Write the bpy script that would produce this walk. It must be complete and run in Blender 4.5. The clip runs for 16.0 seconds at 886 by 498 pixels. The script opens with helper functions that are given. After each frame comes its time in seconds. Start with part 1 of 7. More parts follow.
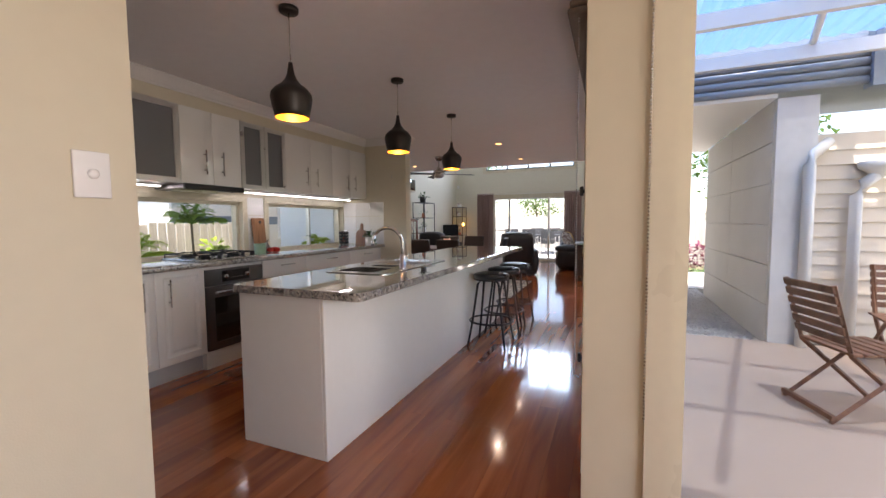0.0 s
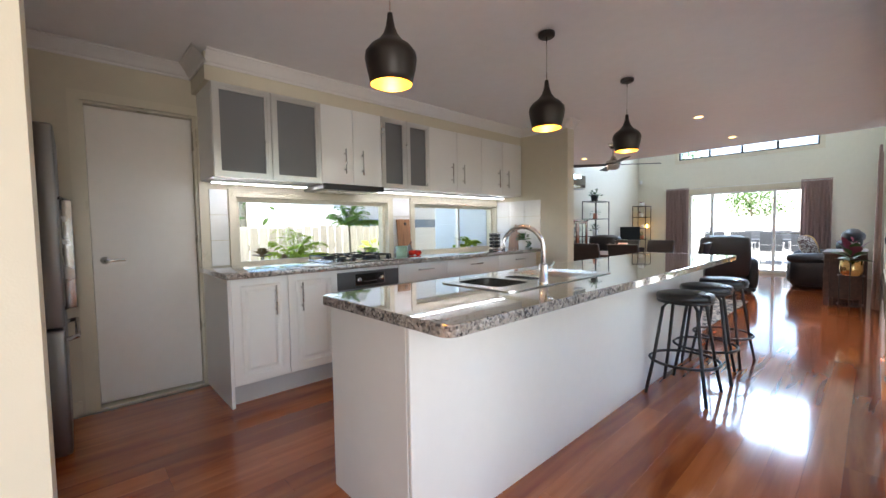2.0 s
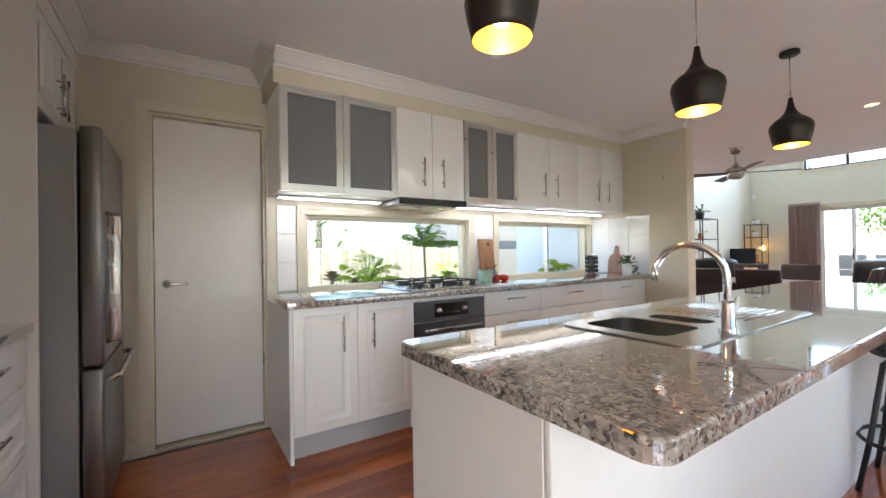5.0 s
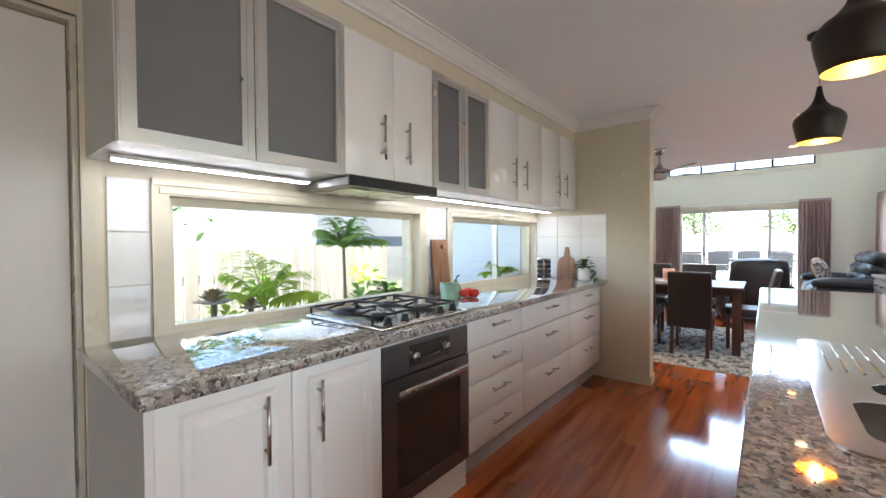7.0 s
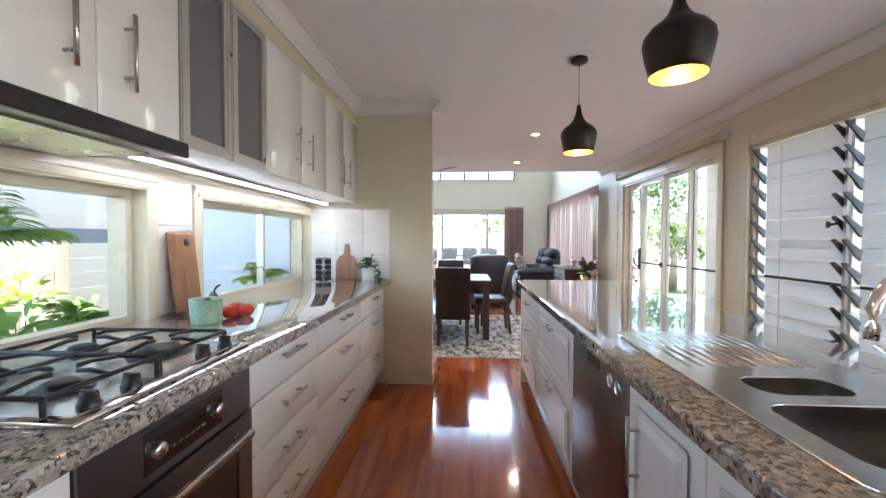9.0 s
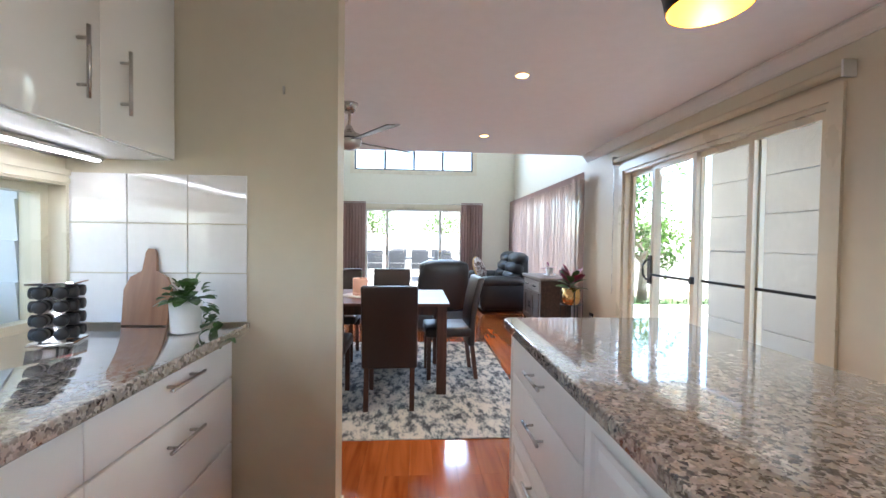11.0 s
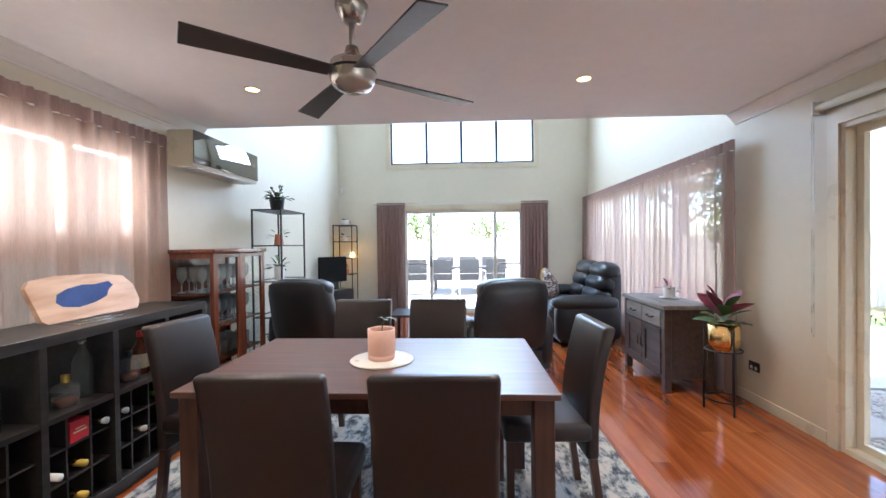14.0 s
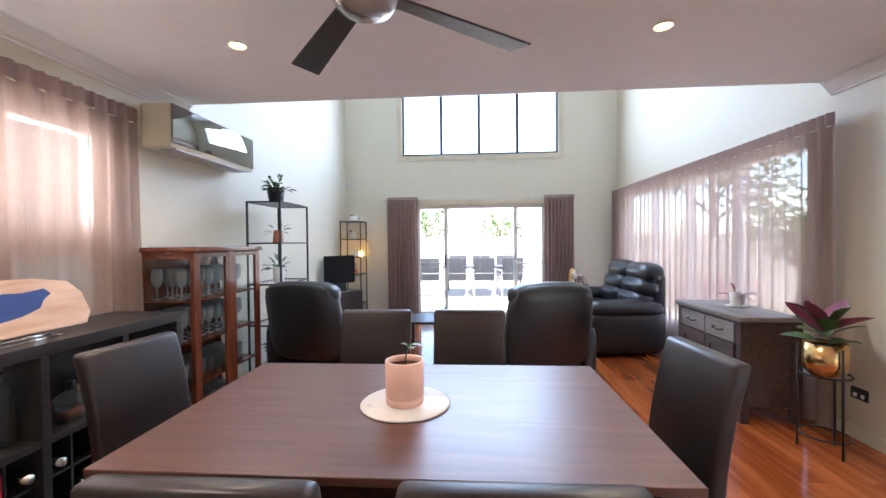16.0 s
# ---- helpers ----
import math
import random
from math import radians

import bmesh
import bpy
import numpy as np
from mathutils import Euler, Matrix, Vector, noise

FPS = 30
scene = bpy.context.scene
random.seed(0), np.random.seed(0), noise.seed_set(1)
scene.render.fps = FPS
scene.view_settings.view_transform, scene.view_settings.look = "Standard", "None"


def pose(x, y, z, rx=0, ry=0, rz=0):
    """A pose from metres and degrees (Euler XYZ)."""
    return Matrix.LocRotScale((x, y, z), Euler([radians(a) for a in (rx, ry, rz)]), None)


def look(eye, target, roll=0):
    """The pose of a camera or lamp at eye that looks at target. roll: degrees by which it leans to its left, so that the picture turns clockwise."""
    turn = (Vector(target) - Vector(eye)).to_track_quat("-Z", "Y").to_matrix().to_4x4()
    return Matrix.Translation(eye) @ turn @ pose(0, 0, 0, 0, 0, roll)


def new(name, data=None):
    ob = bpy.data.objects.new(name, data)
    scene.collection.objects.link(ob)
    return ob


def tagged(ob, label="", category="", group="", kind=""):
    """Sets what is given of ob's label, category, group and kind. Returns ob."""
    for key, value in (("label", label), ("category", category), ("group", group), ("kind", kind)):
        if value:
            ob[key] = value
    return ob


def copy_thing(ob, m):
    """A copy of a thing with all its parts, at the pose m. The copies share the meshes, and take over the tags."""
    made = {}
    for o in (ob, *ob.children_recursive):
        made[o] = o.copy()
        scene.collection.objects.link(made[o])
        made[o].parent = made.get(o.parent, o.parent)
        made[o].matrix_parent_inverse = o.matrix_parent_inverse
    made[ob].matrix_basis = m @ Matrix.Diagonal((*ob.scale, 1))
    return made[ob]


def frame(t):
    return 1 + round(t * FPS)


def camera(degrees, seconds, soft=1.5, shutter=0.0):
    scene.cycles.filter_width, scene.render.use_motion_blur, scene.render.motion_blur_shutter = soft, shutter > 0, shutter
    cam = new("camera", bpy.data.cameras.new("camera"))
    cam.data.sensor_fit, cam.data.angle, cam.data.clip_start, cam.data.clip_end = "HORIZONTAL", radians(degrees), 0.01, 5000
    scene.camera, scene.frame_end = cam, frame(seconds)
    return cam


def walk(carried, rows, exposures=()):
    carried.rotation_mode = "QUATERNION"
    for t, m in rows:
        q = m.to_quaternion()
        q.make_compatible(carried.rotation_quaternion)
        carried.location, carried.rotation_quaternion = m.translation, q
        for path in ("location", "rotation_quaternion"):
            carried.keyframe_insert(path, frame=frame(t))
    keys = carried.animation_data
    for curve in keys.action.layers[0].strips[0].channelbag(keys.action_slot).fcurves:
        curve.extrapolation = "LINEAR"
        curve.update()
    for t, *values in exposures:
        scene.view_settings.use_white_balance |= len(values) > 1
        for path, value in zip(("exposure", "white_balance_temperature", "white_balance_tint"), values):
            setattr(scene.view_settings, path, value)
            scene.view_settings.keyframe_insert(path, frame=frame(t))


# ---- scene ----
cam = camera(95.8, 16.0)
EXPOSURES = [(0, 2.05, 6850, 20), (1.0, 2.4, 6350, 14), (2.5, 2.9, 6250, 12), (4.7, 3.05, 6300, 12), (7, 3.05, 6150, 11), (9.5, 3.12, 6050, 11), (12.5, 3.08, 5950, 11), (16, 2.95, 6150, 17)]
PATH = [
    (0, (0.089, 0.619, 1.222), (-0.689, 2.457, 1.088), -0.5),
    (0.5, (0.072, 0.808, 1.206), (-0.994, 2.496, 1.076), -0.8),
    (1, (-0.013, 1.018, 1.195), (-1.259, 2.577, 1.068), -0.8),
    (1.5, (-0.103, 1.203, 1.185), (-1.482, 2.647, 1.063), -0.9),
    (2, (-0.129, 1.35, 1.186), (-1.595, 2.707, 1.081), -0.9),
    (2.5, (-0.14, 1.407, 1.18), (-1.649, 2.717, 1.11), -0.8),
    (3, (-0.147, 1.431, 1.19), (-1.679, 2.717, 1.151), -0.8),
    (3.5, (-0.159, 1.456, 1.178), (-1.72, 2.706, 1.177), -0.8),
    (4, (-0.251, 1.48, 1.182), (-1.862, 2.664, 1.187), -0.8),
    (4.5, (-0.436, 1.534, 1.19), (-2.097, 2.648, 1.195), -0.7),
    (4.7, (-0.523, 1.555, 1.17), (-2.198, 2.648, 1.184), -0.9),
    (6.8, (-1.712, 1.761, 1.269), (-3.093, 3.207, 1.238), -0.6),
    (7, (-1.802, 1.781, 1.27), (-3.057, 3.338, 1.235), -0.4),
    (7.5, (-1.995, 1.823, 1.255), (-2.879, 3.617, 1.221), -0.0),
    (8, (-2.183, 1.862, 1.273), (-2.71, 3.791, 1.241), 0.2),
    (8.5, (-2.238, 1.947, 1.271), (-2.514, 3.928, 1.231), 0.2),
    (9, (-2.288, 2.196, 1.256), (-2.406, 4.192, 1.207), 0.1),
    (9.5, (-2.327, 2.579, 1.267), (-2.336, 4.578, 1.213), 0.1),
    (9.7, (-2.295, 2.762, 1.254), (-2.296, 4.761, 1.204), 0.3),
    (11.8, (-2.208, 4.493, 1.291), (-2.011, 6.483, 1.246), 0.1),
    (12, (-2.192, 4.617, 1.314), (-2.004, 6.608, 1.265), -0.5),
    (12.5, (-2.215, 4.972, 1.309), (-2.064, 6.966, 1.265), -0.4),
    (13, (-2.253, 5.238, 1.314), (-2.169, 7.236, 1.275), -0.5),
    (13.5, (-2.29, 5.477, 1.327), (-2.307, 7.477, 1.295), -0.6),
    (14, (-2.351, 5.584, 1.327), (-2.45, 7.582, 1.303), -0.7),
    (14.5, (-2.385, 5.627, 1.318), (-2.53, 7.621, 1.298), -0.7),
    (15, (-2.417, 5.692, 1.304), (-2.58, 7.686, 1.282), -0.8),
    (15.5, (-2.442, 5.889, 1.284), (-2.605, 7.882, 1.255), -0.8),
    (16, (-2.525, 6.162, 1.322), (-2.662, 8.157, 1.29), -0.6),
]
walk(cam, [(t, look(eye, target, roll)) for t, eye, target, roll in PATH], EXPOSURES)

# ---- world and sun ----
world = bpy.data.worlds.new("sky")
scene.world = world
world.use_nodes = True
sky = world.node_tree.nodes.new("ShaderNodeTexSky")
sky.sky_type, sky.sun_disc = "NISHITA", False
sky.sun_elevation, sky.sun_rotation = radians(76.8), radians(153.4)
background = world.node_tree.nodes["Background"]
world.node_tree.links.new(sky.outputs[0], background.inputs["Color"])
background.inputs["Strength"].default_value = 0.15
sun = new("sun", bpy.data.lights.new("sun", "SUN"))
sun.data.energy, sun.data.angle, sun.data.color = 4.5, radians(0.6), (1.0, 0.95, 0.87)
sun.matrix_world = look((1.0, -2.0, 9.5), (0, 0, 0))


def window_light(eye, target, w, h, watts, color=(0.60, 0.78, 1.0)):
    """An area lamp for the sky's light, set in a wall opening."""
    ob = new("window_light", bpy.data.lights.new("window_light", "AREA"))
    ob.data.shape, ob.data.size, ob.data.size_y, ob.data.energy, ob.data.color = "RECTANGLE", w, h, watts, color
    ob.matrix_world = look(eye, target)


window_light((-2.355, 13.36, 3.5), (-2.355, 12.3, 3.5), 2.6, 1.2, 30)
window_light((0.11, 11.1, 1.15), (-1.0, 11.1, 1.15), 3.4, 1.7, 6)
window_light((-4.86, 7.6, 1.72), (-4.0, 7.6, 1.72), 1.6, 0.54, 4.2, (1.0, 0.97, 0.93))
# Added lamp in a made-up opening, out of view, to brighten the start room.
window_light((2.29, 0.4, 1.3), (1.0, 0.4, 1.3), 2.0, 1.6, 10, (1.0, 0.98, 0.95))


def lamp_light(name, kind, at, watts, radius):
    """The light of a lit lamp, pointing down from its lens or bulb."""
    ob = new(name, bpy.data.lights.new(name, kind))
    ob.data.energy, ob.data.color, ob.data.shadow_soft_size = watts, (1.0, 0.82, 0.62), radius
    if kind == "SPOT":
        ob.data.spot_size, ob.data.spot_blend = math.radians(140), 0.8
    ob.matrix_world = Matrix.Translation(at)


for x, y in ((-1.54, 6.67), (-3.78, 6.67), (-1.54, 8.28), (-3.78, 8.28)):
    lamp_light("downlight_light", "SPOT", (x, y, 2.39), 9, 0.04)
for y in (2.40, 3.61, 4.82):
    lamp_light("pendant_light", "POINT", (-1.576, y, 1.835), 0.2, 0.03)


# ---- materials ----
def mat(name, base, rough=0.5, metal=0.0, vary=0.08, scale=6.0, bump=0.0, bscale=80.0, coat=0.0, rnd=0.0, stretch=(1, 1, 1), emit=None, power=0.0, spec=0.5):
    m = bpy.data.materials.new(name)
    m.use_nodes = True
    n, l = m.node_tree.nodes, m.node_tree.links
    b = n["Principled BSDF"]
    b.inputs["Roughness"].default_value, b.inputs["Metallic"].default_value = rough, metal
    b.inputs["Coat Weight"].default_value, b.inputs["Coat Roughness"].default_value = coat, 0.06
    b.inputs["Specular IOR Level"].default_value = spec
    tc = n.new("ShaderNodeTexCoord")
    mp = n.new("ShaderNodeMapping")
    mp.inputs["Scale"].default_value = stretch
    l.new(tc.outputs["Object"], mp.inputs[0])
    big, fine = n.new("ShaderNodeTexNoise"), n.new("ShaderNodeTexNoise")
    big.inputs["Scale"].default_value, fine.inputs["Scale"].default_value = scale, scale * 9
    big.inputs["Detail"].default_value = 4
    l.new(mp.outputs[0], big.inputs["Vector"])
    l.new(mp.outputs[0], fine.inputs["Vector"])
    add = n.new("ShaderNodeMath")
    add.operation = "ADD"
    l.new(big.outputs["Fac"], add.inputs[0])
    l.new(fine.outputs["Fac"], add.inputs[1])
    last = add.outputs[0]
    if rnd:
        oi, mul, ad2 = n.new("ShaderNodeObjectInfo"), n.new("ShaderNodeMath"), n.new("ShaderNodeMath")
        mul.operation, ad2.operation = "MULTIPLY_ADD", "ADD"
        mul.inputs[1].default_value, mul.inputs[2].default_value = rnd, -rnd / 2
        l.new(oi.outputs["Random"], mul.inputs[0])
        l.new(mul.outputs[0], ad2.inputs[0])
        l.new(last, ad2.inputs[1])
        last = ad2.outputs[0]
    ramp = n.new("ShaderNodeMapRange")
    ramp.inputs[1].default_value, ramp.inputs[2].default_value = 0.4, 1.6
    ramp.inputs[3].default_value, ramp.inputs[4].default_value = 1 - vary * 2, 1 + vary * 2
    ramp.clamp = False
    l.new(last, ramp.inputs[0])
    vm = n.new("ShaderNodeVectorMath")
    vm.operation = "SCALE"
    vm.inputs[0].default_value = base
    l.new(ramp.outputs[0], vm.inputs["Scale"])
    l.new(vm.outputs[0], b.inputs["Base Color"])
    rr = n.new("ShaderNodeMapRange")
    rr.inputs[1].default_value, rr.inputs[2].default_value = 0.3, 0.7
    rr.inputs[3].default_value, rr.inputs[4].default_value = max(rough - 0.05, 0.02), min(rough + 0.06, 1)
    l.new(big.outputs["Fac"], rr.inputs[0])
    l.new(rr.outputs[0], b.inputs["Roughness"])
    if bump:
        bt, bn = n.new("ShaderNodeTexNoise"), n.new("ShaderNodeBump")
        bt.inputs["Scale"].default_value = bscale
        l.new(mp.outputs[0], bt.inputs["Vector"])
        bn.inputs["Strength"].default_value, bn.inputs["Distance"].default_value = bump, 0.004
        l.new(bt.outputs["Fac"], bn.inputs["Height"])
        l.new(bn.outputs[0], b.inputs["Normal"])
    if emit:
        b.inputs["Emission Color"].default_value = (*emit, 1)
        b.inputs["Emission Strength"].default_value = power
    return m


def speckle(name, stops, scale, rough):
    """Stone of many grains: cells coloured by a ramp."""
    m = bpy.data.materials.new(name)
    m.use_nodes = True
    n, l = m.node_tree.nodes, m.node_tree.links
    b = n["Principled BSDF"]
    b.inputs["Roughness"].default_value = rough
    b.inputs["Coat Weight"].default_value, b.inputs["Coat Roughness"].default_value = (1.0, 0.015) if rough < 0.2 else (0.0, 0.03)
    b.inputs["Coat IOR"].default_value = 1.85
    tc, vo, no, mx = n.new("ShaderNodeTexCoord"), n.new("ShaderNodeTexVoronoi"), n.new("ShaderNodeTexNoise"), n.new("ShaderNodeMix")
    vo.inputs["Scale"].default_value, no.inputs["Scale"].default_value, no.inputs["Detail"].default_value = scale, scale * 0.8, 5
    mx.inputs[0].default_value = 0.25
    l.new(tc.outputs["Object"], no.inputs["Vector"])
    warp = n.new("ShaderNodeVectorMath")
    warp.operation = "MULTIPLY_ADD"
    warp.inputs[1].default_value = (0.03, 0.03, 0.03)
    l.new(no.outputs["Color"], warp.inputs[0])
    l.new(tc.outputs["Object"], warp.inputs[2])
    l.new(warp.outputs[0], vo.inputs["Vector"])
    sep = n.new("ShaderNodeSeparateColor")
    l.new(vo.outputs["Color"], sep.inputs[0])
    l.new(sep.outputs[0], mx.inputs[2])
    l.new(no.outputs["Fac"], mx.inputs[3])
    ramp = n.new("ShaderNodeValToRGB")
    ramp.color_ramp.elements[0].position, ramp.color_ramp.elements[0].color = stops[0][0], (*stops[0][1], 1)
    ramp.color_ramp.elements[1].position, ramp.color_ramp.elements[1].color = stops[-1][0], (*stops[-1][1], 1)
    for p, c in stops[1:-1]:
        ramp.color_ramp.elements.new(p).color = (*c, 1)
    l.new(mx.outputs[0], ramp.inputs[0])
    l.new(ramp.outputs[0], b.inputs["Base Color"])
    return m


def clear(name, tint=(1, 1, 1), gloss=0.02, frost=0.0, body=(0.5, 0.5, 0.5)):
    """A thin pane: see-through, with a Fresnel gloss; frost mixes in a matt body."""
    m = bpy.data.materials.new(name)
    m.use_nodes = True
    n, l = m.node_tree.nodes, m.node_tree.links
    n.remove(n["Principled BSDF"])
    tr, gl, lw, mx = n.new("ShaderNodeBsdfTransparent"), n.new("ShaderNodeBsdfGlossy"), n.new("ShaderNodeLayerWeight"), n.new("ShaderNodeMixShader")
    fr, pw = n.new("ShaderNodeMath"), n.new("ShaderNodeMath")
    tr.inputs[0].default_value, gl.inputs["Roughness"].default_value = (*tint, 1), gloss
    pw.operation, fr.operation = "POWER", "MULTIPLY_ADD"
    pw.inputs[1].default_value, fr.inputs[1].default_value, fr.inputs[2].default_value = 5.0, 0.4, 0.025
    l.new(lw.outputs["Facing"], pw.inputs[0])
    l.new(pw.outputs[0], fr.inputs[0])
    l.new(fr.outputs[0], mx.inputs[0])
    l.new(gl.outputs[0], mx.inputs[2])
    last = tr.outputs[0]
    if frost:
        df, m2, tl, m3 = n.new("ShaderNodeBsdfDiffuse"), n.new("ShaderNodeMixShader"), n.new("ShaderNodeBsdfTranslucent"), n.new("ShaderNodeMixShader")
        df.inputs[0].default_value = tl.inputs[0].default_value = (*body, 1)
        m2.inputs[0].default_value, m3.inputs[0].default_value = frost, 0.45
        l.new(df.outputs[0], m3.inputs[1])
        l.new(tl.outputs[0], m3.inputs[2])
        l.new(last, m2.inputs[1])
        l.new(m3.outputs[0], m2.inputs[2])
        last = m2.outputs[0]
    l.new(last, mx.inputs[1])
    l.new(mx.outputs[0], n["Material Output"].inputs[0])
    return m


def fabric(name, base, see, trans):
    """Sheer cloth: part open weave, part cloth that lets light through."""
    m = bpy.data.materials.new(name)
    m.use_nodes = True
    n, l = m.node_tree.nodes, m.node_tree.links
    n.remove(n["Principled BSDF"])
    tc, no, mp = n.new("ShaderNodeTexCoord"), n.new("ShaderNodeTexNoise"), n.new("ShaderNodeMapping")
    mp.inputs["Scale"].default_value = (60, 60, 4)
    l.new(tc.outputs["Object"], mp.inputs[0])
    l.new(mp.outputs[0], no.inputs["Vector"])
    mr, vm = n.new("ShaderNodeMapRange"), n.new("ShaderNodeVectorMath")
    mr.inputs[3].default_value, mr.inputs[4].default_value = 0.82, 1.15
    l.new(no.outputs["Fac"], mr.inputs[0])
    vm.operation = "SCALE"
    vm.inputs[0].default_value = base
    l.new(mr.outputs[0], vm.inputs["Scale"])
    df, tl, tr = n.new("ShaderNodeBsdfDiffuse"), n.new("ShaderNodeBsdfTranslucent"), n.new("ShaderNodeBsdfTransparent")
    l.new(vm.outputs[0], df.inputs[0])
    l.new(vm.outputs[0], tl.inputs[0])
    a, b = n.new("ShaderNodeMixShader"), n.new("ShaderNodeMixShader")
    a.inputs[0].default_value, b.inputs[0].default_value = trans, see
    l.new(df.outputs[0], a.inputs[1])
    l.new(tl.outputs[0], a.inputs[2])
    l.new(a.outputs[0], b.inputs[1])
    l.new(tr.outputs[0], b.inputs[2])
    l.new(b.outputs[0], n["Material Output"].inputs[0])
    return m


def wood(name, dark, light, rough, coat=0.0, scale=(14, 1.2, 14), rnd=0.0, spec=0.5):
    m = bpy.data.materials.new(name)
    m.use_nodes = True
    n, l = m.node_tree.nodes, m.node_tree.links
    b = n["Principled BSDF"]
    b.inputs["Roughness"].default_value, b.inputs["Coat Weight"].default_value, b.inputs["Coat Roughness"].default_value = rough, coat, 0.05
    b.inputs["Specular IOR Level"].default_value = spec
    tc, mp, no, oi, ad = n.new("ShaderNodeTexCoord"), n.new("ShaderNodeMapping"), n.new("ShaderNodeTexNoise"), n.new("ShaderNodeObjectInfo"), n.new("ShaderNodeVectorMath")
    mp.inputs["Scale"].default_value = scale
    comb = n.new("ShaderNodeCombineXYZ")
    mu = n.new("ShaderNodeMath")
    mu.operation, mu.inputs[1].default_value = "MULTIPLY", 40
    l.new(oi.outputs["Random"], mu.inputs[0])
    l.new(mu.outputs[0], comb.inputs[0])
    l.new(mu.outputs[0], comb.inputs[1])
    l.new(tc.outputs["Object"], mp.inputs[0])
    l.new(mp.outputs[0], ad.inputs[0])
    l.new(comb.outputs[0], ad.inputs[1])
    l.new(ad.outputs[0], no.inputs["Vector"])
    no.inputs["Scale"].default_value, no.inputs["Detail"].default_value, no.inputs["Distortion"].default_value = 2.0, 6, 0.6
    mx, rr = n.new("ShaderNodeMix"), n.new("ShaderNodeMapRange")
    mx.data_type = "RGBA"
    mx.inputs[6].default_value, mx.inputs[7].default_value = (*dark, 1), (*light, 1)
    m2 = n.new("ShaderNodeMath")
    m2.operation = "MULTIPLY_ADD"
    m2.inputs[1].default_value = rnd
    l.new(oi.outputs["Random"], m2.inputs[0])
    rr.inputs[1].default_value, rr.inputs[2].default_value, rr.inputs[3].default_value, rr.inputs[4].default_value = 0.3, 0.75, -rnd / 2, 1 - rnd / 2
    rr.clamp = False
    l.new(no.outputs["Fac"], rr.inputs[0])
    l.new(rr.outputs[0], m2.inputs[2])
    cl = n.new("ShaderNodeClamp")
    l.new(m2.outputs[0], cl.inputs[0])
    l.new(cl.outputs[0], mx.inputs[0])
    l.new(mx.outputs[2], b.inputs["Base Color"])
    bn = n.new("ShaderNodeBump")
    bn.inputs["Strength"].default_value, bn.inputs["Distance"].default_value = 0.06, 0.002
    l.new(no.outputs["Fac"], bn.inputs["Height"])
    l.new(bn.outputs[0], b.inputs["Normal"])
    return m


M_WALL = mat("cream_wall_paint", (0.62, 0.56, 0.43), 0.55, vary=0.02, scale=1.5, bump=0.08, bscale=220)
M_WALL2 = mat("pale_wall_paint", (0.70, 0.67, 0.56), 0.55, vary=0.02, scale=1.5, bump=0.08, bscale=220)
M_CEIL = mat("ceiling_paint", (0.84, 0.82, 0.82), 0.7, vary=0.02, scale=1.2, bump=0.05, bscale=200)
M_TRIM = mat("cream_trim_gloss", (0.66, 0.60, 0.46), 0.3, vary=0.02, scale=3)
M_CORN = mat("cornice_white", (0.74, 0.71, 0.68), 0.55, vary=0.02, scale=3)
M_WHITE = mat("white_cabinet_satin", (0.78, 0.76, 0.72), 0.36, vary=0.012, scale=2)
M_GLOSSW = mat("white_high_gloss", (0.80, 0.78, 0.74), 0.08, vary=0.01, scale=2, coat=0.6)
M_KICK = mat("grey_kickboard", (0.42, 0.41, 0.40), 0.35, vary=0.03)
M_DOORW = mat("white_door_paint", (0.82, 0.78, 0.72), 0.35, vary=0.015, scale=2)
M_TILE = mat("white_glazed_tile", (0.78, 0.77, 0.75), 0.06, vary=0.02, scale=3, bump=0.05, bscale=14, coat=0.5)
M_GRAN = speckle("speckled_granite", [(0.0, (0.015, 0.015, 0.018)), (0.2, (0.06, 0.055, 0.055)), (0.36, (0.22, 0.19, 0.165)), (0.5, (0.38, 0.33, 0.28)), (0.68, (0.30, 0.28, 0.26)), (0.85, (0.52, 0.47, 0.41)), (1.0, (0.16, 0.13, 0.12))], 105, 0.07)
M_STEEL = mat("brushed_steel", (0.56, 0.55, 0.53), 0.24, 1.0, vary=0.05, scale=4, stretch=(30, 2, 2))
M_STEELD = mat("dark_steel", (0.22, 0.21, 0.205), 0.34, 1.0, vary=0.02, scale=4, stretch=(1, 1, 12))
M_SINK = mat("sink_steel", (0.52, 0.50, 0.47), 0.20, 1.0, vary=0.015, scale=3)
M_FRSIDE = mat("fridge_grey_side", (0.30, 0.30, 0.30), 0.45, 0.3, vary=0.03, bump=0.1, bscale=300)
M_CHROME = mat("chrome", (0.82, 0.82, 0.83), 0.05, 1.0, vary=0.01)
M_NICKEL = mat("satin_nickel", (0.50, 0.48, 0.45), 0.28, 1.0, vary=0.03)
M_ALU = mat("silver_aluminium", (0.66, 0.65, 0.62), 0.32, 0.85, vary=0.02)
M_FROST = clear("frosted_glass", (0.8, 0.8, 0.8), 0.2, 0.52, (0.46, 0.46, 0.47))
M_GLASS = clear("window_glass", (0.97, 0.98, 0.97))
M_LOUV = clear("louvre_glass", (0.94, 0.96, 0.95), 0.03, 0.12, (0.6, 0.62, 0.62))
M_TINTG = clear("clear_bottle_glass", (0.86, 0.89, 0.88), 0.02, 0.10, (0.9, 0.92, 0.92))
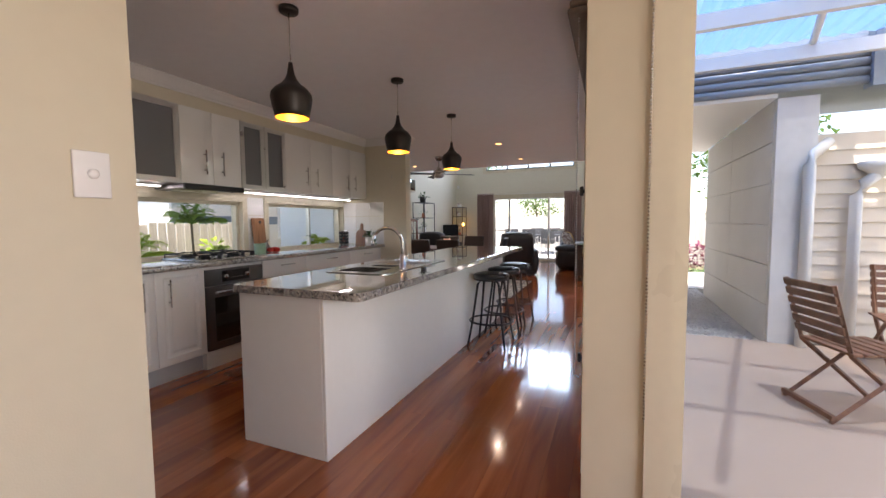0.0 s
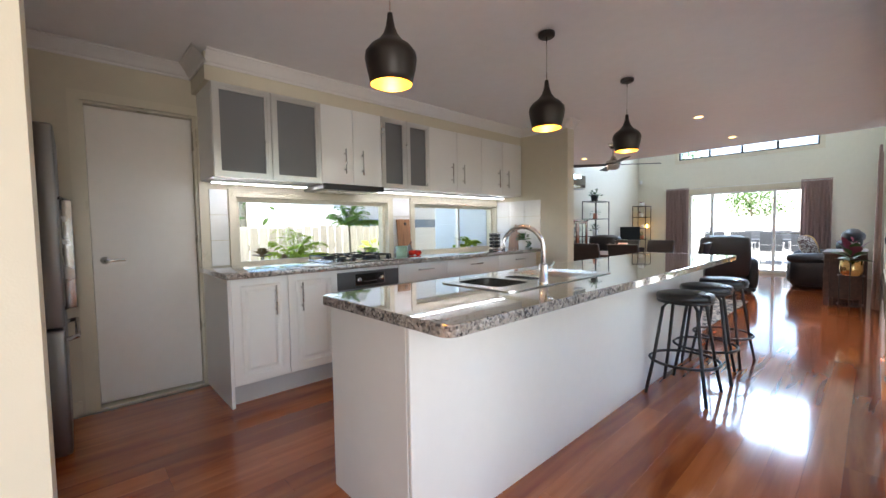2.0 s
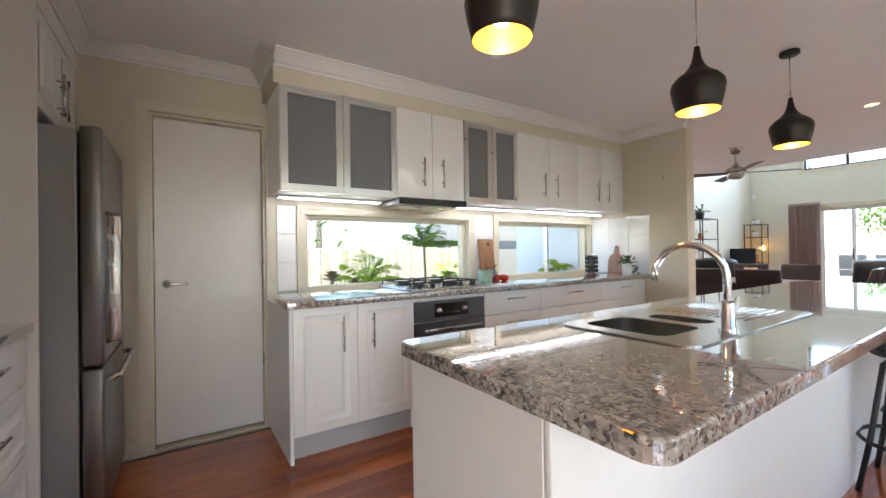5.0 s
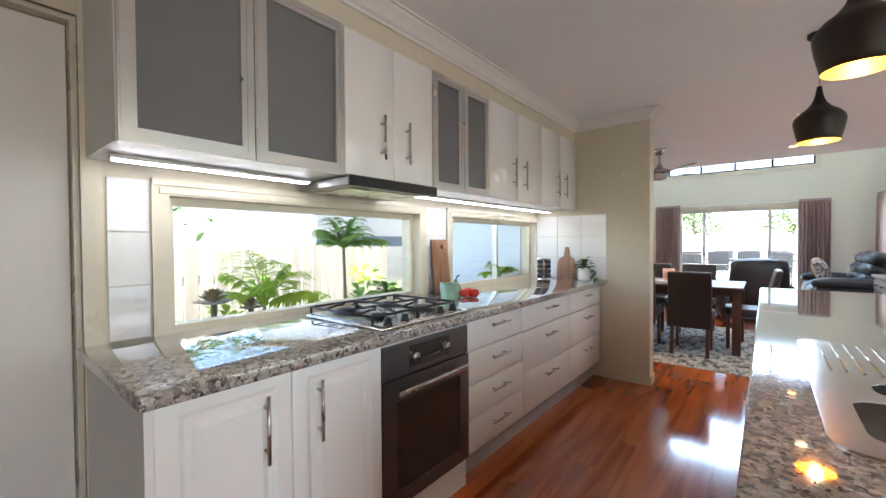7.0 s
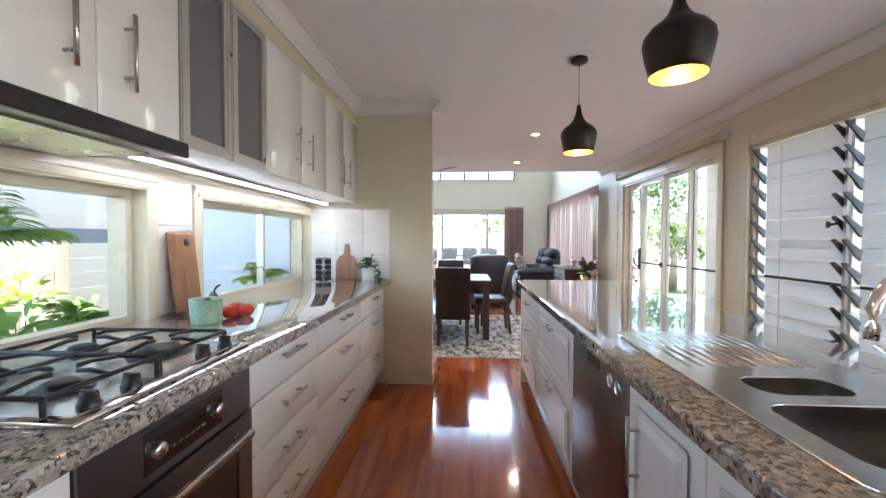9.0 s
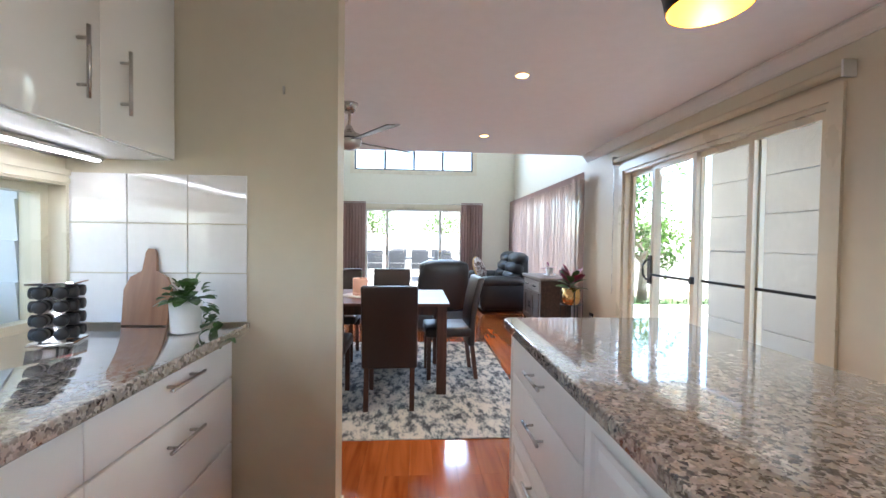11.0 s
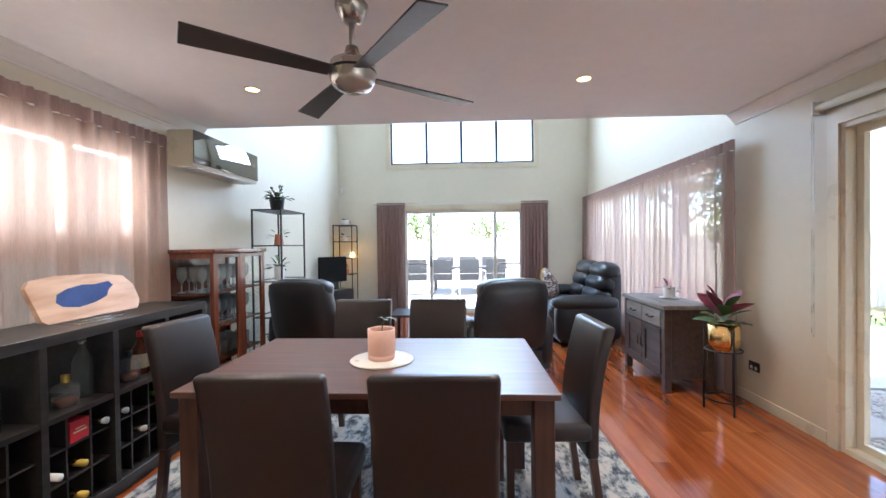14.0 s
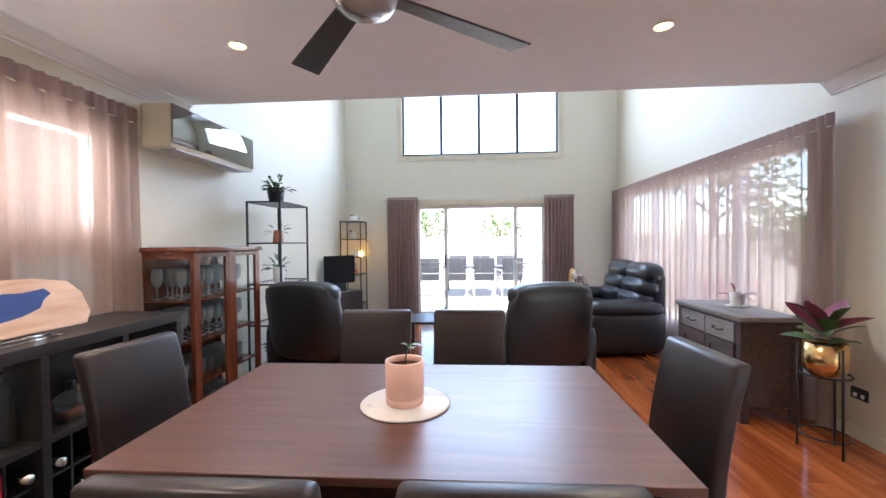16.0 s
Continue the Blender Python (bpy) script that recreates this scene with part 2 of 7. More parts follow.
# The matt white share stands in for bright glints on clear glassware.
M_GOBL = clear("glint_glass", (0.88, 0.9, 0.9), 0.02, 0.30, (0.92, 0.93, 0.93))
M_BLACK = mat("black_plastic", (0.018, 0.018, 0.019), 0.35, vary=0.1)
M_IRON = mat("black_cast_iron", (0.02, 0.02, 0.021), 0.5, 0.2, vary=0.15, bump=0.2, bscale=200)
M_BLKMET = mat("black_powder_coat", (0.022, 0.022, 0.023), 0.38, 0.2, vary=0.1)
M_OVENG = mat("dark_oven_glass", (0.02, 0.017, 0.015), 0.05, vary=0.05, coat=0.5)
M_PEND = mat("bronze_black_shade", (0.035, 0.028, 0.024), 0.42, 0.5, vary=0.1, scale=20)
# Weak emission stands in for the bulb's light on the gold lining.
M_GOLD = mat("gold_inner_glow", (0.85, 0.48, 0.08), 0.35, 0.7, vary=0.03, emit=(1.0, 0.5, 0.03), power=0.16)
M_BULB = mat("warm_bulb", (1, 0.9, 0.7), 0.3, emit=(1.0, 0.7, 0.3), power=7)
M_DOWN = mat("downlight_glow", (1, 0.95, 0.85), 0.3, emit=(1.0, 0.50, 0.14), power=2.2)
M_LED = mat("led_strip_glow", (1, 1, 1), 0.3, emit=(0.95, 0.95, 1.0), power=3.4)
M_LEATH = mat("black_leather", (0.020, 0.021, 0.025), 0.36, vary=0.15, scale=5, bump=0.22, bscale=160, coat=0.1)
M_CHAIRL = mat("brown_black_leather", (0.024, 0.017, 0.017), 0.36, vary=0.05, scale=4, spec=0.5)
M_STOOL = mat("black_vinyl", (0.02, 0.02, 0.021), 0.3, vary=0.1, bump=0.1)
M_FLOOR = wood("red_hardwood", (0.24, 0.050, 0.012), (0.48, 0.142, 0.038), 0.12, 0.4, (7, 0.6, 7), 0.75)
M_TABLE = wood("dark_walnut_top", (0.075, 0.028, 0.019), (0.14, 0.056, 0.038), 0.36, 0.0, (1.2, 16, 16), 0.0, 0.8)
M_LEG = wood("dark_chair_wood", (0.045, 0.018, 0.012), (0.10, 0.044, 0.030), 0.35, 0.0, (14, 14, 1.2))
M_SIDE = wood("dark_rustic_wood", (0.035, 0.021, 0.018), (0.085, 0.05, 0.041), 0.4, 0.0, (12, 1.2, 12))
M_SIDEG = wood("grey_washed_wood", (0.15, 0.14, 0.135), (0.28, 0.26, 0.245), 0.45, 0.0, (12, 1.2, 12))
M_WINE = wood("black_brown_board", (0.018, 0.016, 0.016), (0.042, 0.037, 0.036), 0.33, 0.0, (14, 1.2, 14))
M_MAHOG = wood("mahogany", (0.10, 0.028, 0.014), (0.21, 0.06, 0.03), 0.25, 0.2, (14, 14, 1.2))
M_BOARD = wood("acacia_board", (0.22, 0.10, 0.045), (0.42, 0.22, 0.11), 0.4, 0.0, (9, 9, 1.0))
M_CAMPH = wood("pale_slab_wood", (0.48, 0.27, 0.155), (0.74, 0.51, 0.35), 0.35, 0.1, (9, 1.2, 9))
M_OUTW = wood("oiled_outdoor_wood", (0.11, 0.045, 0.022), (0.24, 0.11, 0.06), 0.5, 0.0, (9, 9, 1.5), 0.4)
M_BLUE = mat("blue_resin", (0.015, 0.045, 0.22), 0.2, vary=0.2, scale=12, coat=0.4)
M_CURT = fabric("mauve_sheer_cloth", (0.39, 0.28, 0.24), 0.19, 0.40)
M_CURTD = fabric("mauve_gathered_cloth", (0.36, 0.25, 0.23), 0.04, 0.35)
M_BRASS = mat("brushed_brass", (0.72, 0.48, 0.20), 0.25, 1.0, vary=0.05)
M_PINK = mat("pink_ceramic", (0.80, 0.50, 0.40), 0.45, vary=0.03, bump=0.1)
M_CERW = mat("white_ceramic", (0.78, 0.77, 0.74), 0.3, vary=0.02)
M_TERR = mat("terracotta", (0.50, 0.18, 0.10), 0.7, vary=0.08, bump=0.2)
M_GREENC = mat("green_leaf_ceramic", (0.28, 0.42, 0.29), 0.3, vary=0.25, scale=18)
M_SOIL = mat("potting_soil", (0.03, 0.02, 0.014), 0.9, vary=0.3, bump=0.6, bscale=90)
M_LEAF = mat("green_leaf", (0.055, 0.12, 0.03), 0.42, vary=0.3, scale=9, rnd=0.3)
M_LEAFY = fabric("lime_palm_leaf", (0.36, 0.50, 0.08), 0.0, 0.5)
M_LEAFP = mat("purple_leaf", (0.22, 0.03, 0.075), 0.35, vary=0.25, scale=9)
M_LEAFD = fabric("tree_leaf", (0.10, 0.17, 0.05), 0.0, 0.5)
M_LEAFO = fabric("shrub_leaf", (0.24, 0.40, 0.11), 0.0, 0.4)
M_BROWNL = mat("brown_green_leaf", (0.17, 0.12, 0.055), 0.5, vary=0.3, scale=20)
M_STEM = mat("plant_stem", (0.13, 0.12, 0.05), 0.7, vary=0.2)
M_BARK = mat("tree_bark", (0.26, 0.22, 0.16), 0.9, vary=0.3, bump=0.6, bscale=30)
M_TOM = mat("red_tomato", (0.55, 0.03, 0.02), 0.18, vary=0.06, scale=14)
M_BLADE = mat("dark_fan_blade", (0.05, 0.045, 0.045), 0.4, vary=0.1, stretch=(2, 14, 2))
M_AC = mat("mirror_black_panel", (0.30, 0.31, 0.31), 0.02, 1.0, vary=0.02)
M_SWITCH = mat("white_switch_plastic", (0.8, 0.79, 0.78), 0.25, vary=0.01)
M_FENCE = wood("grey_paling", (0.52, 0.47, 0.41), (0.76, 0.71, 0.64), 0.85, 0.0, (9, 9, 1.0), 0.5)
M_CONC = mat("pale_concrete_panel", (0.62, 0.60, 0.57), 0.7, vary=0.08, scale=2, bump=0.15, bscale=60)
M_BOARDC = mat("cream_weatherboard", (0.66, 0.58, 0.48), 0.5, vary=0.03)
M_BLUEB = mat("blue_grey_cladding", (0.20, 0.25, 0.32), 0.45, vary=0.05)
M_WHITEP = mat("white_outdoor_paint", (0.76, 0.75, 0.72), 0.4, vary=0.03)
M_PATIO = mat("pink_patio_tile", (0.45, 0.345, 0.27), 0.55, vary=0.05, scale=3, bump=0.1)
M_GRAVEL = speckle("pebble_gravel", [(0.0, (0.18, 0.17, 0.16)), (0.35, (0.40, 0.38, 0.35)), (0.7, (0.55, 0.52, 0.48)), (1.0, (0.30, 0.28, 0.26))], 32, 0.85)
M_EARTH = mat("garden_earth", (0.12, 0.11, 0.06), 0.95, vary=0.35, scale=1.5, bump=0.5, bscale=20)
M_PAVE = mat("pale_paver", (0.50, 0.48, 0.45), 0.75, vary=0.1, scale=3, bump=0.2)
M_ROOFS = clear("blue_roof_sheet", (0.62, 0.78, 0.98), 0.2, 0.90, (0.10, 0.24, 0.55))
M_ROOFW = clear("opal_roof_sheet", (1.0, 0.98, 0.95), 0.2, 0.86, (0.88, 0.86, 0.83))
# Grey cloth with terrace shade put into its colour; no roof is built there.
M_SLING = mat("shaded_sling_fabric", (0.035, 0.038, 0.044), 0.7, vary=0.08, bump=0.2, bscale=300)
M_PLAST = mat("black_brown_screen", (0.010, 0.010, 0.010), 0.5, vary=0.05, spec=0.1)
M_YELL = mat("yellow_cushion", (0.55, 0.33, 0.08), 0.8, vary=0.08, bump=0.3, bscale=250)
M_LABEL = mat("cream_paper_label", (0.70, 0.62, 0.42), 0.6, vary=0.05)
M_REDB = mat("red_card", (0.50, 0.02, 0.03), 0.4, vary=0.05)
M_AMBER = mat("amber_spirit", (0.10, 0.02, 0.006), 0.06, vary=0.05, coat=0.6)
M_GREENB = mat("green_liqueur", (0.10, 0.30, 0.05), 0.08, vary=0.05, coat=0.5)
M_GRNGL = mat("dark_green_bottle", (0.012, 0.03, 0.014), 0.07, vary=0.05, coat=0.6)
M_GOLDF = mat("gold_foil", (0.75, 0.50, 0.10), 0.3, 0.9, vary=0.05)
M_SIDING = mat("pale_blue_siding", (0.66, 0.70, 0.74), 0.5, vary=0.05)
M_ROCK = mat("grey_stone", (0.3, 0.28, 0.25), 0.9, vary=0.2, bump=0.5, bscale=20)
M_BLIND = mat("taupe_blind_cloth", (0.22, 0.19, 0.165), 0.8, vary=0.06, bump=0.2, bscale=250)


def pattern(name, stops, scale, rough, stretch=(1, 1, 1), detail=8):
    """Cloth with a printed, worn or woven pattern of noise."""
    m = bpy.data.materials.new(name)
    m.use_nodes = True
    n, l = m.node_tree.nodes, m.node_tree.links
    b = n["Principled BSDF"]
    b.inputs["Roughness"].default_value = rough
    tc, mp, no, no2, ra = n.new("ShaderNodeTexCoord"), n.new("ShaderNodeMapping"), n.new("ShaderNodeTexNoise"), n.new("ShaderNodeTexNoise"), n.new("ShaderNodeValToRGB")
    mp.inputs["Scale"].default_value = stretch
    no.inputs["Scale"].default_value, no.inputs["Detail"].default_value, no.inputs["Roughness"].default_value = scale, detail, 0.72
    no2.inputs["Scale"].default_value = 260
    l.new(tc.outputs["Object"], mp.inputs[0])
    l.new(mp.outputs[0], no.inputs["Vector"])
    l.new(tc.outputs["Object"], no2.inputs["Vector"])
    e = ra.color_ramp.elements
    e[0].position, e[0].color = stops[0][0], (*stops[0][1], 1)
    e[1].position, e[1].color = stops[-1][0], (*stops[-1][1], 1)
    for p, c in stops[1:-1]:
        e.new(p).color = (*c, 1)
    l.new(no.outputs["Fac"], ra.inputs[0])
    l.new(ra.outputs[0], b.inputs["Base Color"])
    bn = n.new("ShaderNodeBump")
    bn.inputs["Strength"].default_value, bn.inputs["Distance"].default_value = 0.35, 0.004
    l.new(no2.outputs["Fac"], bn.inputs["Height"])
    l.new(bn.outputs[0], b.inputs["Normal"])
    return m


M_RUG = pattern("worn_abstract_rug", [(0.36, (0.03, 0.035, 0.045)), (0.44, (0.10, 0.115, 0.135)), (0.49, (0.30, 0.32, 0.33)), (0.55, (0.52, 0.51, 0.48)), (0.7, (0.58, 0.56, 0.52))], 7.5, 0.95, (1.9, 0.9, 1), 12)
M_CUSH = pattern("fern_print_cushion", [(0.42, (0.10, 0.05, 0.045)), (0.50, (0.35, 0.25, 0.22)), (0.53, (0.68, 0.63, 0.57)), (0.7, (0.72, 0.68, 0.62))], 16, 0.9, (1, 1, 2.5), 3)


# ---- mesh helpers ----
def box(bm, x0, x1, y0, y1, z0, z1, bevel=0.0, seg=1):
    m = Matrix.Translation(((x0 + x1) / 2, (y0 + y1) / 2, (z0 + z1) / 2)) @ Matrix.Diagonal((abs(x1 - x0), abs(y1 - y0), abs(z1 - z0), 1))
    if not bevel:
        return bmesh.ops.create_cube(bm, size=1, matrix=m)["verts"]
    t = bmesh.new()
    bmesh.ops.create_cube(t, size=1, matrix=m)
    bmesh.ops.bevel(t, geom=t.edges[:], offset=bevel, segments=seg, profile=0.5, affect="EDGES")
    return merge(bm, t, seg > 1)


def merge(bm, t, smooth=False, m=None):
    vs = []
    for v in t.verts:
        vs.append(bm.verts.new(m @ v.co if m else v.co))
    t.verts.index_update()
    for f in t.faces:
        g = bm.faces.new([vs[v.index] for v in f.verts])
        g.smooth = smooth or f.smooth
    t.free()
    return vs


def lathe(bm, prof, at=(0, 0, 0), seg=20, smooth=True):
    rings = []
    for r, z in prof:
        rings.append([bm.verts.new((at[0] + max(r, 0.0004) * math.cos(k * math.tau / seg), at[1] + max(r, 0.0004) * math.sin(k * math.tau / seg), at[2] + z)) for k in range(seg)])
    for a, b in zip(rings, rings[1:]):
        for k in range(seg):
            f = bm.faces.new((a[k], a[(k + 1) % seg], b[(k + 1) % seg], b[k]))
            f.smooth = smooth
    return rings


def tube(bm, pts, r, seg=8, r1=None):
    pts = [Vector(p) for p in pts]
    rings = []
    for i, p in enumerate(pts):
        d = (pts[min(i + 1, len(pts) - 1)] - pts[max(i - 1, 0)]).normalized()
        side = d.cross(Vector((0, 0, 1)) if abs(d.z) < 0.95 else Vector((1, 0, 0))).normalized()
        up = side.cross(d)
        rad = r if r1 is None else r + (r1 - r) * i / (len(pts) - 1)
        rings.append([bm.verts.new(p + rad * (math.cos(k * math.tau / seg) * side + math.sin(k * math.tau / seg) * up)) for k in range(seg)])
    for a, b in zip(rings, rings[1:]):
        for k in range(seg):
            f = bm.faces.new((a[k], a[(k + 1) % seg], b[(k + 1) % seg], b[k]))
            f.smooth = seg > 4
    bm.faces.new(rings[0][::-1])
    bm.faces.new(rings[-1])


def ring(bm, c, R, r, seg=28, sub=6):
    rows = []
    for i in range(seg):
        a = i * math.tau / seg
        rows.append([bm.verts.new((c[0] + (R + r * math.cos(b * math.tau / sub)) * math.cos(a), c[1] + (R + r * math.cos(b * math.tau / sub)) * math.sin(a), c[2] + r * math.sin(b * math.tau / sub))) for b in range(sub)])
    for i in range(seg):
        for b in range(sub):
            f = bm.faces.new((rows[i][b], rows[(i + 1) % seg][b], rows[(i + 1) % seg][(b + 1) % sub], rows[i][(b + 1) % sub]))
            f.smooth = True


def grid_slab(bm, axis, p0, p1, a0, a1, z0, z1, holes=()):
    """A slab across one axis with rectangular holes (a0, a1, z0, z1)."""
    zs = sorted({z0, z1, *[h[2] for h in holes], *[h[3] for h in holes]})
    for lo, hi in zip(zs, zs[1:]):
        mid, spans, cur = (lo + hi) / 2, [], a0
        for h in sorted(holes):
            if h[2] < mid < h[3]:
                spans.append((cur, h[0]))
                cur = h[1]
        spans.append((cur, a1))
        for s, e in spans:
            if e - s > 1e-5:
                if axis == "x":
                    box(bm, p0, p1, s, e, lo, hi)
                elif axis == "y":
                    box(bm, s, e, p0, p1, lo, hi)
                else:
                    box(bm, s, e, lo, hi, p0, p1)


def B():
    return bmesh.new()


def data_of(name, bm, material):
    me = bpy.data.meshes.new(name)
    bmesh.ops.recalc_face_normals(bm, faces=bm.faces[:])
    bm.to_mesh(me)
    bm.free()
    me.materials.append(material)
    return me


def part(name, bm, material, parent, label=""):
    ob = new(name, data_of(name, bm, material))
    ob.parent = parent
    return tagged(ob, label) if label else ob


def thing(name, label, category, group="", at=None):
    ob = new(name)
    ob.empty_display_size = 0.1
    if at is not None:
        ob.matrix_basis = at
    return tagged(ob, label, category, group)


def solid(name, bm, material, label, category, group="", kind="", at=None):
    ob = new(name, data_of(name, bm, material))
    if at is not None:
        ob.matrix_basis = at
    return tagged(ob, label, category, group, kind)


def setting(name, bm, material, label="", category=""):
    return tagged(new(name, data_of(name, bm, material)), label, category, "", "structure")


def leaf(bm, base, way, length, width, bend=0.3, roll=0.0):
    """One curved leaf of four faces pairs along its rib."""
    way = Vector(way).normalized()
    side = way.cross(Vector((0, 0, 1)))
    side = side.normalized() if side.length > 0.05 else Vector((1, 0, 0))
    up = side.cross(way)
    side = side * math.cos(roll) + up * math.sin(roll)
    up = side.cross(way)
    prev = None
    for s, w in ((0, 0.08), (0.3, 0.85), (0.6, 1.0), (0.85, 0.6), (1, 0.04)):
        c = Vector(base) + way * length * s - Vector((0, 0, 1)) * bend * length * s * s
        row = [bm.verts.new(c - side * width * w / 2 + up * width * w * 0.12), bm.verts.new(c), bm.verts.new(c + side * width * w / 2 + up * width * w * 0.12)]
        if prev:
            for k in (0, 1):
                f = bm.faces.new((prev[k], prev[k + 1], row[k + 1], row[k]))
                f.smooth = True
        prev = row


def bush(bm, c, n, spread, size, rng, up=0.5, width=0.45, bend=0.35):
    for _ in range(n):
        a, e = rng.uniform(0, math.tau), rng.uniform(-0.1, 1.2)
        w = Vector((math.cos(a) * math.cos(e), math.sin(a) * math.cos(e), math.sin(e) + up * 0.3))
        p = Vector(c) + w * rng.uniform(0.05, 1) * spread
        leaf(bm, p, w, size * rng.uniform(0.6, 1.2), size * width * rng.uniform(0.8, 1.2), bend, rng.uniform(-0.5, 0.5))


def frond(bm, base, way, length, n, lw, rng):
    way = Vector(way).normalized()
    side = way.cross(Vector((0, 0, 1))).normalized()
    pts = [Vector(base) + way * length * s - Vector((0, 0, 0.38 * length * s * s)) for s in [k / 10 for k in range(11)]]
    tube(bm, pts, 0.008, 4, 0.002)
    for k in range(n):
        s = 0.18 + 0.8 * k / n
        i = min(int(s * 10), 9)
        p = pts[i].lerp(pts[i + 1], s * 10 - i)
        d = (pts[i + 1] - pts[i]).normalized()
        ll = length * 0.34 * math.sin(math.pi * (0.15 + 0.8 * s)) + 0.05
        for sg in (-1, 1):
            leaf(bm, p, side * sg + d * 0.7 + Vector((0, 0, rng.uniform(-0.15, 0.25))), ll, lw, 0.45, 0)

# ---- large structure ----
H = 2.41          # flat ceiling
XK, XD = -3.66, -4.75   # kitchen wall, dining and living wall
YB = 13.25        # back wall
VOID = 9.15       # start of the double-height living room
ZT = 4.7

bm = B(); box(bm, -4.89, 0.14, 2.24, 13.38, -0.12, -0.02); box(bm, -3.82, 2.34, -1.7, 2.24, -0.12, -0.02)
floor = setting("floor", bm, M_SIDE, "red hardwood floor of polished planks", "floor")

bm = B(); grid_slab(bm, "x", XK - 0.16, XK, 0.3, 5.62, -0.1, H, [(1.42, 2.08, 0.0, 2.06), (2.34, 3.82, 0.90, 1.46), (4.18, 5.60, 0.90, 1.46)])
setting("wall_kitchen", bm, M_WALL)
bm = B(); box(bm, XD - 0.14, -2.585, 5.62, 5.76, -0.1, H)
setting("wall_stub", bm, M_WALL)
bm = B(); grid_slab(bm, "x", XD - 0.14, XD, 5.76, YB, -0.1, ZT, [(6.75, 8.45, 0.55, 2.02)])
setting("wall_left", bm, M_WALL2)
bm = B(); grid_slab(bm, "y", YB, YB + 0.14, XD - 0.14, 0.14, -0.1, ZT, [(-3.50, -1.19, 0.0, 2.0), (-3.72, -0.99, 2.86, 4.15)])
setting("wall_back", bm, M_WALL2)
bm = B(); grid_slab(bm, "x", 0.0, 0.14, 2.24, YB, -0.1, ZT, [(2.42, 5.60, 0.22, 2.02), (5.98, 8.20, 0.0, 2.05), (9.35, 12.9, 0.25, 2.05)])
setting("wall_right", bm, M_WALL)
bm = B(); grid_slab(bm, "y", 2.10, 2.24, 0.0, 2.34, -0.1, H, [(0.27, 1.95, 0.0, 2.12)])
setting("wall_patio", bm, M_WALL)
# This opening is made up, out of view, and holds a fill lamp.
bm = B(); grid_slab(bm, "x", 2.2, 2.34, -1.7, 2.10, -0.1, H, [(-0.62, 1.42, 0.45, 2.12)]); setting("wall_start_side", bm, M_WALL)
bm = B(); box(bm, -1.24, 2.2, -1.7, -1.56, -0.1, H); setting("wall_start_behind", bm, M_WALL)
bm = B(); box(bm, -1.24, -1.10, -1.56, 1.304, -0.02, H); setting("wall_nib", bm, M_WALL)
bm = B(); box(bm, XK, -1.24, 0.3, 0.44, -0.1, H); setting("wall_alcove", bm, M_WALL)
bm = B(); box(bm, XD - 0.14, 0.14, VOID - 0.14, VOID, H + 0.2, ZT); setting("wall_bulkhead", bm, M_WALL2)
bm = B(); box(bm, XK, -3.25, 2.06, 5.62, 2.22, H); setting("bulkhead_kitchen", bm, M_WALL)
bm = B(); box(bm, XD - 0.14, 0.14, 2.24, VOID, H, H + 0.2); box(bm, XD - 0.14, 2.34, -1.7, 2.24, H, H + 0.2); setting("ceiling", bm, M_CEIL, "flat white plaster ceiling", "ceiling")
bm = B(); box(bm, XD - 0.14, 0.14, VOID - 0.14, YB + 0.14, ZT, ZT + 0.2); setting("ceiling_void", bm, M_CEIL, "high white ceiling over the living room", "ceiling")
# Unseen eaves, added to keep direct sun off the windows.
bm = B()
box(bm, XK - 0.5, XK - 0.16, 0.3, 5.6, H + 0.02, H + 0.14); box(bm, XD - 0.5, XD - 0.14, 5.0, VOID, H + 0.02, H + 0.14)
setting("eave_left", bm, M_WHITEP, "white eave lining, unseen, added to shade the windows", "eave")
bm = B(); box(bm, 0.14, 0.5, 5.9, 13.4, H + 0.02, H + 0.14); setting("eave_right", bm, M_WHITEP, "white eave lining, unseen, added to shade the windows", "eave")


def cornice(name, p, q, nrm):
    """A stepped cove along the top of a wall from p to q; nrm points into the room."""
    bm = B()
    prof = [(0.0, 0.10), (0.012, 0.10), (0.016, 0.085), (0.03, 0.075), (0.055, 0.045), (0.078, 0.022), (0.085, 0.012), (0.10, 0.012), (0.10, 0.0)]
    rows = [[bm.verts.new((e[0] + nrm[0] * a * 0.85, e[1] + nrm[1] * a * 0.85, H - b * 0.9 - 0.001)) for a, b in prof] for e in (p, q)]
    for k in range(len(prof) - 1):
        bm.faces.new((rows[0][k], rows[0][k + 1], rows[1][k + 1], rows[1][k]))
    return setting(name, bm, M_CORN)


cornice("cornice_right", (-0.001, 2.1), (-0.001, VOID), (-1, 0))
cornice("cornice_kitchen", (-3.249, 2.06), (-3.249, 5.62), (1, 0))
cornice("cornice_bulkhead_end", (XK, 2.059), (-3.165, 2.059), (0, -1))
cornice("cornice_door_wall", (XK + 0.001, 1.0), (XK + 0.001, 2.06), (1, 0))
cornice("cornice_stub", (-3.25, 5.619), (-2.5, 5.619), (0, -1))
cornice("cornice_stub_end", (-2.584, 5.535), (-2.584, 5.76), (1, 0))
cornice("cornice_dining", (XD + 0.001, 5.76), (XD + 0.001, VOID), (1, 0))
cornice("cornice_alcove", (XK, 1.10), (-1.24, 1.10), (0, 1))
bm = B(); box(bm, XK, -1.24, 0.44, 1.10, 2.22, H); setting("bulkhead_alcove", bm, M_WHITE)


def skirting(name, x0, x1, y0, y1):
    bm = B(); box(bm, x0, x1, y0, y1, 0.0, 0.085, 0.003); setting(name, bm, M_TRIM)


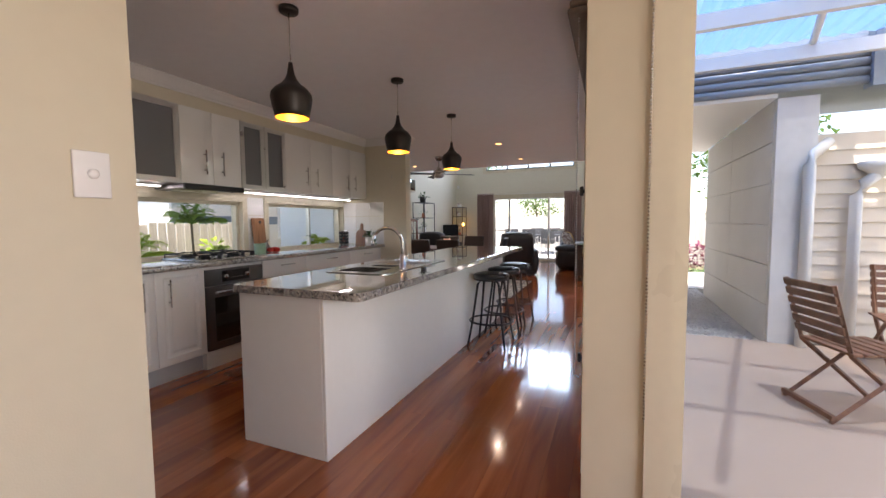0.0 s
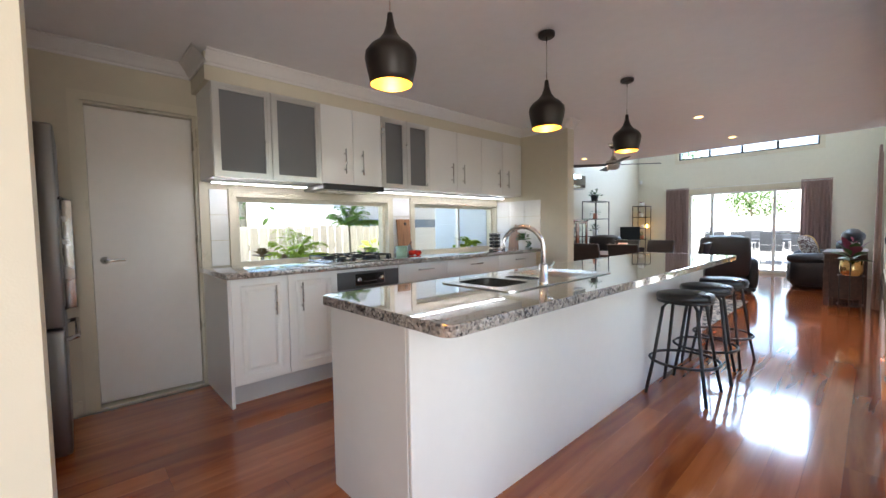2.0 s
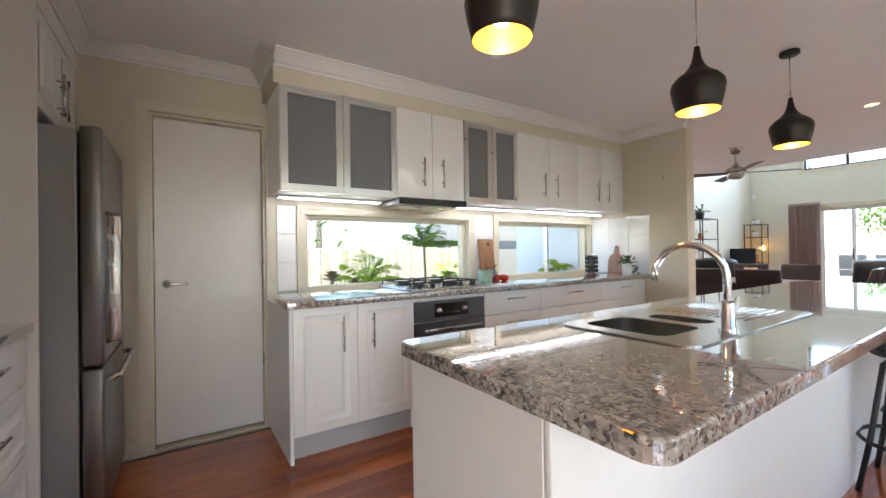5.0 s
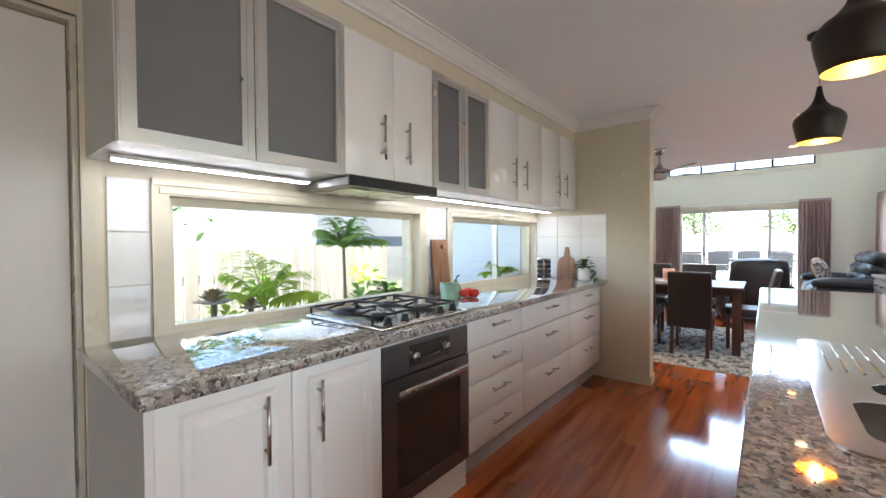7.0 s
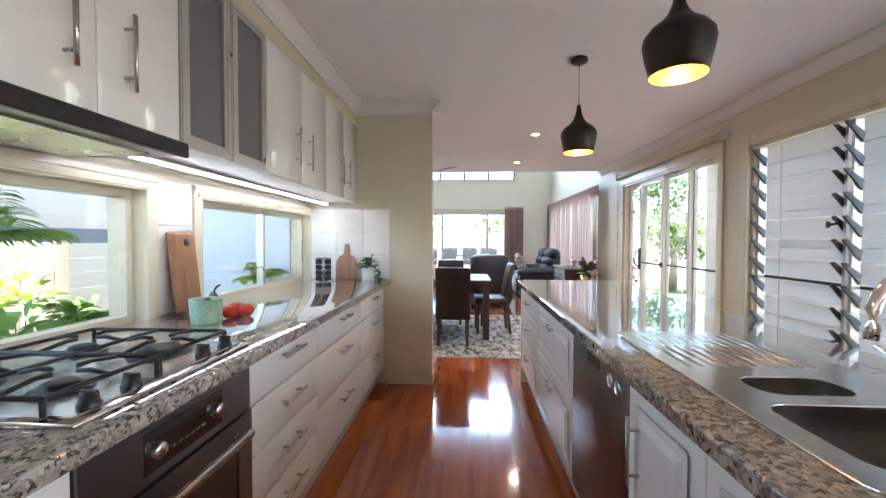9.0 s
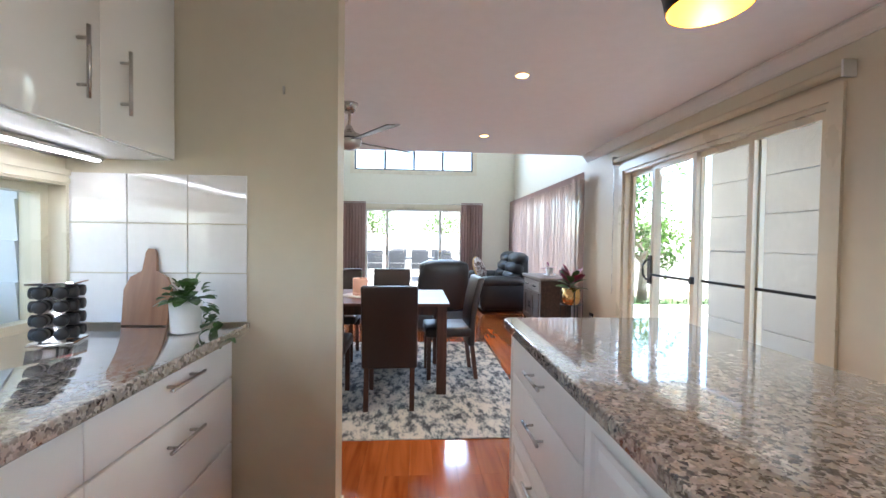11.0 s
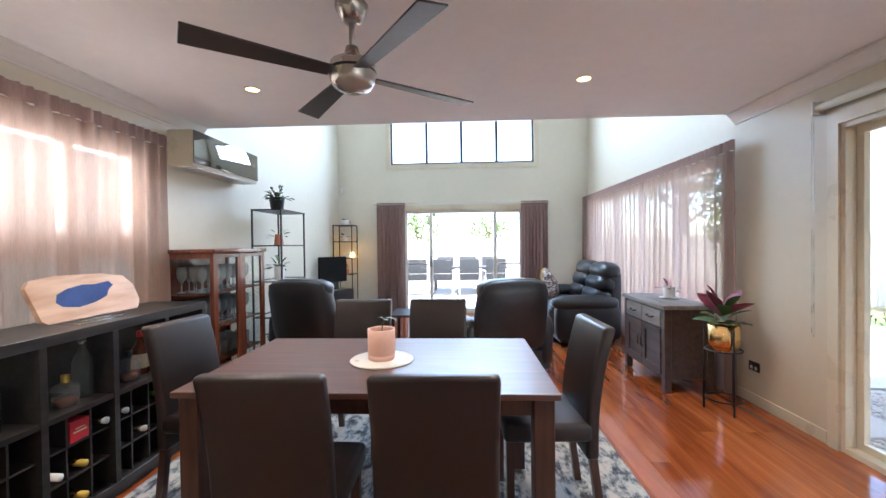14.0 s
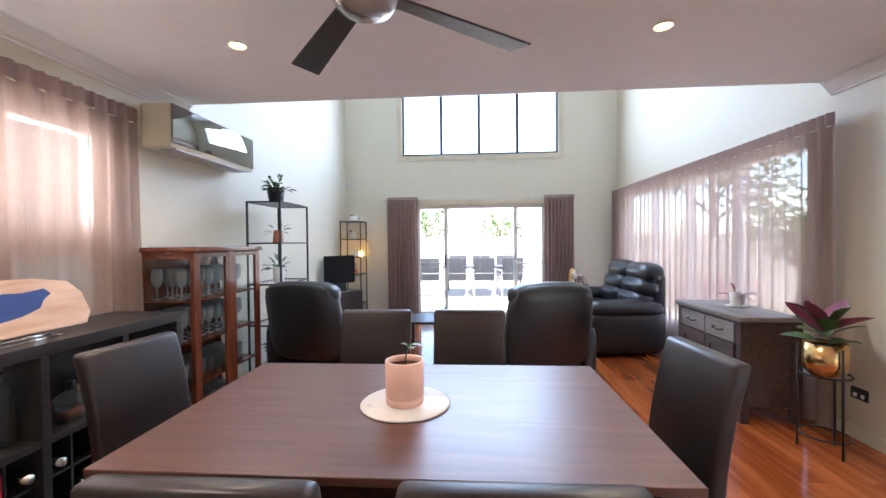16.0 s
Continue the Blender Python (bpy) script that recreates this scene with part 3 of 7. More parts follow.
skirting("skirting_stub", -2.98, -2.573, 5.608, 5.62)
skirting("skirting_stub_end", -2.585, -2.573, 5.62, 5.76)
skirting("skirting_right", -0.012, 0.0, 8.28, 9.3)
skirting("skirting_right_living", -0.012, 0.0, 9.3, YB)
skirting("skirting_left", XD, XD + 0.012, 5.8, YB)
skirting("skirting_back", XD + 0.012, -3.56, YB - 0.012, YB)
skirting("skirting_back_right", -1.13, -0.012, YB - 0.012, YB)
skirting("skirting_door", XK, XK + 0.012, 1.0, 1.35)


# ---- windows and doors ----
def rect_frame(bm, axis, p0, p1, a0, a1, z0, z1, w):
    grid_slab(bm, axis, p0, p1, a0, a1, z0, z1, [(a0 + w, a1 - w, z0 + w, z1 - w)])


def bars(bm, axis, p0, p1, lst):
    for a0, a1, z0, z1 in lst:
        if axis == "x":
            box(bm, p0, p1, a0, a1, z0, z1)
        else:
            box(bm, a0, a1, p0, p1, z0, z1)


def pane(axis, p, a0, a1, z0, z1, parent, material=None):
    bm = B()
    bars(bm, axis, p - 0.003, p + 0.003, [(a0, a1, z0, z1)])
    ob = part("pane", bm, material or M_GLASS, parent)
    ob.visible_shadow = False
    return ob


def setting_group(name, label, category):
    ob = thing(name, label, category)
    ob["kind"] = "structure"
    return ob


# kitchen picture windows over the bench
for k, (a0, a1) in enumerate(((2.34, 3.82), (4.18, 5.60))):
    w = setting_group("window_%d" % (k + 1), "cream-framed picture window over the kitchen bench", "window")
    bm = B(); rect_frame(bm, "x", XK - 0.12, XK - 0.05, a0, a1, 0.90, 1.46, 0.032)
    part("window_frame", bm, M_TRIM, w)
    bm = B()
    bars(bm, "x", XK, XK + 0.018, [(a0 - 0.06, a1 + 0.06, 1.46, 1.525), (a0 - 0.06, a0, 0.912, 1.46), (a1, a1 + (0.06 if k == 0 else 0.018), 0.912, 1.46)])
    bars(bm, "x", XK + 0.018, XK + 0.026, [(a0 - 0.06, a1 + 0.06, 1.50, 1.525), (a0 - 0.035, a1 + 0.01, 1.468, 1.488)])
    part("architrave", bm, M_TRIM, w)
    pane("x", XK - 0.085, a0 + 0.03, a1 - 0.03, 0.93, 1.43, w)
    if k:
        bm = B(); bars(bm, "x", XK - 0.11, XK - 0.06, [(4.94, 4.965, 0.93, 1.43)]); part("mullion", bm, M_ALU, w)

# flush door in the kitchen wall
d = setting_group("door_1", "white flush door, closed, with a satin lever handle", "door")
bm = B(); box(bm, XK - 0.09, XK - 0.05, 1.445, 2.055, 0.012, 2.035, 0.002)
part("door_leaf", bm, M_DOORW, d)
bm = B(); bars(bm, "x", XK - 0.14, XK, [(1.42, 1.442, 0, 2.06), (2.058, 2.08, 0, 2.06), (1.442, 2.058, 2.038, 2.06)])
part("door_jamb", bm, M_TRIM, d)
bm = B()
for o, tck in ((0.0, 0.012), (0.018, 0.018)):
    bars(bm, "x", XK, XK + tck, [(1.365 + o, 1.425, 0, 2.115 - o), (2.075, 2.135 - o, 0, 2.115 - o), (1.425, 2.075, 2.055, 2.115 - o)])
part("architrave", bm, M_TRIM, d)
bm = B()
t = B(); lathe(t, [(0, 0), (0.026, 0), (0.026, 0.008), (0.02, 0.012), (0.011, 0.014), (0.011, 0.05), (0, 0.05)])
merge(bm, t, True, pose(XK - 0.05, 1.51, 1.0, 0, 90, 0))
box(bm, XK - 0.012, XK + 0.004, 1.50, 1.62, 0.991, 1.007, 0.004, 2)
part("lever_handle", bm, M_NICKEL, d, "satin nickel lever handle")

# Unseen backing panel, added to stop daylight leaking round the door leaf.
bm = B(); box(bm, XK - 0.2, XK - 0.162, 1.38, 2.12, -0.1, 2.1); setting("wall_laundry", bm, M_WALL)

# patio door beside the start
w = setting_group("door_2", "cream aluminium glazed door to the patio", "door")
bm = B(); rect_frame(bm, "y", 2.13, 2.21, 0.27, 1.95, 0.0, 2.12, 0.05); part("door_frame", bm, M_TRIM, w)
bm = B(); bars(bm, "y", 2.082, 2.10, [(0.20, 0.275, 0, 2.19), (1.945, 2.02, 0, 2.19), (0.275, 1.945, 2.115, 2.19)]); part("architrave", bm, M_TRIM, w)
pane("y", 2.17, 0.32, 1.90, 0.05, 2.07, w)

# stacking glass door in the right wall
w = setting_group("door_3", "cream-framed stacking glass door with a dark lock bar", "door")
bm = B(); rect_frame(bm, "x", 0.0, 0.12, 5.98, 8.20, 0.0, 2.05, 0.035); part("door_frame", bm, M_TRIM, w)
bm = B(); bars(bm, "x", -0.018, 0.0, [(5.91, 5.985, 0, 2.13), (8.195, 8.27, 0, 2.13), (5.985, 8.195, 2.045, 2.13)]); part("architrave", bm, M_TRIM, w)
for a0, a1, px in ((7.66, 8.165, 0.085), (7.08, 7.70, 0.045), (6.50, 7.12, 0.085), (6.015, 6.56, 0.045)):
    bm = B(); rect_frame(bm, "x", px - 0.018, px + 0.018, a0, a1, 0.035, 2.015, 0.045)
    leafp = part("door_panel", bm, M_TRIM, w)
    pane("x", px, a0 + 0.04, a1 - 0.04, 0.08, 1.97, leafp)
bm = B(); bars(bm, "x", 0.0, 0.02, [(7.08, 7.66, 0.945, 0.965)]); box(bm, -0.005, 0.022, 7.06, 7.10, 0.925, 0.985, 0.004)
bars(bm, "x", 0.06, 0.075, [(6.05, 7.04, 0.945, 0.965)])
part("lock_bar", bm, M_BLKMET, w, "dark horizontal lock bar")
bm = B(); tube(bm, [(0.02, 7.70, 1.10), (-0.02, 7.70, 1.09), (-0.045, 7.70, 1.05), (-0.05, 7.70, 1.0), (-0.045, 7.70, 0.95), (-0.02, 7.70, 0.91), (0.02, 7.70, 0.90)], 0.011); box(bm, 0.012, 0.03, 7.67, 7.73, 0.86, 1.14, 0.004)
part("pull_handle", bm, M_BLKMET, w, "black curved pull handle")

# louvre windows
w = setting_group("window_3", "bank of open glass louvres in dark clips", "window")
bm = B(); rect_frame(bm, "x", 0.02, 0.12, 2.42, 5.60, 0.22, 2.02, 0.03); part("window_frame", bm, M_TRIM, w)
bm = B(); bars(bm, "x", -0.018, 0.0, [(2.35, 2.425, 0.15, 2.095), (5.595, 5.67, 0.15, 2.095), (2.425, 5.595, 2.015, 2.095), (2.425, 5.595, 0.15, 0.225)]); part("architrave", bm, M_TRIM, w)
for k in range(4):
    a0 = 2.45 + k * 0.785
    a1 = a0 + 0.765
    bm = B(); bars(bm, "x", 0.045, 0.095, [(a0, a0 + 0.022, 0.25, 1.99), (a1 - 0.022, a1, 0.25, 1.99)]); part("louvre_channel", bm, M_ALU, w)
    bm = B()
    for e in (a0 + 0.022, a1 - 0.034):
        for z in range(12):
            zz = 0.27 + z * 0.143
            vs = [bm.verts.new((xx, e + yy, zz + dz)) for yy in (0, 0.012) for xx, dz in ((0.085, 0.0), (0.095, 0.06), (0.0, 0.135), (-0.022, 0.13))]
            bm.faces.new(vs[:4]); bm.faces.new(vs[4:][::-1])
            for q in range(4):
                bm.faces.new((vs[q], vs[(q + 1) % 4], vs[4 + (q + 1) % 4], vs[4 + q]))
    for z in (0.62, 1.36):
        tube(bm, [(0.03, a0 + 0.03, z), (-0.035, a0 + 0.03, z - 0.01)], 0.009, 6); box(bm, -0.045, -0.03, a0 + 0.018, a0 + 0.042, z - 0.03, z + 0.012, 0.004)
    part("louvre_clips", bm, M_BLACK, w, "black louvre clips and levers")
    for z in range(12):
        zz = 0.27 + z * 0.143
        t = B(); box(t, -0.003, 0.003, a0 + 0.034, a1 - 0.034, 0, 0.155)
        bm = B(); merge(bm, t, False, pose(0.088, 0, zz, 0, -35, 0))
        ob = part("louvre_blade", bm, M_LOUV, w); ob.visible_shadow = False
bm = B(); bars(bm, "x", 0.105, 0.118, [(2.45, 5.57, 0.955, 0.975)]); part("security_bar", bm, M_BLKMET, w)

# back sliding door, high window, living windows
w = setting_group("door_4", "cream-framed sliding glass door to the garden", "door")
bm = B(); rect_frame(bm, "y", YB + 0.01, YB + 0.12, -3.50, -1.19, 0.0, 2.0, 0.035); part("door_frame", bm, M_TRIM, w)
bm = B(); bars(bm, "y", YB - 0.018, YB, [(-3.57, -3.495, 0, 2.075), (-1.195, -1.12, 0, 2.075), (-3.495, -1.195, 1.995, 2.075)]); part("architrave", bm, M_TRIM, w)
for a0, a1, py in ((-3.465, -2.93, 0.09), (-2.99, -1.70, 0.05), (-1.76, -1.225, 0.09)):
    bm = B(); rect_frame(bm, "y", YB + py - 0.018, YB + py + 0.018, a0, a1, 0.035, 1.965, 0.042); lp = part("door_panel", bm, M_WHITEP, w)
    pane("y", YB + py, a0 + 0.04, a1 - 0.04, 0.08, 1.92, lp)
    if py > 0.06:
        bm = B(); bars(bm, "y", YB + py - 0.012, YB + py + 0.012, [(a0 + 0.042, a1 - 0.042, 0.93, 0.955)]); part("midrail", bm, M_WHITEP, w)
bm = B(); tube(bm, [(-2.965, YB + 0.03, 1.1), (-2.965, YB - 0.01, 1.08), (-2.965, YB - 0.02, 1.0), (-2.965, YB - 0.01, 0.92), (-2.965, YB + 0.03, 0.9)], 0.011); part("pull_handle", bm, M_BLKMET, w)
w = setting_group("window_4", "high four-pane clerestory window with dark mullions", "window")
bm = B(); rect_frame(bm, "y", YB + 0.02, YB + 0.12, -3.72, -0.99, 2.86, 4.15, 0.035); part("window_frame", bm, M_BLKMET, w)
bm = B(); rect_frame(bm, "y", YB - 0.018, YB, -3.81, -0.90, 2.77, 4.24, 0.09); part("architrave", bm, M_TRIM, w)
for k in range(4):
    a0 = -3.685 + k * 0.666
    if k:
        bm = B(); bars(bm, "y", YB + 0.02, YB + 0.11, [(a0 - 0.03, a0 + 0.02, 2.895, 4.115)]); part("mullion", bm, M_BLKMET, w)
    pane("y", YB + 0.07, a0 + 0.02, a0 + 0.64, 2.89, 4.12, w)
for nm, p, a0, a1, z0, z1, splits, tr in (("window_5", 0.0, 9.35, 12.9, 0.25, 2.05, (10.25, 11.1, 12.0), 0.0), ("window_6", XD - 0.14, 6.75, 8.45, 0.55, 2.02, (7.2, 7.95), 1.42)):
    w = setting_group(nm, "white aluminium window behind a sheer curtain", "window")
    bm = B(); rect_frame(bm, "x", p + 0.03, p + 0.12, a0, a1, z0, z1, 0.04); part("window_frame", bm, M_WHITEP, w)
    bm = B(); bars(bm, "x", p + 0.04, p + 0.11, [(q - 0.03, q + 0.03, z0 + 0.04, z1 - 0.04) for q in splits]); part("mullion", bm, M_WHITEP, w)
    if tr:
        bm = B(); bars(bm, "x", p + 0.035, p + 0.115, [(a0 + 0.04, a1 - 0.04, tr - 0.16, tr)]); part("transom", bm, M_WHITEP, w)
    pane("x", p + 0.08, a0 + 0.03, a1 - 0.03, z0 + 0.03, z1 - 0.03, w)


# ---- kitchen ----
def bar_handle(parent, at, length, axis, out=(1, 0, 0)):
    """A bar handle on two posts. at: middle, on the door's face."""
    bm = B()
    o, c = Vector(out), Vector(at)
    d = {"z": Vector((0, 0, 1)), "y": Vector((0, 1, 0)), "x": Vector((1, 0, 0))}[axis]
    tube(bm, [c + o * 0.032 - d * length / 2, c + o * 0.032 + d * length / 2], 0.006, 8)
    for s in (-0.32, 0.32):
        tube(bm, [c + d * length * s, c + d * length * s + o * 0.032], 0.005, 6)
    return part("handle", bm, M_NICKEL, parent, "satin nickel bar handle")


def panel_front(bm, face, a0, a1, z0, z1, sgn=1, raised=True, axis="x"):
    """A door or drawer front 18 mm thick with a raised field, standing off the plane face."""
    t = B()
    box(t, min(face, face + sgn * 0.018), max(face, face + sgn * 0.018), a0 + 0.0015, a1 - 0.0015, z0 + 0.0015, z1 - 0.0015, 0.003, 2)
    if raised and z1 - z0 > 0.25:
        i, f = 0.055, face + sgn * 0.018
        ring0 = [(i, 0.0), (i + 0.012, -0.006), (i + 0.03, -0.006), (i + 0.05, 0.003)]
        rows = []
        for off, dd in ring0:
            rows.append([t.verts.new((f + sgn * (dd + 0.0065), y, z)) for y, z in ((a0 + off, z0 + off), (a1 - off, z0 + off), (a1 - off, z1 - off), (a0 + off, z1 - off))])
        for p, q in zip(rows, rows[1:]):
            for k in range(4):
                t.faces.new((p[k], p[(k + 1) % 4], q[(k + 1) % 4], q[k]))
        t.faces.new(rows[-1])
    merge(bm, t)


def swap(bm):
    """Turn fronts that face x into fronts that face y."""
    for v in bm.verts:
        v.co.x, v.co.y = v.co.y, v.co.x


FB = -3.02   # carcass front of the bench units
def base_unit(y0, y1, fronts, label, end=False):
    u = thing("base_cabinet", label, "cabinet", "bench cabinets")
    bm = B(); box(bm, XK, FB, y0, y1, 0.14, 0.88)
    if end:
        box(bm, XK, FB + 0.018, y0 - 0.02, y0, 0.0, 0.88)
    part("body", bm, M_WHITE, u)
    bm = B(); box(bm, XK + 0.1, FB - 0.05, y0, y1, 0.0, 0.14); part("kickboard", bm, M_KICK, u)
    for kind, a0, a1, z0, z1 in fronts:
        bm = B(); panel_front(bm, FB, a0, a1, z0, z1, 1, kind != "drawer")
        d = part("door" if kind != "drawer" else "drawer_front", bm, M_WHITE, u)
        if kind == "drawer":
            bar_handle(d, (FB + 0.018, (a0 + a1) / 2, (z0 + z1) / 2 + (0.02 if z1 - z0 < 0.25 else 0.06)), 0.19, "y")
        else:
            bar_handle(d, (FB + 0.018, a1 - 0.095 if kind == "doorL" else a0 + 0.095, z1 - 0.175), 0.21, "z")


base_unit(2.10, 2.87, [("doorL", 2.10, 2.48, 0.15, 0.875), ("doorR", 2.48, 2.87, 0.15, 0.875)], "white raised-panel base cabinet with two doors", True)
base_unit(3.47, 4.07, [("drawer", 3.47, 4.07, z, z + 0.178) for z in (0.15, 0.332, 0.514, 0.696)], "white base cabinet with four drawers")
base_unit(4.07, 4.87, [("drawer", 4.07, 4.87, 0.15, 0.42), ("drawer", 4.07, 4.87, 0.424, 0.69), ("drawer", 4.07, 4.87, 0.694, 0.875)], "white base cabinet with three wide drawers")
base_unit(4.87, 5.60, [("drawer", 4.87, 5.60, 0.15, 0.42), ("drawer", 4.87, 5.60, 0.424, 0.69), ("drawer", 4.87, 5.60, 0.694, 0.875)], "white base cabinet with three wide drawers")

# bench oven
o = thing("oven", "stainless and black glass built-in oven under the bench", "oven")
bm = B(); box(bm, XK + 0.05, FB, 2.87, 3.47, 0.0, 0.88); part("housing", bm, M_WHITE, o)
bm = B(); box(bm, FB, FB + 0.02, 2.875, 3.465, 0.70, 0.84, 0.003); part("control_panel", bm, M_STEELD, o)
bm = B(); box(bm, FB + 0.02, FB + 0.023, 3.03, 3.31, 0.725, 0.82); cp = part("display", bm, M_OVENG, o)
for y in (3.06, 3.28):
    bm = B(); t = B(); lathe(t, [(0.02, 0), (0.02, 0.012), (0.017, 0.018), (0, 0.018)]); merge(bm, t, True, pose(FB + 0.023, y, 0.772, 0, 90, 0)); part("knob", bm, M_STEEL, o)
bm = B()
for k in range(6):
    box(bm, FB + 0.023, FB + 0.026, 3.11 + k * 0.022, 3.122 + k * 0.022, 0.752, 0.757)
part("buttons", bm, M_STEEL, o)
bm = B(); grid_slab(bm, "x", FB, FB + 0.025, 2.875, 3.465, 0.155, 0.695, [(2.95, 3.39, 0.22, 0.60)]); dr = part("oven_door", bm, M_STEELD, o)
bm = B(); box(bm, FB + 0.01, FB + 0.021, 2.95, 3.39, 0.22, 0.60); part("door_glass", bm, M_OVENG, dr, "dark reflective glass")
bm = B(); box(bm, FB + 0.05, FB + 0.068, 2.93, 3.41, 0.635, 0.66, 0.006, 2)
for y in (2.97, 3.36):
    box(bm, FB + 0.025, FB + 0.055, y, y + 0.02, 0.64, 0.655)
part("door_handle", bm, M_STEEL, dr)

# bench top
bm = B(); box(bm, XK + 0.003, -2.935, 2.055, 5.615, 0.872, 0.912, 0.006, 2)
solid("granite_worktop", bm, M_GRAN, "polished speckled granite bench top", "worktop")
# alcove bench, tall panel, fridge, overhead cupboard
a = thing("alcove_cabinet", "white drawer cabinet in the fridge alcove", "cabinet")
bm = B(); box(bm, -2.86, -1.26, 0.46, 1.06, 0.14, 0.88); part("body", bm, M_WHITE, a)
bm = B(); box(bm, -2.86, -1.26, 0.46, 1.0, 0.0, 0.14); part("kickboard", bm, M_KICK, a)
for k in range(2):
    for z0, z1 in ((0.15, 0.42), (0.424, 0.69), (0.694, 0.875)):
        bm = B(); panel_front(bm, 1.06, -2.86 + k * 0.8, -2.06 + k * 0.8, z0, z1); swap(bm)
        dd = part("drawer_front", bm, M_WHITE, a)
        bar_handle(dd, (-2.46 + k * 0.8, 1.078, (z0 + z1) / 2 + 0.03), 0.19, "x", (0, 1, 0))
bm = B(); box(bm, -2.862, -1.242, 0.443, 1.10, 0.885, 0.925, 0.006, 2)
solid("granite_worktop", bm, M_GRAN, "polished speckled granite bench top in the alcove", "worktop")
a = thing("fridge_cupboard", "white overhead cupboard above the fridge", "cabinet")
bm = B(); box(bm, -2.885, -2.866, 0.443, 1.11, 0.0, 2.22, 0.002); part("side_panel", bm, M_WHITE, a, "tall white panel beside the fridge")
bm = B(); box(bm, -3.65, -2.887, 0.46, 1.08, 1.80, 2.22); part("body", bm, M_WHITE, a)
for k in range(2):
    bm = B(); panel_front(bm, 1.08, -3.65 + k * 0.38, -3.27 + k * 0.38, 1.80, 2.215); swap(bm); dd = part("door", bm, M_WHITE, a)
    bar_handle(dd, (-3.31 + k * 0.085, 1.098, 1.94), 0.2, "z", (0, 1, 0))
f = thing("fridge", "tall stainless fridge with bottom freezer and grey sides", "fridge")
bm = B(); box(bm, -3.60, -2.905, 0.5, 1.22, 0.03, 1.72, 0.006); part("body", bm, M_FRSIDE, f)
for z0, z1 in ((0.05, 0.70), (0.71, 1.735)):
    bm = B(); box(bm, -3.60, -2.905, 1.228, 1.305, z0, z1, 0.015, 3); part("door", bm, M_STEELD, f, "dark stainless door")
bm = B(); box(bm, -3.42, -3.25, 1.305, 1.309, 0.95, 1.32, 0.002); part("dispenser", bm, M_ALU, f)
bm = B(); tube(bm, [(-2.98, 1.305, 0.80), (-2.98, 1.345, 0.81), (-2.98, 1.345, 1.36), (-2.98, 1.305, 1.37)], 0.011); box(bm, -2.993, -2.967, 1.31, 1.356, 0.80, 1.36, 0.006, 2); part("handle", bm, M_STEEL, f)
bm = B(); tube(bm, [(-3.55, 1.305, 0.64), (-3.55, 1.35, 0.65), (-2.96, 1.35, 0.65), (-2.96, 1.305, 0.64)], 0.011); part("handle", bm, M_STEEL, f)

# wall cupboards
FU = -3.25
def wall_unit(y0, y1, kinds, label):
    u = thing("wall_cabinet", label, "cabinet", "wall cabinets")
    bm = B(); grid_slab(bm, "x", XK + 0.004, FU, y0, y1, 1.57, 2.22, [(y0 + 0.018, y1 - 0.018, 1.588, 2.202)]); box(bm, XK + 0.004, XK + 0.012, y0, y1, 1.57, 2.22)
    part("body", bm, M_WHITE, u)
    n = len(kinds)
    for k, kd in enumerate(kinds):
        a0, a1 = y0 + (y1 - y0) * k / n, y0 + (y1 - y0) * (k + 1) / n
        bm = B()
        if kd == "glass":
            rect_frame(bm, "x", FU + 0.001, FU + 0.021, a0 + 0.002, a1 - 0.002, 1.565, 2.215, 0.045)
            t = B(); rect_frame(t, "x", FU + 0.021, FU + 0.024, a0 + 0.008, a1 - 0.008, 1.571, 2.209, 0.02); merge(bm, t); bmesh.ops.remove_doubles(bm, verts=bm.verts[:], dist=1e-5)
            dd = part("door", bm, M_ALU, u, "aluminium-framed frosted glass door")
            bm = B(); box(bm, FU + 0.008, FU + 0.012, a0 + 0.045, a1 - 0.045, 1.61, 2.17); part("frosted_pane", bm, M_FROST, dd)
        else:
            panel_front(bm, FU + 0.001, a0, a1, 1.57, 2.215, 1, False)
            dd = part("door", bm, M_GLOSSW, u)
            bar_handle(dd, (FU + 0.019, a1 - 0.085 if k % 2 == 0 else a0 + 0.085, 1.765), 0.21, "z")
    bm = B(); box(bm, XK + 0.02, FU + 0.007, y0 + 0.047, y1 - 0.047, 1.885, 1.903); part("shelf", bm, M_WHITE, u)


wall_unit(2.09, 2.88, ["glass", "glass"], "white wall cabinet with two frosted glass doors")
wall_unit(2.88, 3.47, ["plain", "plain"], "glossy white wall cabinet over the rangehood")
wall_unit(3.47, 4.05, ["glass", "glass"], "white wall cabinet with two narrow frosted glass doors")
wall_unit(4.05, 4.85, ["plain", "plain"], "glossy white wall cabinet with bar handles")
wall_unit(4.85, 5.61, ["plain", "plain"], "glossy white wall cabinet with bar handles")
h = thing("rangehood", "slide-out stainless rangehood under the wall cabinet", "rangehood")
bm = B(); box(bm, XK + 0.05, FU + 0.03, 2.89, 3.46, 1.525, 1.565, 0.004); part("body", bm, M_STEELD, h)
bm = B(); box(bm, FU + 0.03, FU + 0.05, 2.88, 3.47, 1.52, 1.568, 0.004); part("front_lip", bm, M_BLKMET, h)
bm = B(); box(bm, XK + 0.1, FU - 0.03, 2.95, 3.40, 1.518, 1.525); part("filter", bm, M_NICKEL, h)
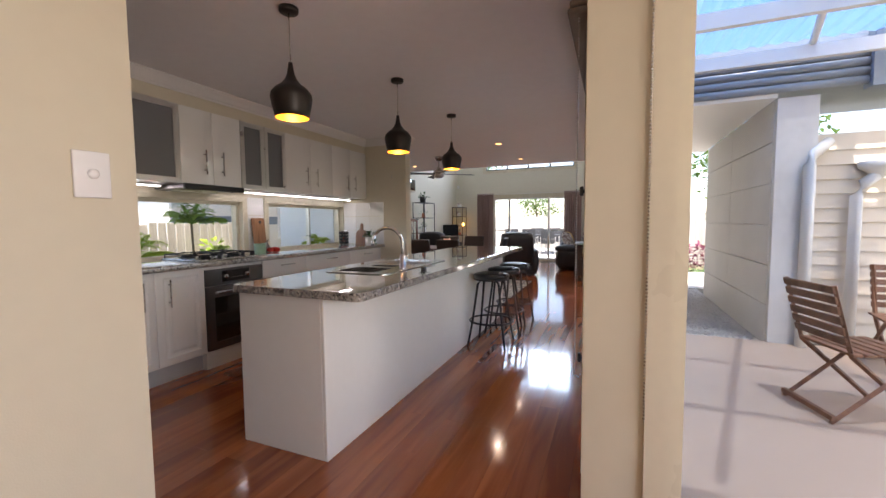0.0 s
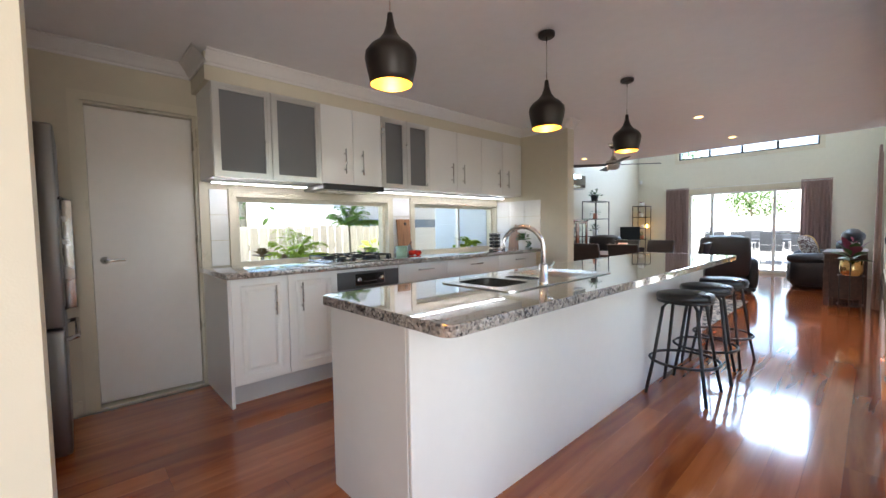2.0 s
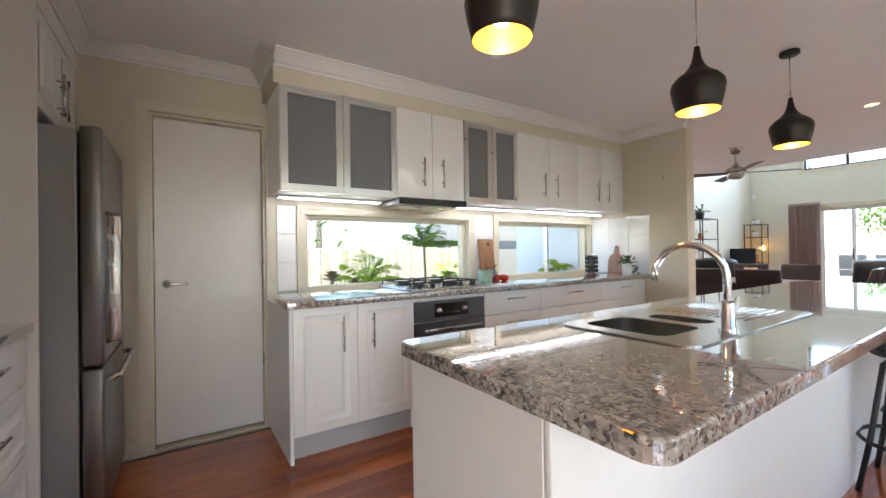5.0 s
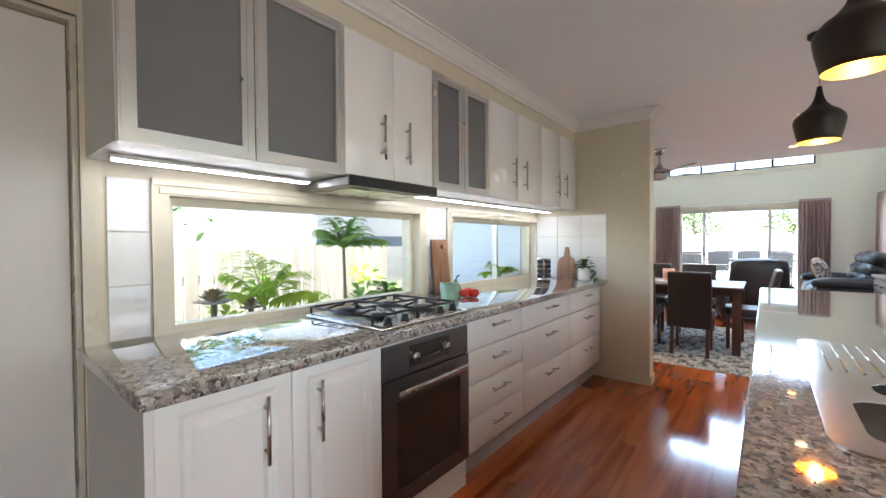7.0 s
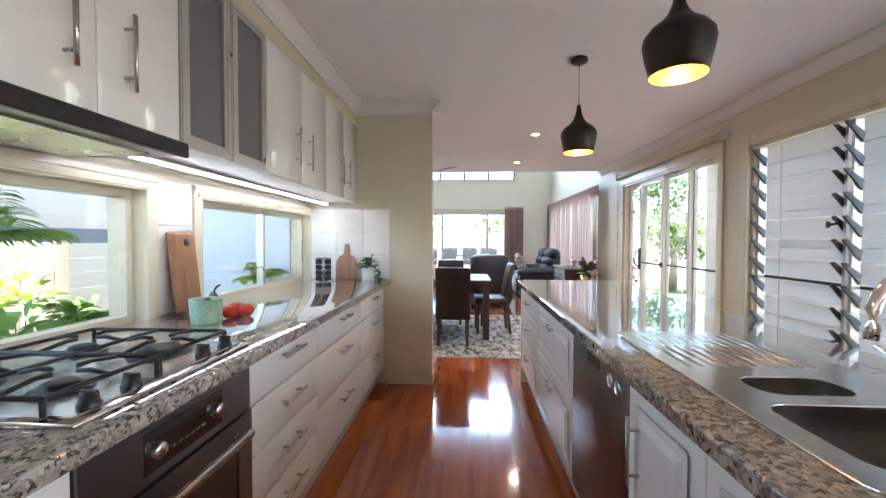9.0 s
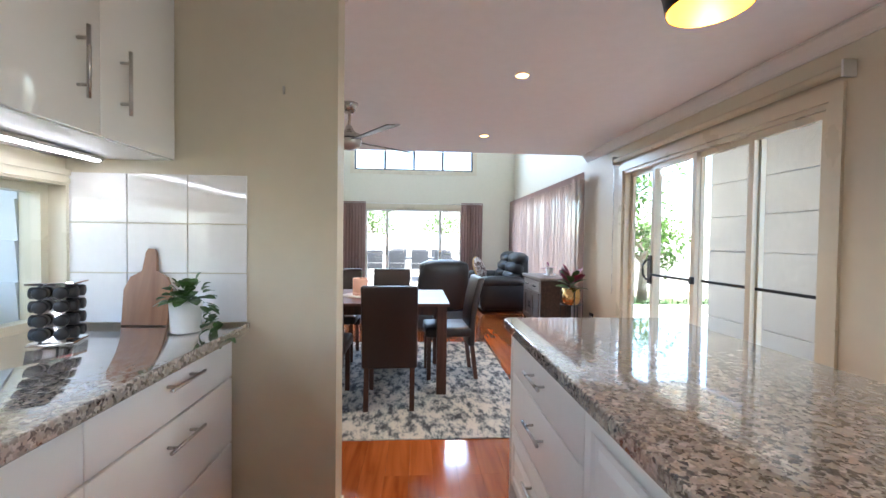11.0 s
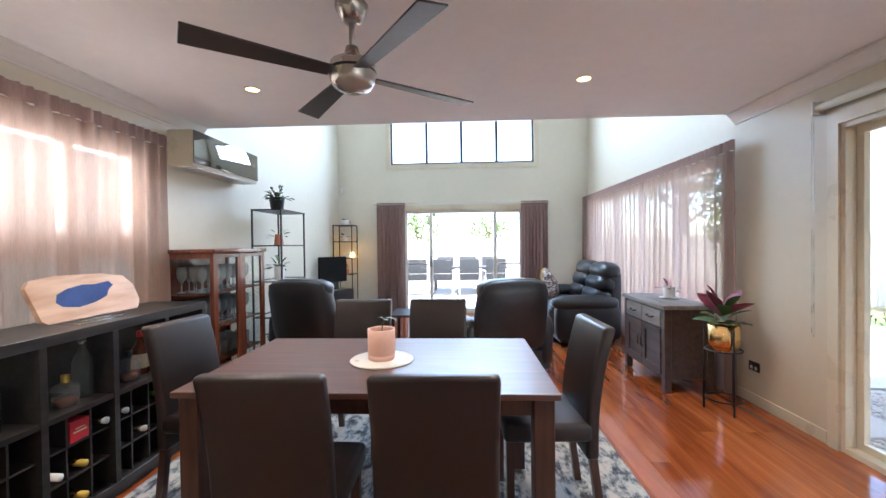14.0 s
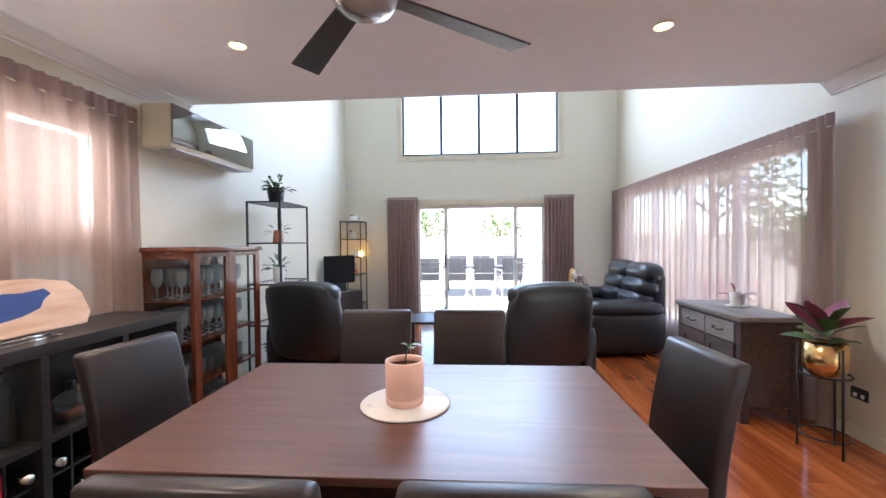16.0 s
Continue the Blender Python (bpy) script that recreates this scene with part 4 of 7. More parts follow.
for y0, y1 in ((2.12, 2.86), (3.5, 5.55)):
    l = thing("led_strip", "glowing white light strip under the wall cabinets", "light")
    bm = B(); box(bm, -3.50, -3.46, y0, y1, 1.552, 1.5655); part("housing", bm, M_ALU, l)
    bm = B(); box(bm, -3.495, -3.465, y0 + 0.01, y1 - 0.01, 1.547, 1.5515); part("diffuser", bm, M_LED, l)

# cooktop
c = thing("gas_cooktop", "stainless four-burner gas cooktop with black grates", "cooktop", "", pose(0, 0, -0.013))
bm = B(); box(bm, -3.53, -2.985, 2.86, 3.44, 0.926, 0.938, 0.005, 2); box(bm, -3.51, -3.005, 2.88, 3.42, 0.936, 0.942, 0.003); part("plate", bm, M_SINK, c)
for bx, by, r in ((-3.39, 3.0, 0.045), (-3.39, 3.28, 0.035), (-3.16, 3.0, 0.035), (-3.16, 3.28, 0.055)):
    bm = B(); lathe(bm, [(r + 0.025, 0), (r + 0.02, 0.006), (r, 0.008), (r, 0.018), (r - 0.008, 0.022), (0, 0.022)], (bx, by, 0.941)); part("burner", bm, M_IRON, c)
for y0, y1 in ((2.875, 3.145), (3.155, 3.425)):
    bm = B()
    z = 0.975
    for p in (((-3.50, y0), (-3.06, y0)), ((-3.06, y0), (-3.06, y1)), ((-3.06, y1), (-3.50, y1)), ((-3.50, y1), (-3.50, y0)), ((-3.28, y0), (-3.28, y1))):
        tube(bm, [(*p[0], z), (*p[1], z)], 0.0055, 6)
    for bx in (-3.39, -3.16):
        yc = (y0 + y1) / 2
        for ang in range(4):
            dx, dy = math.cos(ang * math.pi / 2), math.sin(ang * math.pi / 2)
            tube(bm, [(bx + dx * 0.03, yc + dy * 0.03, z + 0.008), (bx + dx * 0.06, yc + dy * 0.06, z + 0.01), (bx + dx * 0.105, yc + dy * 0.128, z)], 0.0055, 6)
    for p in ((-3.50, y0), (-3.06, y0), (-3.06, y1), (-3.50, y1)):
        tube(bm, [(*p, z), (*p, 0.942)], 0.006, 6)
    part("grate", bm, M_IRON, c, "black cast-iron pan support")
for y in (2.93, 3.03, 3.27, 3.37):
    bm = B(); lathe(bm, [(0.021, 0), (0.021, 0.006), (0.017, 0.01), (0.016, 0.026), (0, 0.028)], (-3.025, y, 0.942), 16); box(bm, -3.043, -3.007, y - 0.004, y + 0.004, 0.966, 0.974, 0.002); part("knob", bm, M_BLACK, c)

# splashback tiles
def tile_me(name, w, hgt):
    bm = B(); box(bm, 0, 0.007, 0.001, w - 0.001, 0.001, hgt - 0.001, 0.0012); return data_of(name, bm, M_TILE)


walls = {o.name: o for o in scene.objects}
TILES = []
for z in (0.913, 1.115, 1.317):
    for y0, y1 in ((2.145, 2.275), (3.885, 4.115)):
        TILES.append((XK, y0, z, 0, y1 - y0, 0.2, "wall_kitchen"))
    for k in range(3):
        TILES.append((-2.95 - k * 0.236, 5.62, z, 90, 0.234, 0.2, "wall_stub"))

def round_rect(x0, x1, y0, y1, rad, n=5):
    pts = []
    for cx, cy, a0 in ((x1 - rad, y1 - rad, 0), (x0 + rad, y1 - rad, 90), (x0 + rad, y0 + rad, 180), (x1 - rad, y0 + rad, 270)):
        pts += [(cx + rad * math.cos(math.radians(a0 + 90 * k / n)), cy + rad * math.sin(math.radians(a0 + 90 * k / n))) for k in range(n + 1)]
    return pts


def plate(outer, inner, z0, z1, edge=0.004):
    """A plate with rounded holes: loops of points, filled, raised and eased at the upper edge."""
    bm = B()
    loops = []
    for pts in [outer] + inner:
        vs = [bm.verts.new((x, y, z1)) for x, y in pts]
        loops += [bm.edges.new((vs[k], vs[(k + 1) % len(vs)])) for k in range(len(vs))]
    bmesh.ops.triangle_fill(bm, use_beauty=True, use_dissolve=False, edges=loops)
    top_faces = bm.faces[:]
    low = bmesh.ops.extrude_face_region(bm, geom=top_faces)
    for v in [g for g in low["geom"] if isinstance(g, bmesh.types.BMVert)]:
        v.co.z = z0
    bmesh.ops.recalc_face_normals(bm, faces=bm.faces[:])
    rims = [e for e in bm.edges if all(abs(v.co.z - z1) < 1e-6 for v in e.verts) and len(e.link_faces) == 2 and abs(e.link_faces[0].normal.dot(e.link_faces[1].normal)) < 0.3]
    bmesh.ops.bevel(bm, geom=rims, offset=edge, segments=2, affect="EDGES", profile=0.5)
    return bm


# ---- island ----
XI0, XI1, YI0, YI1 = -1.80, -1.23, 2.20, 5.74
isl = thing("kitchen_island", "white panelled kitchen island base", "island")
bm = B(); box(bm, XI1 - 0.02, XI1, YI0, YI1, 0.0, 0.855, 0.004, 2); part("back_panel", bm, M_WHITE, isl)
bm = B(); box(bm, XI0 - 0.01, XI1 - 0.021, YI0, YI0 + 0.02, 0.0, 0.855, 0.003); part("end_panel", bm, M_WHITE, isl)
bm = B(); box(bm, XI0 - 0.01, XI1 - 0.021, YI1 - 0.02, YI1, 0.0, 0.855, 0.003); part("end_panel", bm, M_WHITE, isl)
bm = B(); grid_slab(bm, "z", 0.14, 0.16, XI0, XI1 - 0.021, YI0 + 0.02, YI1 - 0.02); part("floor_panel", bm, M_WHITE, isl)
bm = B(); box(bm, XI0 + 0.05, XI0 + 0.065, YI0 + 0.02, YI1 - 0.02, 0.0, 0.14); part("kickboard", bm, M_KICK, isl)
FI = XI0 + 0.012
for nm, a0, a1, zs in (("doorR", 2.22, 2.62, None), ("doorL", 2.62, 3.02, None), ("doorR", 3.02, 3.40, None), ("drawer", 4.03, 4.93, ((0.15, 0.52), (0.524, 0.85))), ("drawer", 4.93, 5.72, ((0.15, 0.42), (0.424, 0.66), (0.664, 0.85)))):
    if zs is None:
        bm = B(); panel_front(bm, FI, a0, a1, 0.15, 0.85, -1); dd = part("door", bm, M_WHITE, isl)
        bar_handle(dd, (FI - 0.018, a1 - 0.06 if nm == "doorL" else a1 - 0.07, 0.66), 0.2, "z", (-1, 0, 0))
    else:
        for z0, z1 in zs:
            bm = B(); panel_front(bm, FI, a0, a1, z0, z1, -1); dd = part("drawer_front", bm, M_WHITE, isl)
            bar_handle(dd, (FI - 0.018, (a0 + a1) / 2, z1 - 0.09), 0.19, "y", (-1, 0, 0))
bm = B(); box(bm, FI, FI + 0.02, 2.22, 3.40, 0.16, 0.85); box(bm, FI, FI + 0.02, 4.03, 5.72, 0.16, 0.85); part("carcass", bm, M_WHITE, isl)
dw = thing("dishwasher", "dark stainless dishwasher built into the island", "dishwasher")
bm = B(); box(bm, FI - 0.02, FI + 0.45, 3.41, 4.02, 0.16, 0.845, 0.004, 2); part("body", bm, M_STEELD, dw)
bm = B(); box(bm, FI - 0.023, FI - 0.02, 3.66, 3.80, 0.78, 0.82, 0.001); part("grip_recess", bm, M_BLACK, dw)
for y in (3.47, 3.54):
    bm = B(); t = B(); lathe(t, [(0.024, 0), (0.024, 0.006), (0.02, 0.01), (0, 0.01)]); merge(bm, t, True, pose(FI - 0.02, y, 0.79, 0, -90, 0)); part("dial", bm, M_STEEL, dw)
BOWLS = ((-1.655, -1.335, 2.83, 3.11), (-1.60, -1.36, 3.15, 3.29))
bm = plate(round_rect(-1.835, -0.985, 2.16, 5.83, 0.045), [round_rect(*b, 0.045) for b in BOWLS], 0.852, 0.892, 0.006)
top = solid("granite_worktop", bm, M_GRAN, "polished speckled granite island top with a sink cut-out", "worktop")
s = thing("kitchen_sink", "stainless steel double-bowl sink with ribbed drainer", "sink", "", pose(0, 0, -0.004))
bm = plate(round_rect(-1.71, -1.22, 2.77, 3.80, 0.06), [round_rect(b[0] + 0.008, b[1] - 0.008, b[2] + 0.008, b[3] - 0.008, 0.05) for b in BOWLS], 0.8965, 0.902, 0.002)
part("rim", bm, M_SINK, s)
for b, dep in zip(BOWLS, (0.17, 0.12)):
    t = B(); box(t, b[0] + 0.002, b[1] - 0.002, b[2] + 0.002, b[3] - 0.002, 0.9 - dep, 0.8964)
    top_f = [f for f in t.faces if f.normal.z > 0.9]
    bmesh.ops.delete(t, geom=top_f, context="FACES_ONLY")
    bmesh.ops.bevel(t, geom=[e for e in t.edges if not e.is_boundary], offset=0.045, segments=4, affect="EDGES", profile=0.5)
    bm = B(); merge(bm, t, True); part("bowl", bm, M_SINK, s)
    bm = B(); lathe(bm, [(0.035, 0.001), (0.03, 0.004), (0.02, 0.001), (0, 0.001)], ((b[0] + b[1]) / 2, (b[2] + b[3]) / 2, 0.9 - dep)); part("drain", bm, M_CHROME, s)
for k in range(11):
    bm = B(); xx = -1.655 + k * 0.034; tube(bm, [(xx, 3.36, 0.9), (xx, 3.75, 0.9)], 0.005, 6); part("rib", bm, M_SINK, s)
t0 = thing("kitchen_tap", "chrome gooseneck mixer tap with a side lever", "tap", "", pose(0, 0, -0.004))
bm = B()
arc = [(-1.27, 3.10, 0.90), (-1.27, 3.10, 1.06)] + [(-1.27 - 0.105 + 0.105 * math.cos(a), 3.10 - 0.02 * a, 1.085 + 0.105 * math.sin(a)) for a in [k * math.pi / 10 for k in range(10)]] + [(-1.478, 3.04, 1.085), (-1.482, 3.04, 1.06)]
tube(bm, arc, 0.0125, 12); part("spout", bm, M_CHROME, t0)
bm = B(); lathe(bm, [(0.028, 0), (0.028, 0.01), (0.023, 0.014), (0.023, 0.09), (0.017, 0.1), (0.014, 0.1)], (-1.27, 3.10, 0.902)); part("body", bm, M_CHROME, t0)
bm = B(); tube(bm, [(-1.27, 3.12, 0.96), (-1.275, 3.17, 0.975), (-1.29, 3.23, 1.0)], 0.011, 8, 0.006); part("lever", bm, M_CHROME, t0)

# bar stools
st = thing("bar_stool", "black metal bar stool with a round padded vinyl seat", "stool", "stools at the island", pose(-1.02, 4.47, 0))
bm = B(); lathe(bm, [(0, 0.655), (0.155, 0.655), (0.175, 0.665), (0.18, 0.685), (0.172, 0.705), (0.13, 0.715), (0, 0.718)], seg=28); part("seat", bm, M_STOOL, st)
bm = B(); ring(bm, (0, 0, 0.655), 0.165, 0.011); part("seat_frame", bm, M_BLKMET, st)
bm = B(); ring(bm, (0, 0, 0.235), 0.215, 0.010); part("foot_ring", bm, M_BLKMET, st)
for k in range(4):
    a = math.pi / 4 + k * math.pi / 2
    cs, sn = math.cos(a), math.sin(a)
    bm = B(); tube(bm, [(0.05 * cs, 0.05 * sn, 0.648), (0.11 * cs, 0.11 * sn, 0.645), (0.15 * cs, 0.15 * sn, 0.61), (0.21 * cs, 0.21 * sn, 0.24), (0.262 * cs, 0.262 * sn, 0.0)], 0.0115, 8); part("leg", bm, M_BLKMET, st)
copy_thing(st, pose(-1.02, 4.98, 0, 0, 0, 8)); copy_thing(st, pose(-1.01, 5.47, 0, 0, 0, -5))

# pendants
pd = thing("pendant_lamp", "dark bronze bell pendant lamp with a glowing gold inside", "lamp", "pendants over the island", pose(-1.576, 2.40, 0))
bm = B(); lathe(bm, [(0.0110, 2.1130), (0.0138, 2.0900), (0.0202, 2.0532), (0.0331, 2.0210), (0.0552, 1.9934), (0.0874, 1.9704), (0.1086, 1.9428), (0.1122, 1.9198), (0.1058, 1.8784), (0.0957, 1.8370), (0.0911, 1.8112), (0.0888, 1.8112)], seg=32); sh = part("shade", bm, M_PEND, pd)
bm = B(); lathe(bm, [(0.0888, 1.8112), (0.0929, 1.8370), (0.1030, 1.8784), (0.1086, 1.9198), (0.1040, 1.9428), (0.0828, 1.9667), (0.0460, 1.9842), (0.0000, 1.9888)], seg=32); part("inner_shade", bm, M_GOLD, sh, "gold inner face, given a weak glow of its own")
bm = B(); lathe(bm, [(0.0000, 1.8508), (0.0230, 1.8600), (0.0322, 1.8876), (0.0258, 1.9244), (0.0129, 1.9612), (0.0129, 1.9842)]); part("bulb", bm, M_BULB, pd, "glowing warm bulb")
bm = B(); tube(bm, [(0, 0, 2.108), (0, 0, 2.385)], 0.003, 6); part("cord", bm, M_NICKEL, pd)
bm = B(); lathe(bm, [(0, 2.405), (0.052, 2.405), (0.052, 2.385), (0.045, 2.378), (0, 2.378)]); part("canopy", bm, M_PEND, pd)
copy_thing(pd, pose(-1.576, 3.61, 0)); copy_thing(pd, pose(-1.576, 4.82, 0))
dl = thing("downlight", "recessed round downlight glowing warm in the ceiling", "light", "ceiling downlights", pose(-1.54, 6.67, 0))
bm = B(); ring(bm, (0, 0, H - 0.003), 0.047, 0.006); part("trim_ring", bm, M_CERW, dl)
bm = B(); lathe(bm, [(0.043, H - 0.004), (0.02, H - 0.006), (0, H - 0.006)]); part("lens", bm, M_DOWN, dl)
copy_thing(dl, pose(-3.78, 6.67, 0)); copy_thing(dl, pose(-1.54, 8.28, 0)); copy_thing(dl, pose(-3.78, 8.28, 0))


# ---- small things on the kitchen bench ----
rng = random.Random(4)
ZB = 0.9125
bm = B()
t = B(); box(t, 0, 0.018, -0.09, 0.09, 0, 0.375, 0.012, 3)
merge(bm, t, True, pose(-3.60, 4.0, ZB, 0, -6, 0))
bd = thing("chopping_board", "tall acacia chopping board leaning on the tiles", "chopping board")
part("board", bm, M_BOARD, bd)
# A thin dark disc laid on the board stands in for its shaded hole.
bm = B(); t = B(); lathe(t, [(0, 0), (0.018, 0), (0.018, 0.002), (0, 0.002)]); merge(bm, t, True, pose(-3.6155, 4.02, ZB + 0.325, 0, 84, 0)); part("hole", bm, M_SIDE, bd)
bm = B()
ol = [(-0.085, 0.0), (0.085, 0.0), (0.09, 0.14), (0.07, 0.19), (0.028, 0.215), (0.02, 0.29), (0.012, 0.305), (-0.012, 0.305), (-0.02, 0.29), (-0.028, 0.215), (-0.07, 0.19), (-0.09, 0.14)]
fr = [bm.verts.new((x, 0, z)) for x, z in ol]; bk = [bm.verts.new((x, 0.016, z)) for x, z in ol]
bm.faces.new(fr); bm.faces.new(bk[::-1])
for k in range(12):
    bm.faces.new((fr[k], bk[k], bk[(k + 1) % 12], fr[(k + 1) % 12]))
solid("paddle_board", bm, M_BOARD, "wooden paddle board with a handle leaning on the tiles", "chopping board", at=pose(-3.32, 5.555, ZB, -9, 0, 0))


def pot_plant(name, label, at, prof, material, leaves, lmat, group="", soil=None):
    p = thing(name, label, "plant", group, pose(*at))
    bm = B(); lathe(bm, prof, seg=24); part("pot", bm, material, p)
    r, z = soil or (prof[-1][0], prof[-1][1] - 0.012)
    bm = B(); lathe(bm, [(r * 0.97, z), (r * 0.5, z + 0.006), (0, z + 0.004)]); part("soil", bm, M_SOIL, p)
    bm = B(); leaves(bm, z); part("leaves", bm, lmat, p)
    return p


def cup(r0, r1, h, th=0.006):
    return [(0, 0), (r0, 0), (r0 * 1.02, 0.004), (r1, h), (r1 - th, h), (r1 - th - 0.002, h - 0.02)]


pot_plant("herb_pot", "small green leaf-patterned pot with a seedling", (-3.35, 3.765, ZB), cup(0.055, 0.062, 0.10), M_GREENC, lambda b, z: bush(b, (0, 0, z), 14, 0.03, 0.04, rng), M_LEAF)
def trail(b, z):
    bush(b, (0, 0, z + 0.03), 70, 0.075, 0.05, rng, 0.4, 0.7)
    for k in range(4):
        a = -0.4 + k * 0.45
        for q in range(7):
            rr, dz = 0.07 + 0.012 * q, -0.02 * q
            leaf(b, (rr * math.cos(a), rr * math.sin(a), z + 0.02 + dz), (math.cos(a + q), math.sin(a + q), -0.3), 0.04, 0.03)
pot_plant("trailing_plant", "trailing green plant in a white pot", (-3.10, 5.45, ZB), cup(0.048, 0.055, 0.11), M_CERW, trail, M_LEAF)
for x, y in ((-3.31, 3.865), (-3.265, 3.91), (-3.33, 3.945)):
    tm = thing("tomato", "ripe red tomato on the bench", "tomato", "tomatoes", pose(x, y, ZB))
    bm = B(); lathe(bm, [(0, 0.001), (0.02, 0.003), (0.033, 0.018), (0.035, 0.032), (0.028, 0.048), (0.012, 0.054), (0, 0.05)]); part("fruit", bm, M_TOM, tm)
    bm = B(); [leaf(bm, (0, 0, 0.053), (math.cos(k * 1.25), math.sin(k * 1.25), 0.1), 0.018, 0.007) for k in range(5)]; part("calyx", bm, M_LEAF, tm)
# Dark pear-shaped ornament behind the tomatoes.
kt = thing("pepper_mill", "dark pear-shaped ornament with a curved stem", "ornament", "", pose(-3.42, 3.92, ZB))
bm = B(); lathe(bm, [(0, 0), (0.035, 0.002), (0.042, 0.03), (0.034, 0.06), (0.018, 0.09), (0.01, 0.105), (0, 0.108)]); part("body", bm, M_STEELD, kt)
bm = B(); tube(bm, [(0, 0, 0.1), (0.006, 0.01, 0.125), (0.02, 0.02, 0.135)], 0.005); part("stem", bm, M_SIDE, kt)
sr = thing("spice_rack", "chrome revolving rack of black-capped spice jars", "spice rack", "", pose(-3.42, 5.30, ZB, 0, 0, 20))
bm = B(); box(bm, -0.06, 0.06, -0.06, 0.06, 0, 0.008, 0.002); box(bm, -0.06, 0.06, -0.06, 0.06, 0.192, 0.2, 0.002); box(bm, -0.03, 0.03, -0.03, 0.03, 0.008, 0.192)
part("rack", bm, M_CHROME, sr)
for a in range(4):
    for rz in range(4):
        for s_ in (-0.026, 0.026):
            jar = B(); lathe(jar, [(0, 0), (0.019, 0), (0.019, 0.026), (0.017, 0.028), (0, 0.028)], seg=12)
            bm = B(); merge(bm, jar, True, pose(0, 0, 0, 0, 0, a * 90) @ pose(0.031, s_, 0.034 + rz * 0.044, 0, 90, 0)); part("spice_jar", bm, M_BLACK, sr)
sw = thing("light_switch", "white square wall switch with a round button", "switch")
bm = B(); box(bm, -1.10, -1.091, 1.162, 1.24, 1.289, 1.403, 0.003, 2); part("plate", bm, M_SWITCH, sw)
bm = B(); t = B(); lathe(t, [(0.012, 0), (0.012, 0.005), (0.009, 0.008), (0, 0.008)]); merge(bm, t, True, pose(-1.091, 1.201, 1.348, 0, 90, 0)); part("button", bm, M_SWITCH, sw)
bm = B(); box(bm, -2.806, -2.8, 5.606, 5.619, 1.855, 1.885); solid("wall_hook", bm, M_NICKEL, "small metal hook on the cream wall", "hook")


# ---- blinds ----
def bead_chain(name, pts, label):
    bm = B()
    for k in range(len(pts) - 1):
        a, b = Vector(pts[k]), Vector(pts[k + 1])
        n = int((b - a).length / 0.012)
        for q in range(n):
            bmesh.ops.create_icosphere(bm, subdivisions=1, radius=0.0042, matrix=Matrix.Translation(a.lerp(b, q / n)))
    solid(name, bm, M_NICKEL, label, "chain")


bl = thing("roman_blind", "folded taupe roman blind above the louvres", "blind")
bm = B()
for k in range(5):
    box(bm, -0.105 + k * 0.008, -0.022 - (k % 2) * 0.006, 2.46, 3.66, 2.10 + k * 0.032, 2.128 + k * 0.032, 0.008, 2)
part("folds", bm, M_BLIND, bl)
bm = B(); box(bm, -0.07, -0.02, 2.44, 3.68, 2.265, 2.30, 0.004); part("headrail", bm, M_TRIM, bl)
bead_chain("blind_chain", [(-0.06, 2.50, 2.25), (-0.06, 2.50, 0.52), (-0.045, 2.53, 0.50), (-0.03, 2.55, 0.52), (-0.03, 2.55, 2.25)], "hanging metal bead chain of the louvre blind")
bead_chain("blind_chain", [(0.195, 2.07, 2.35), (0.195, 2.07, 0.55)], "hanging metal bead chain beside the patio door")
rb = thing("roller_blind", "cream roller blind rolled up over the glass door", "blind")
bm = B(); t = B(); tube(t, [(0, 0, 0), (0, 2.42, 0)], 0.026, 14); merge(bm, t, True, pose(-0.045, 5.88, 2.175)); part("roll", bm, M_TRIM, rb)
for y in (5.86, 8.30):
    bm = B(); box(bm, -0.08, -0.001, y, y + 0.012, 2.13, 2.22, 0.002); part("bracket", bm, M_WHITEP, rb)
bead_chain("blind_chain", [(-0.04, 8.34, 2.17), (-0.04, 8.34, 0.7), (-0.03, 8.36, 0.68), (-0.02, 8.38, 0.7), (-0.02, 8.38, 2.17)], "hanging metal bead chain of the roller blind")


# ---- curtains ----
def curtain(label, axis, p, a0, a1, z0, z1, folds, amp, seed, cloth, at_p=1):
    c = thing("curtain", label, "curtain")
    r = random.Random(seed)
    n = int(folds * 8)
    for nm, lo, hi, am, mt, sh in (("drape", z0, z1 - 0.09, amp, cloth, 0.0), ("heading", z1 - 0.09, z1, amp * 0.7, M_CURTD, 0.004 * at_p)):
        bm = B()
        rows = []
        steps = 12 if nm == "drape" else 2
        ph = [r.uniform(-0.9, 0.9) for _ in range(n + 2)]
        for j in range(steps + 1):
            z = lo + (hi - lo) * j / steps
            row = []
            for i in range(n + 1):
                s = i / n
                k = folds * math.tau * s * (2.0 if nm == "heading" else 1.0)
                wig = math.sin(k + ph[i // 8] * 0.8 + 0.25 * math.sin(z * 2 + i * 0.05)) + 0.35 * math.sin(2.3 * k + 1.3)
                off = p + sh + am * wig * (0.55 + 0.45 * (1 - (z - z0) / (z1 - z0)))
                a = a0 + (a1 - a0) * s
                row.append(bm.verts.new((off, a, z) if axis == "x" else (a, off, z)))
            rows.append(row)
        for q, w in zip(rows, rows[1:]):
            for i in range(n):
                f = bm.faces.new((q[i], q[i + 1], w[i + 1], w[i]))
                f.smooth = True
        part(nm, bm, mt, c)
    return c


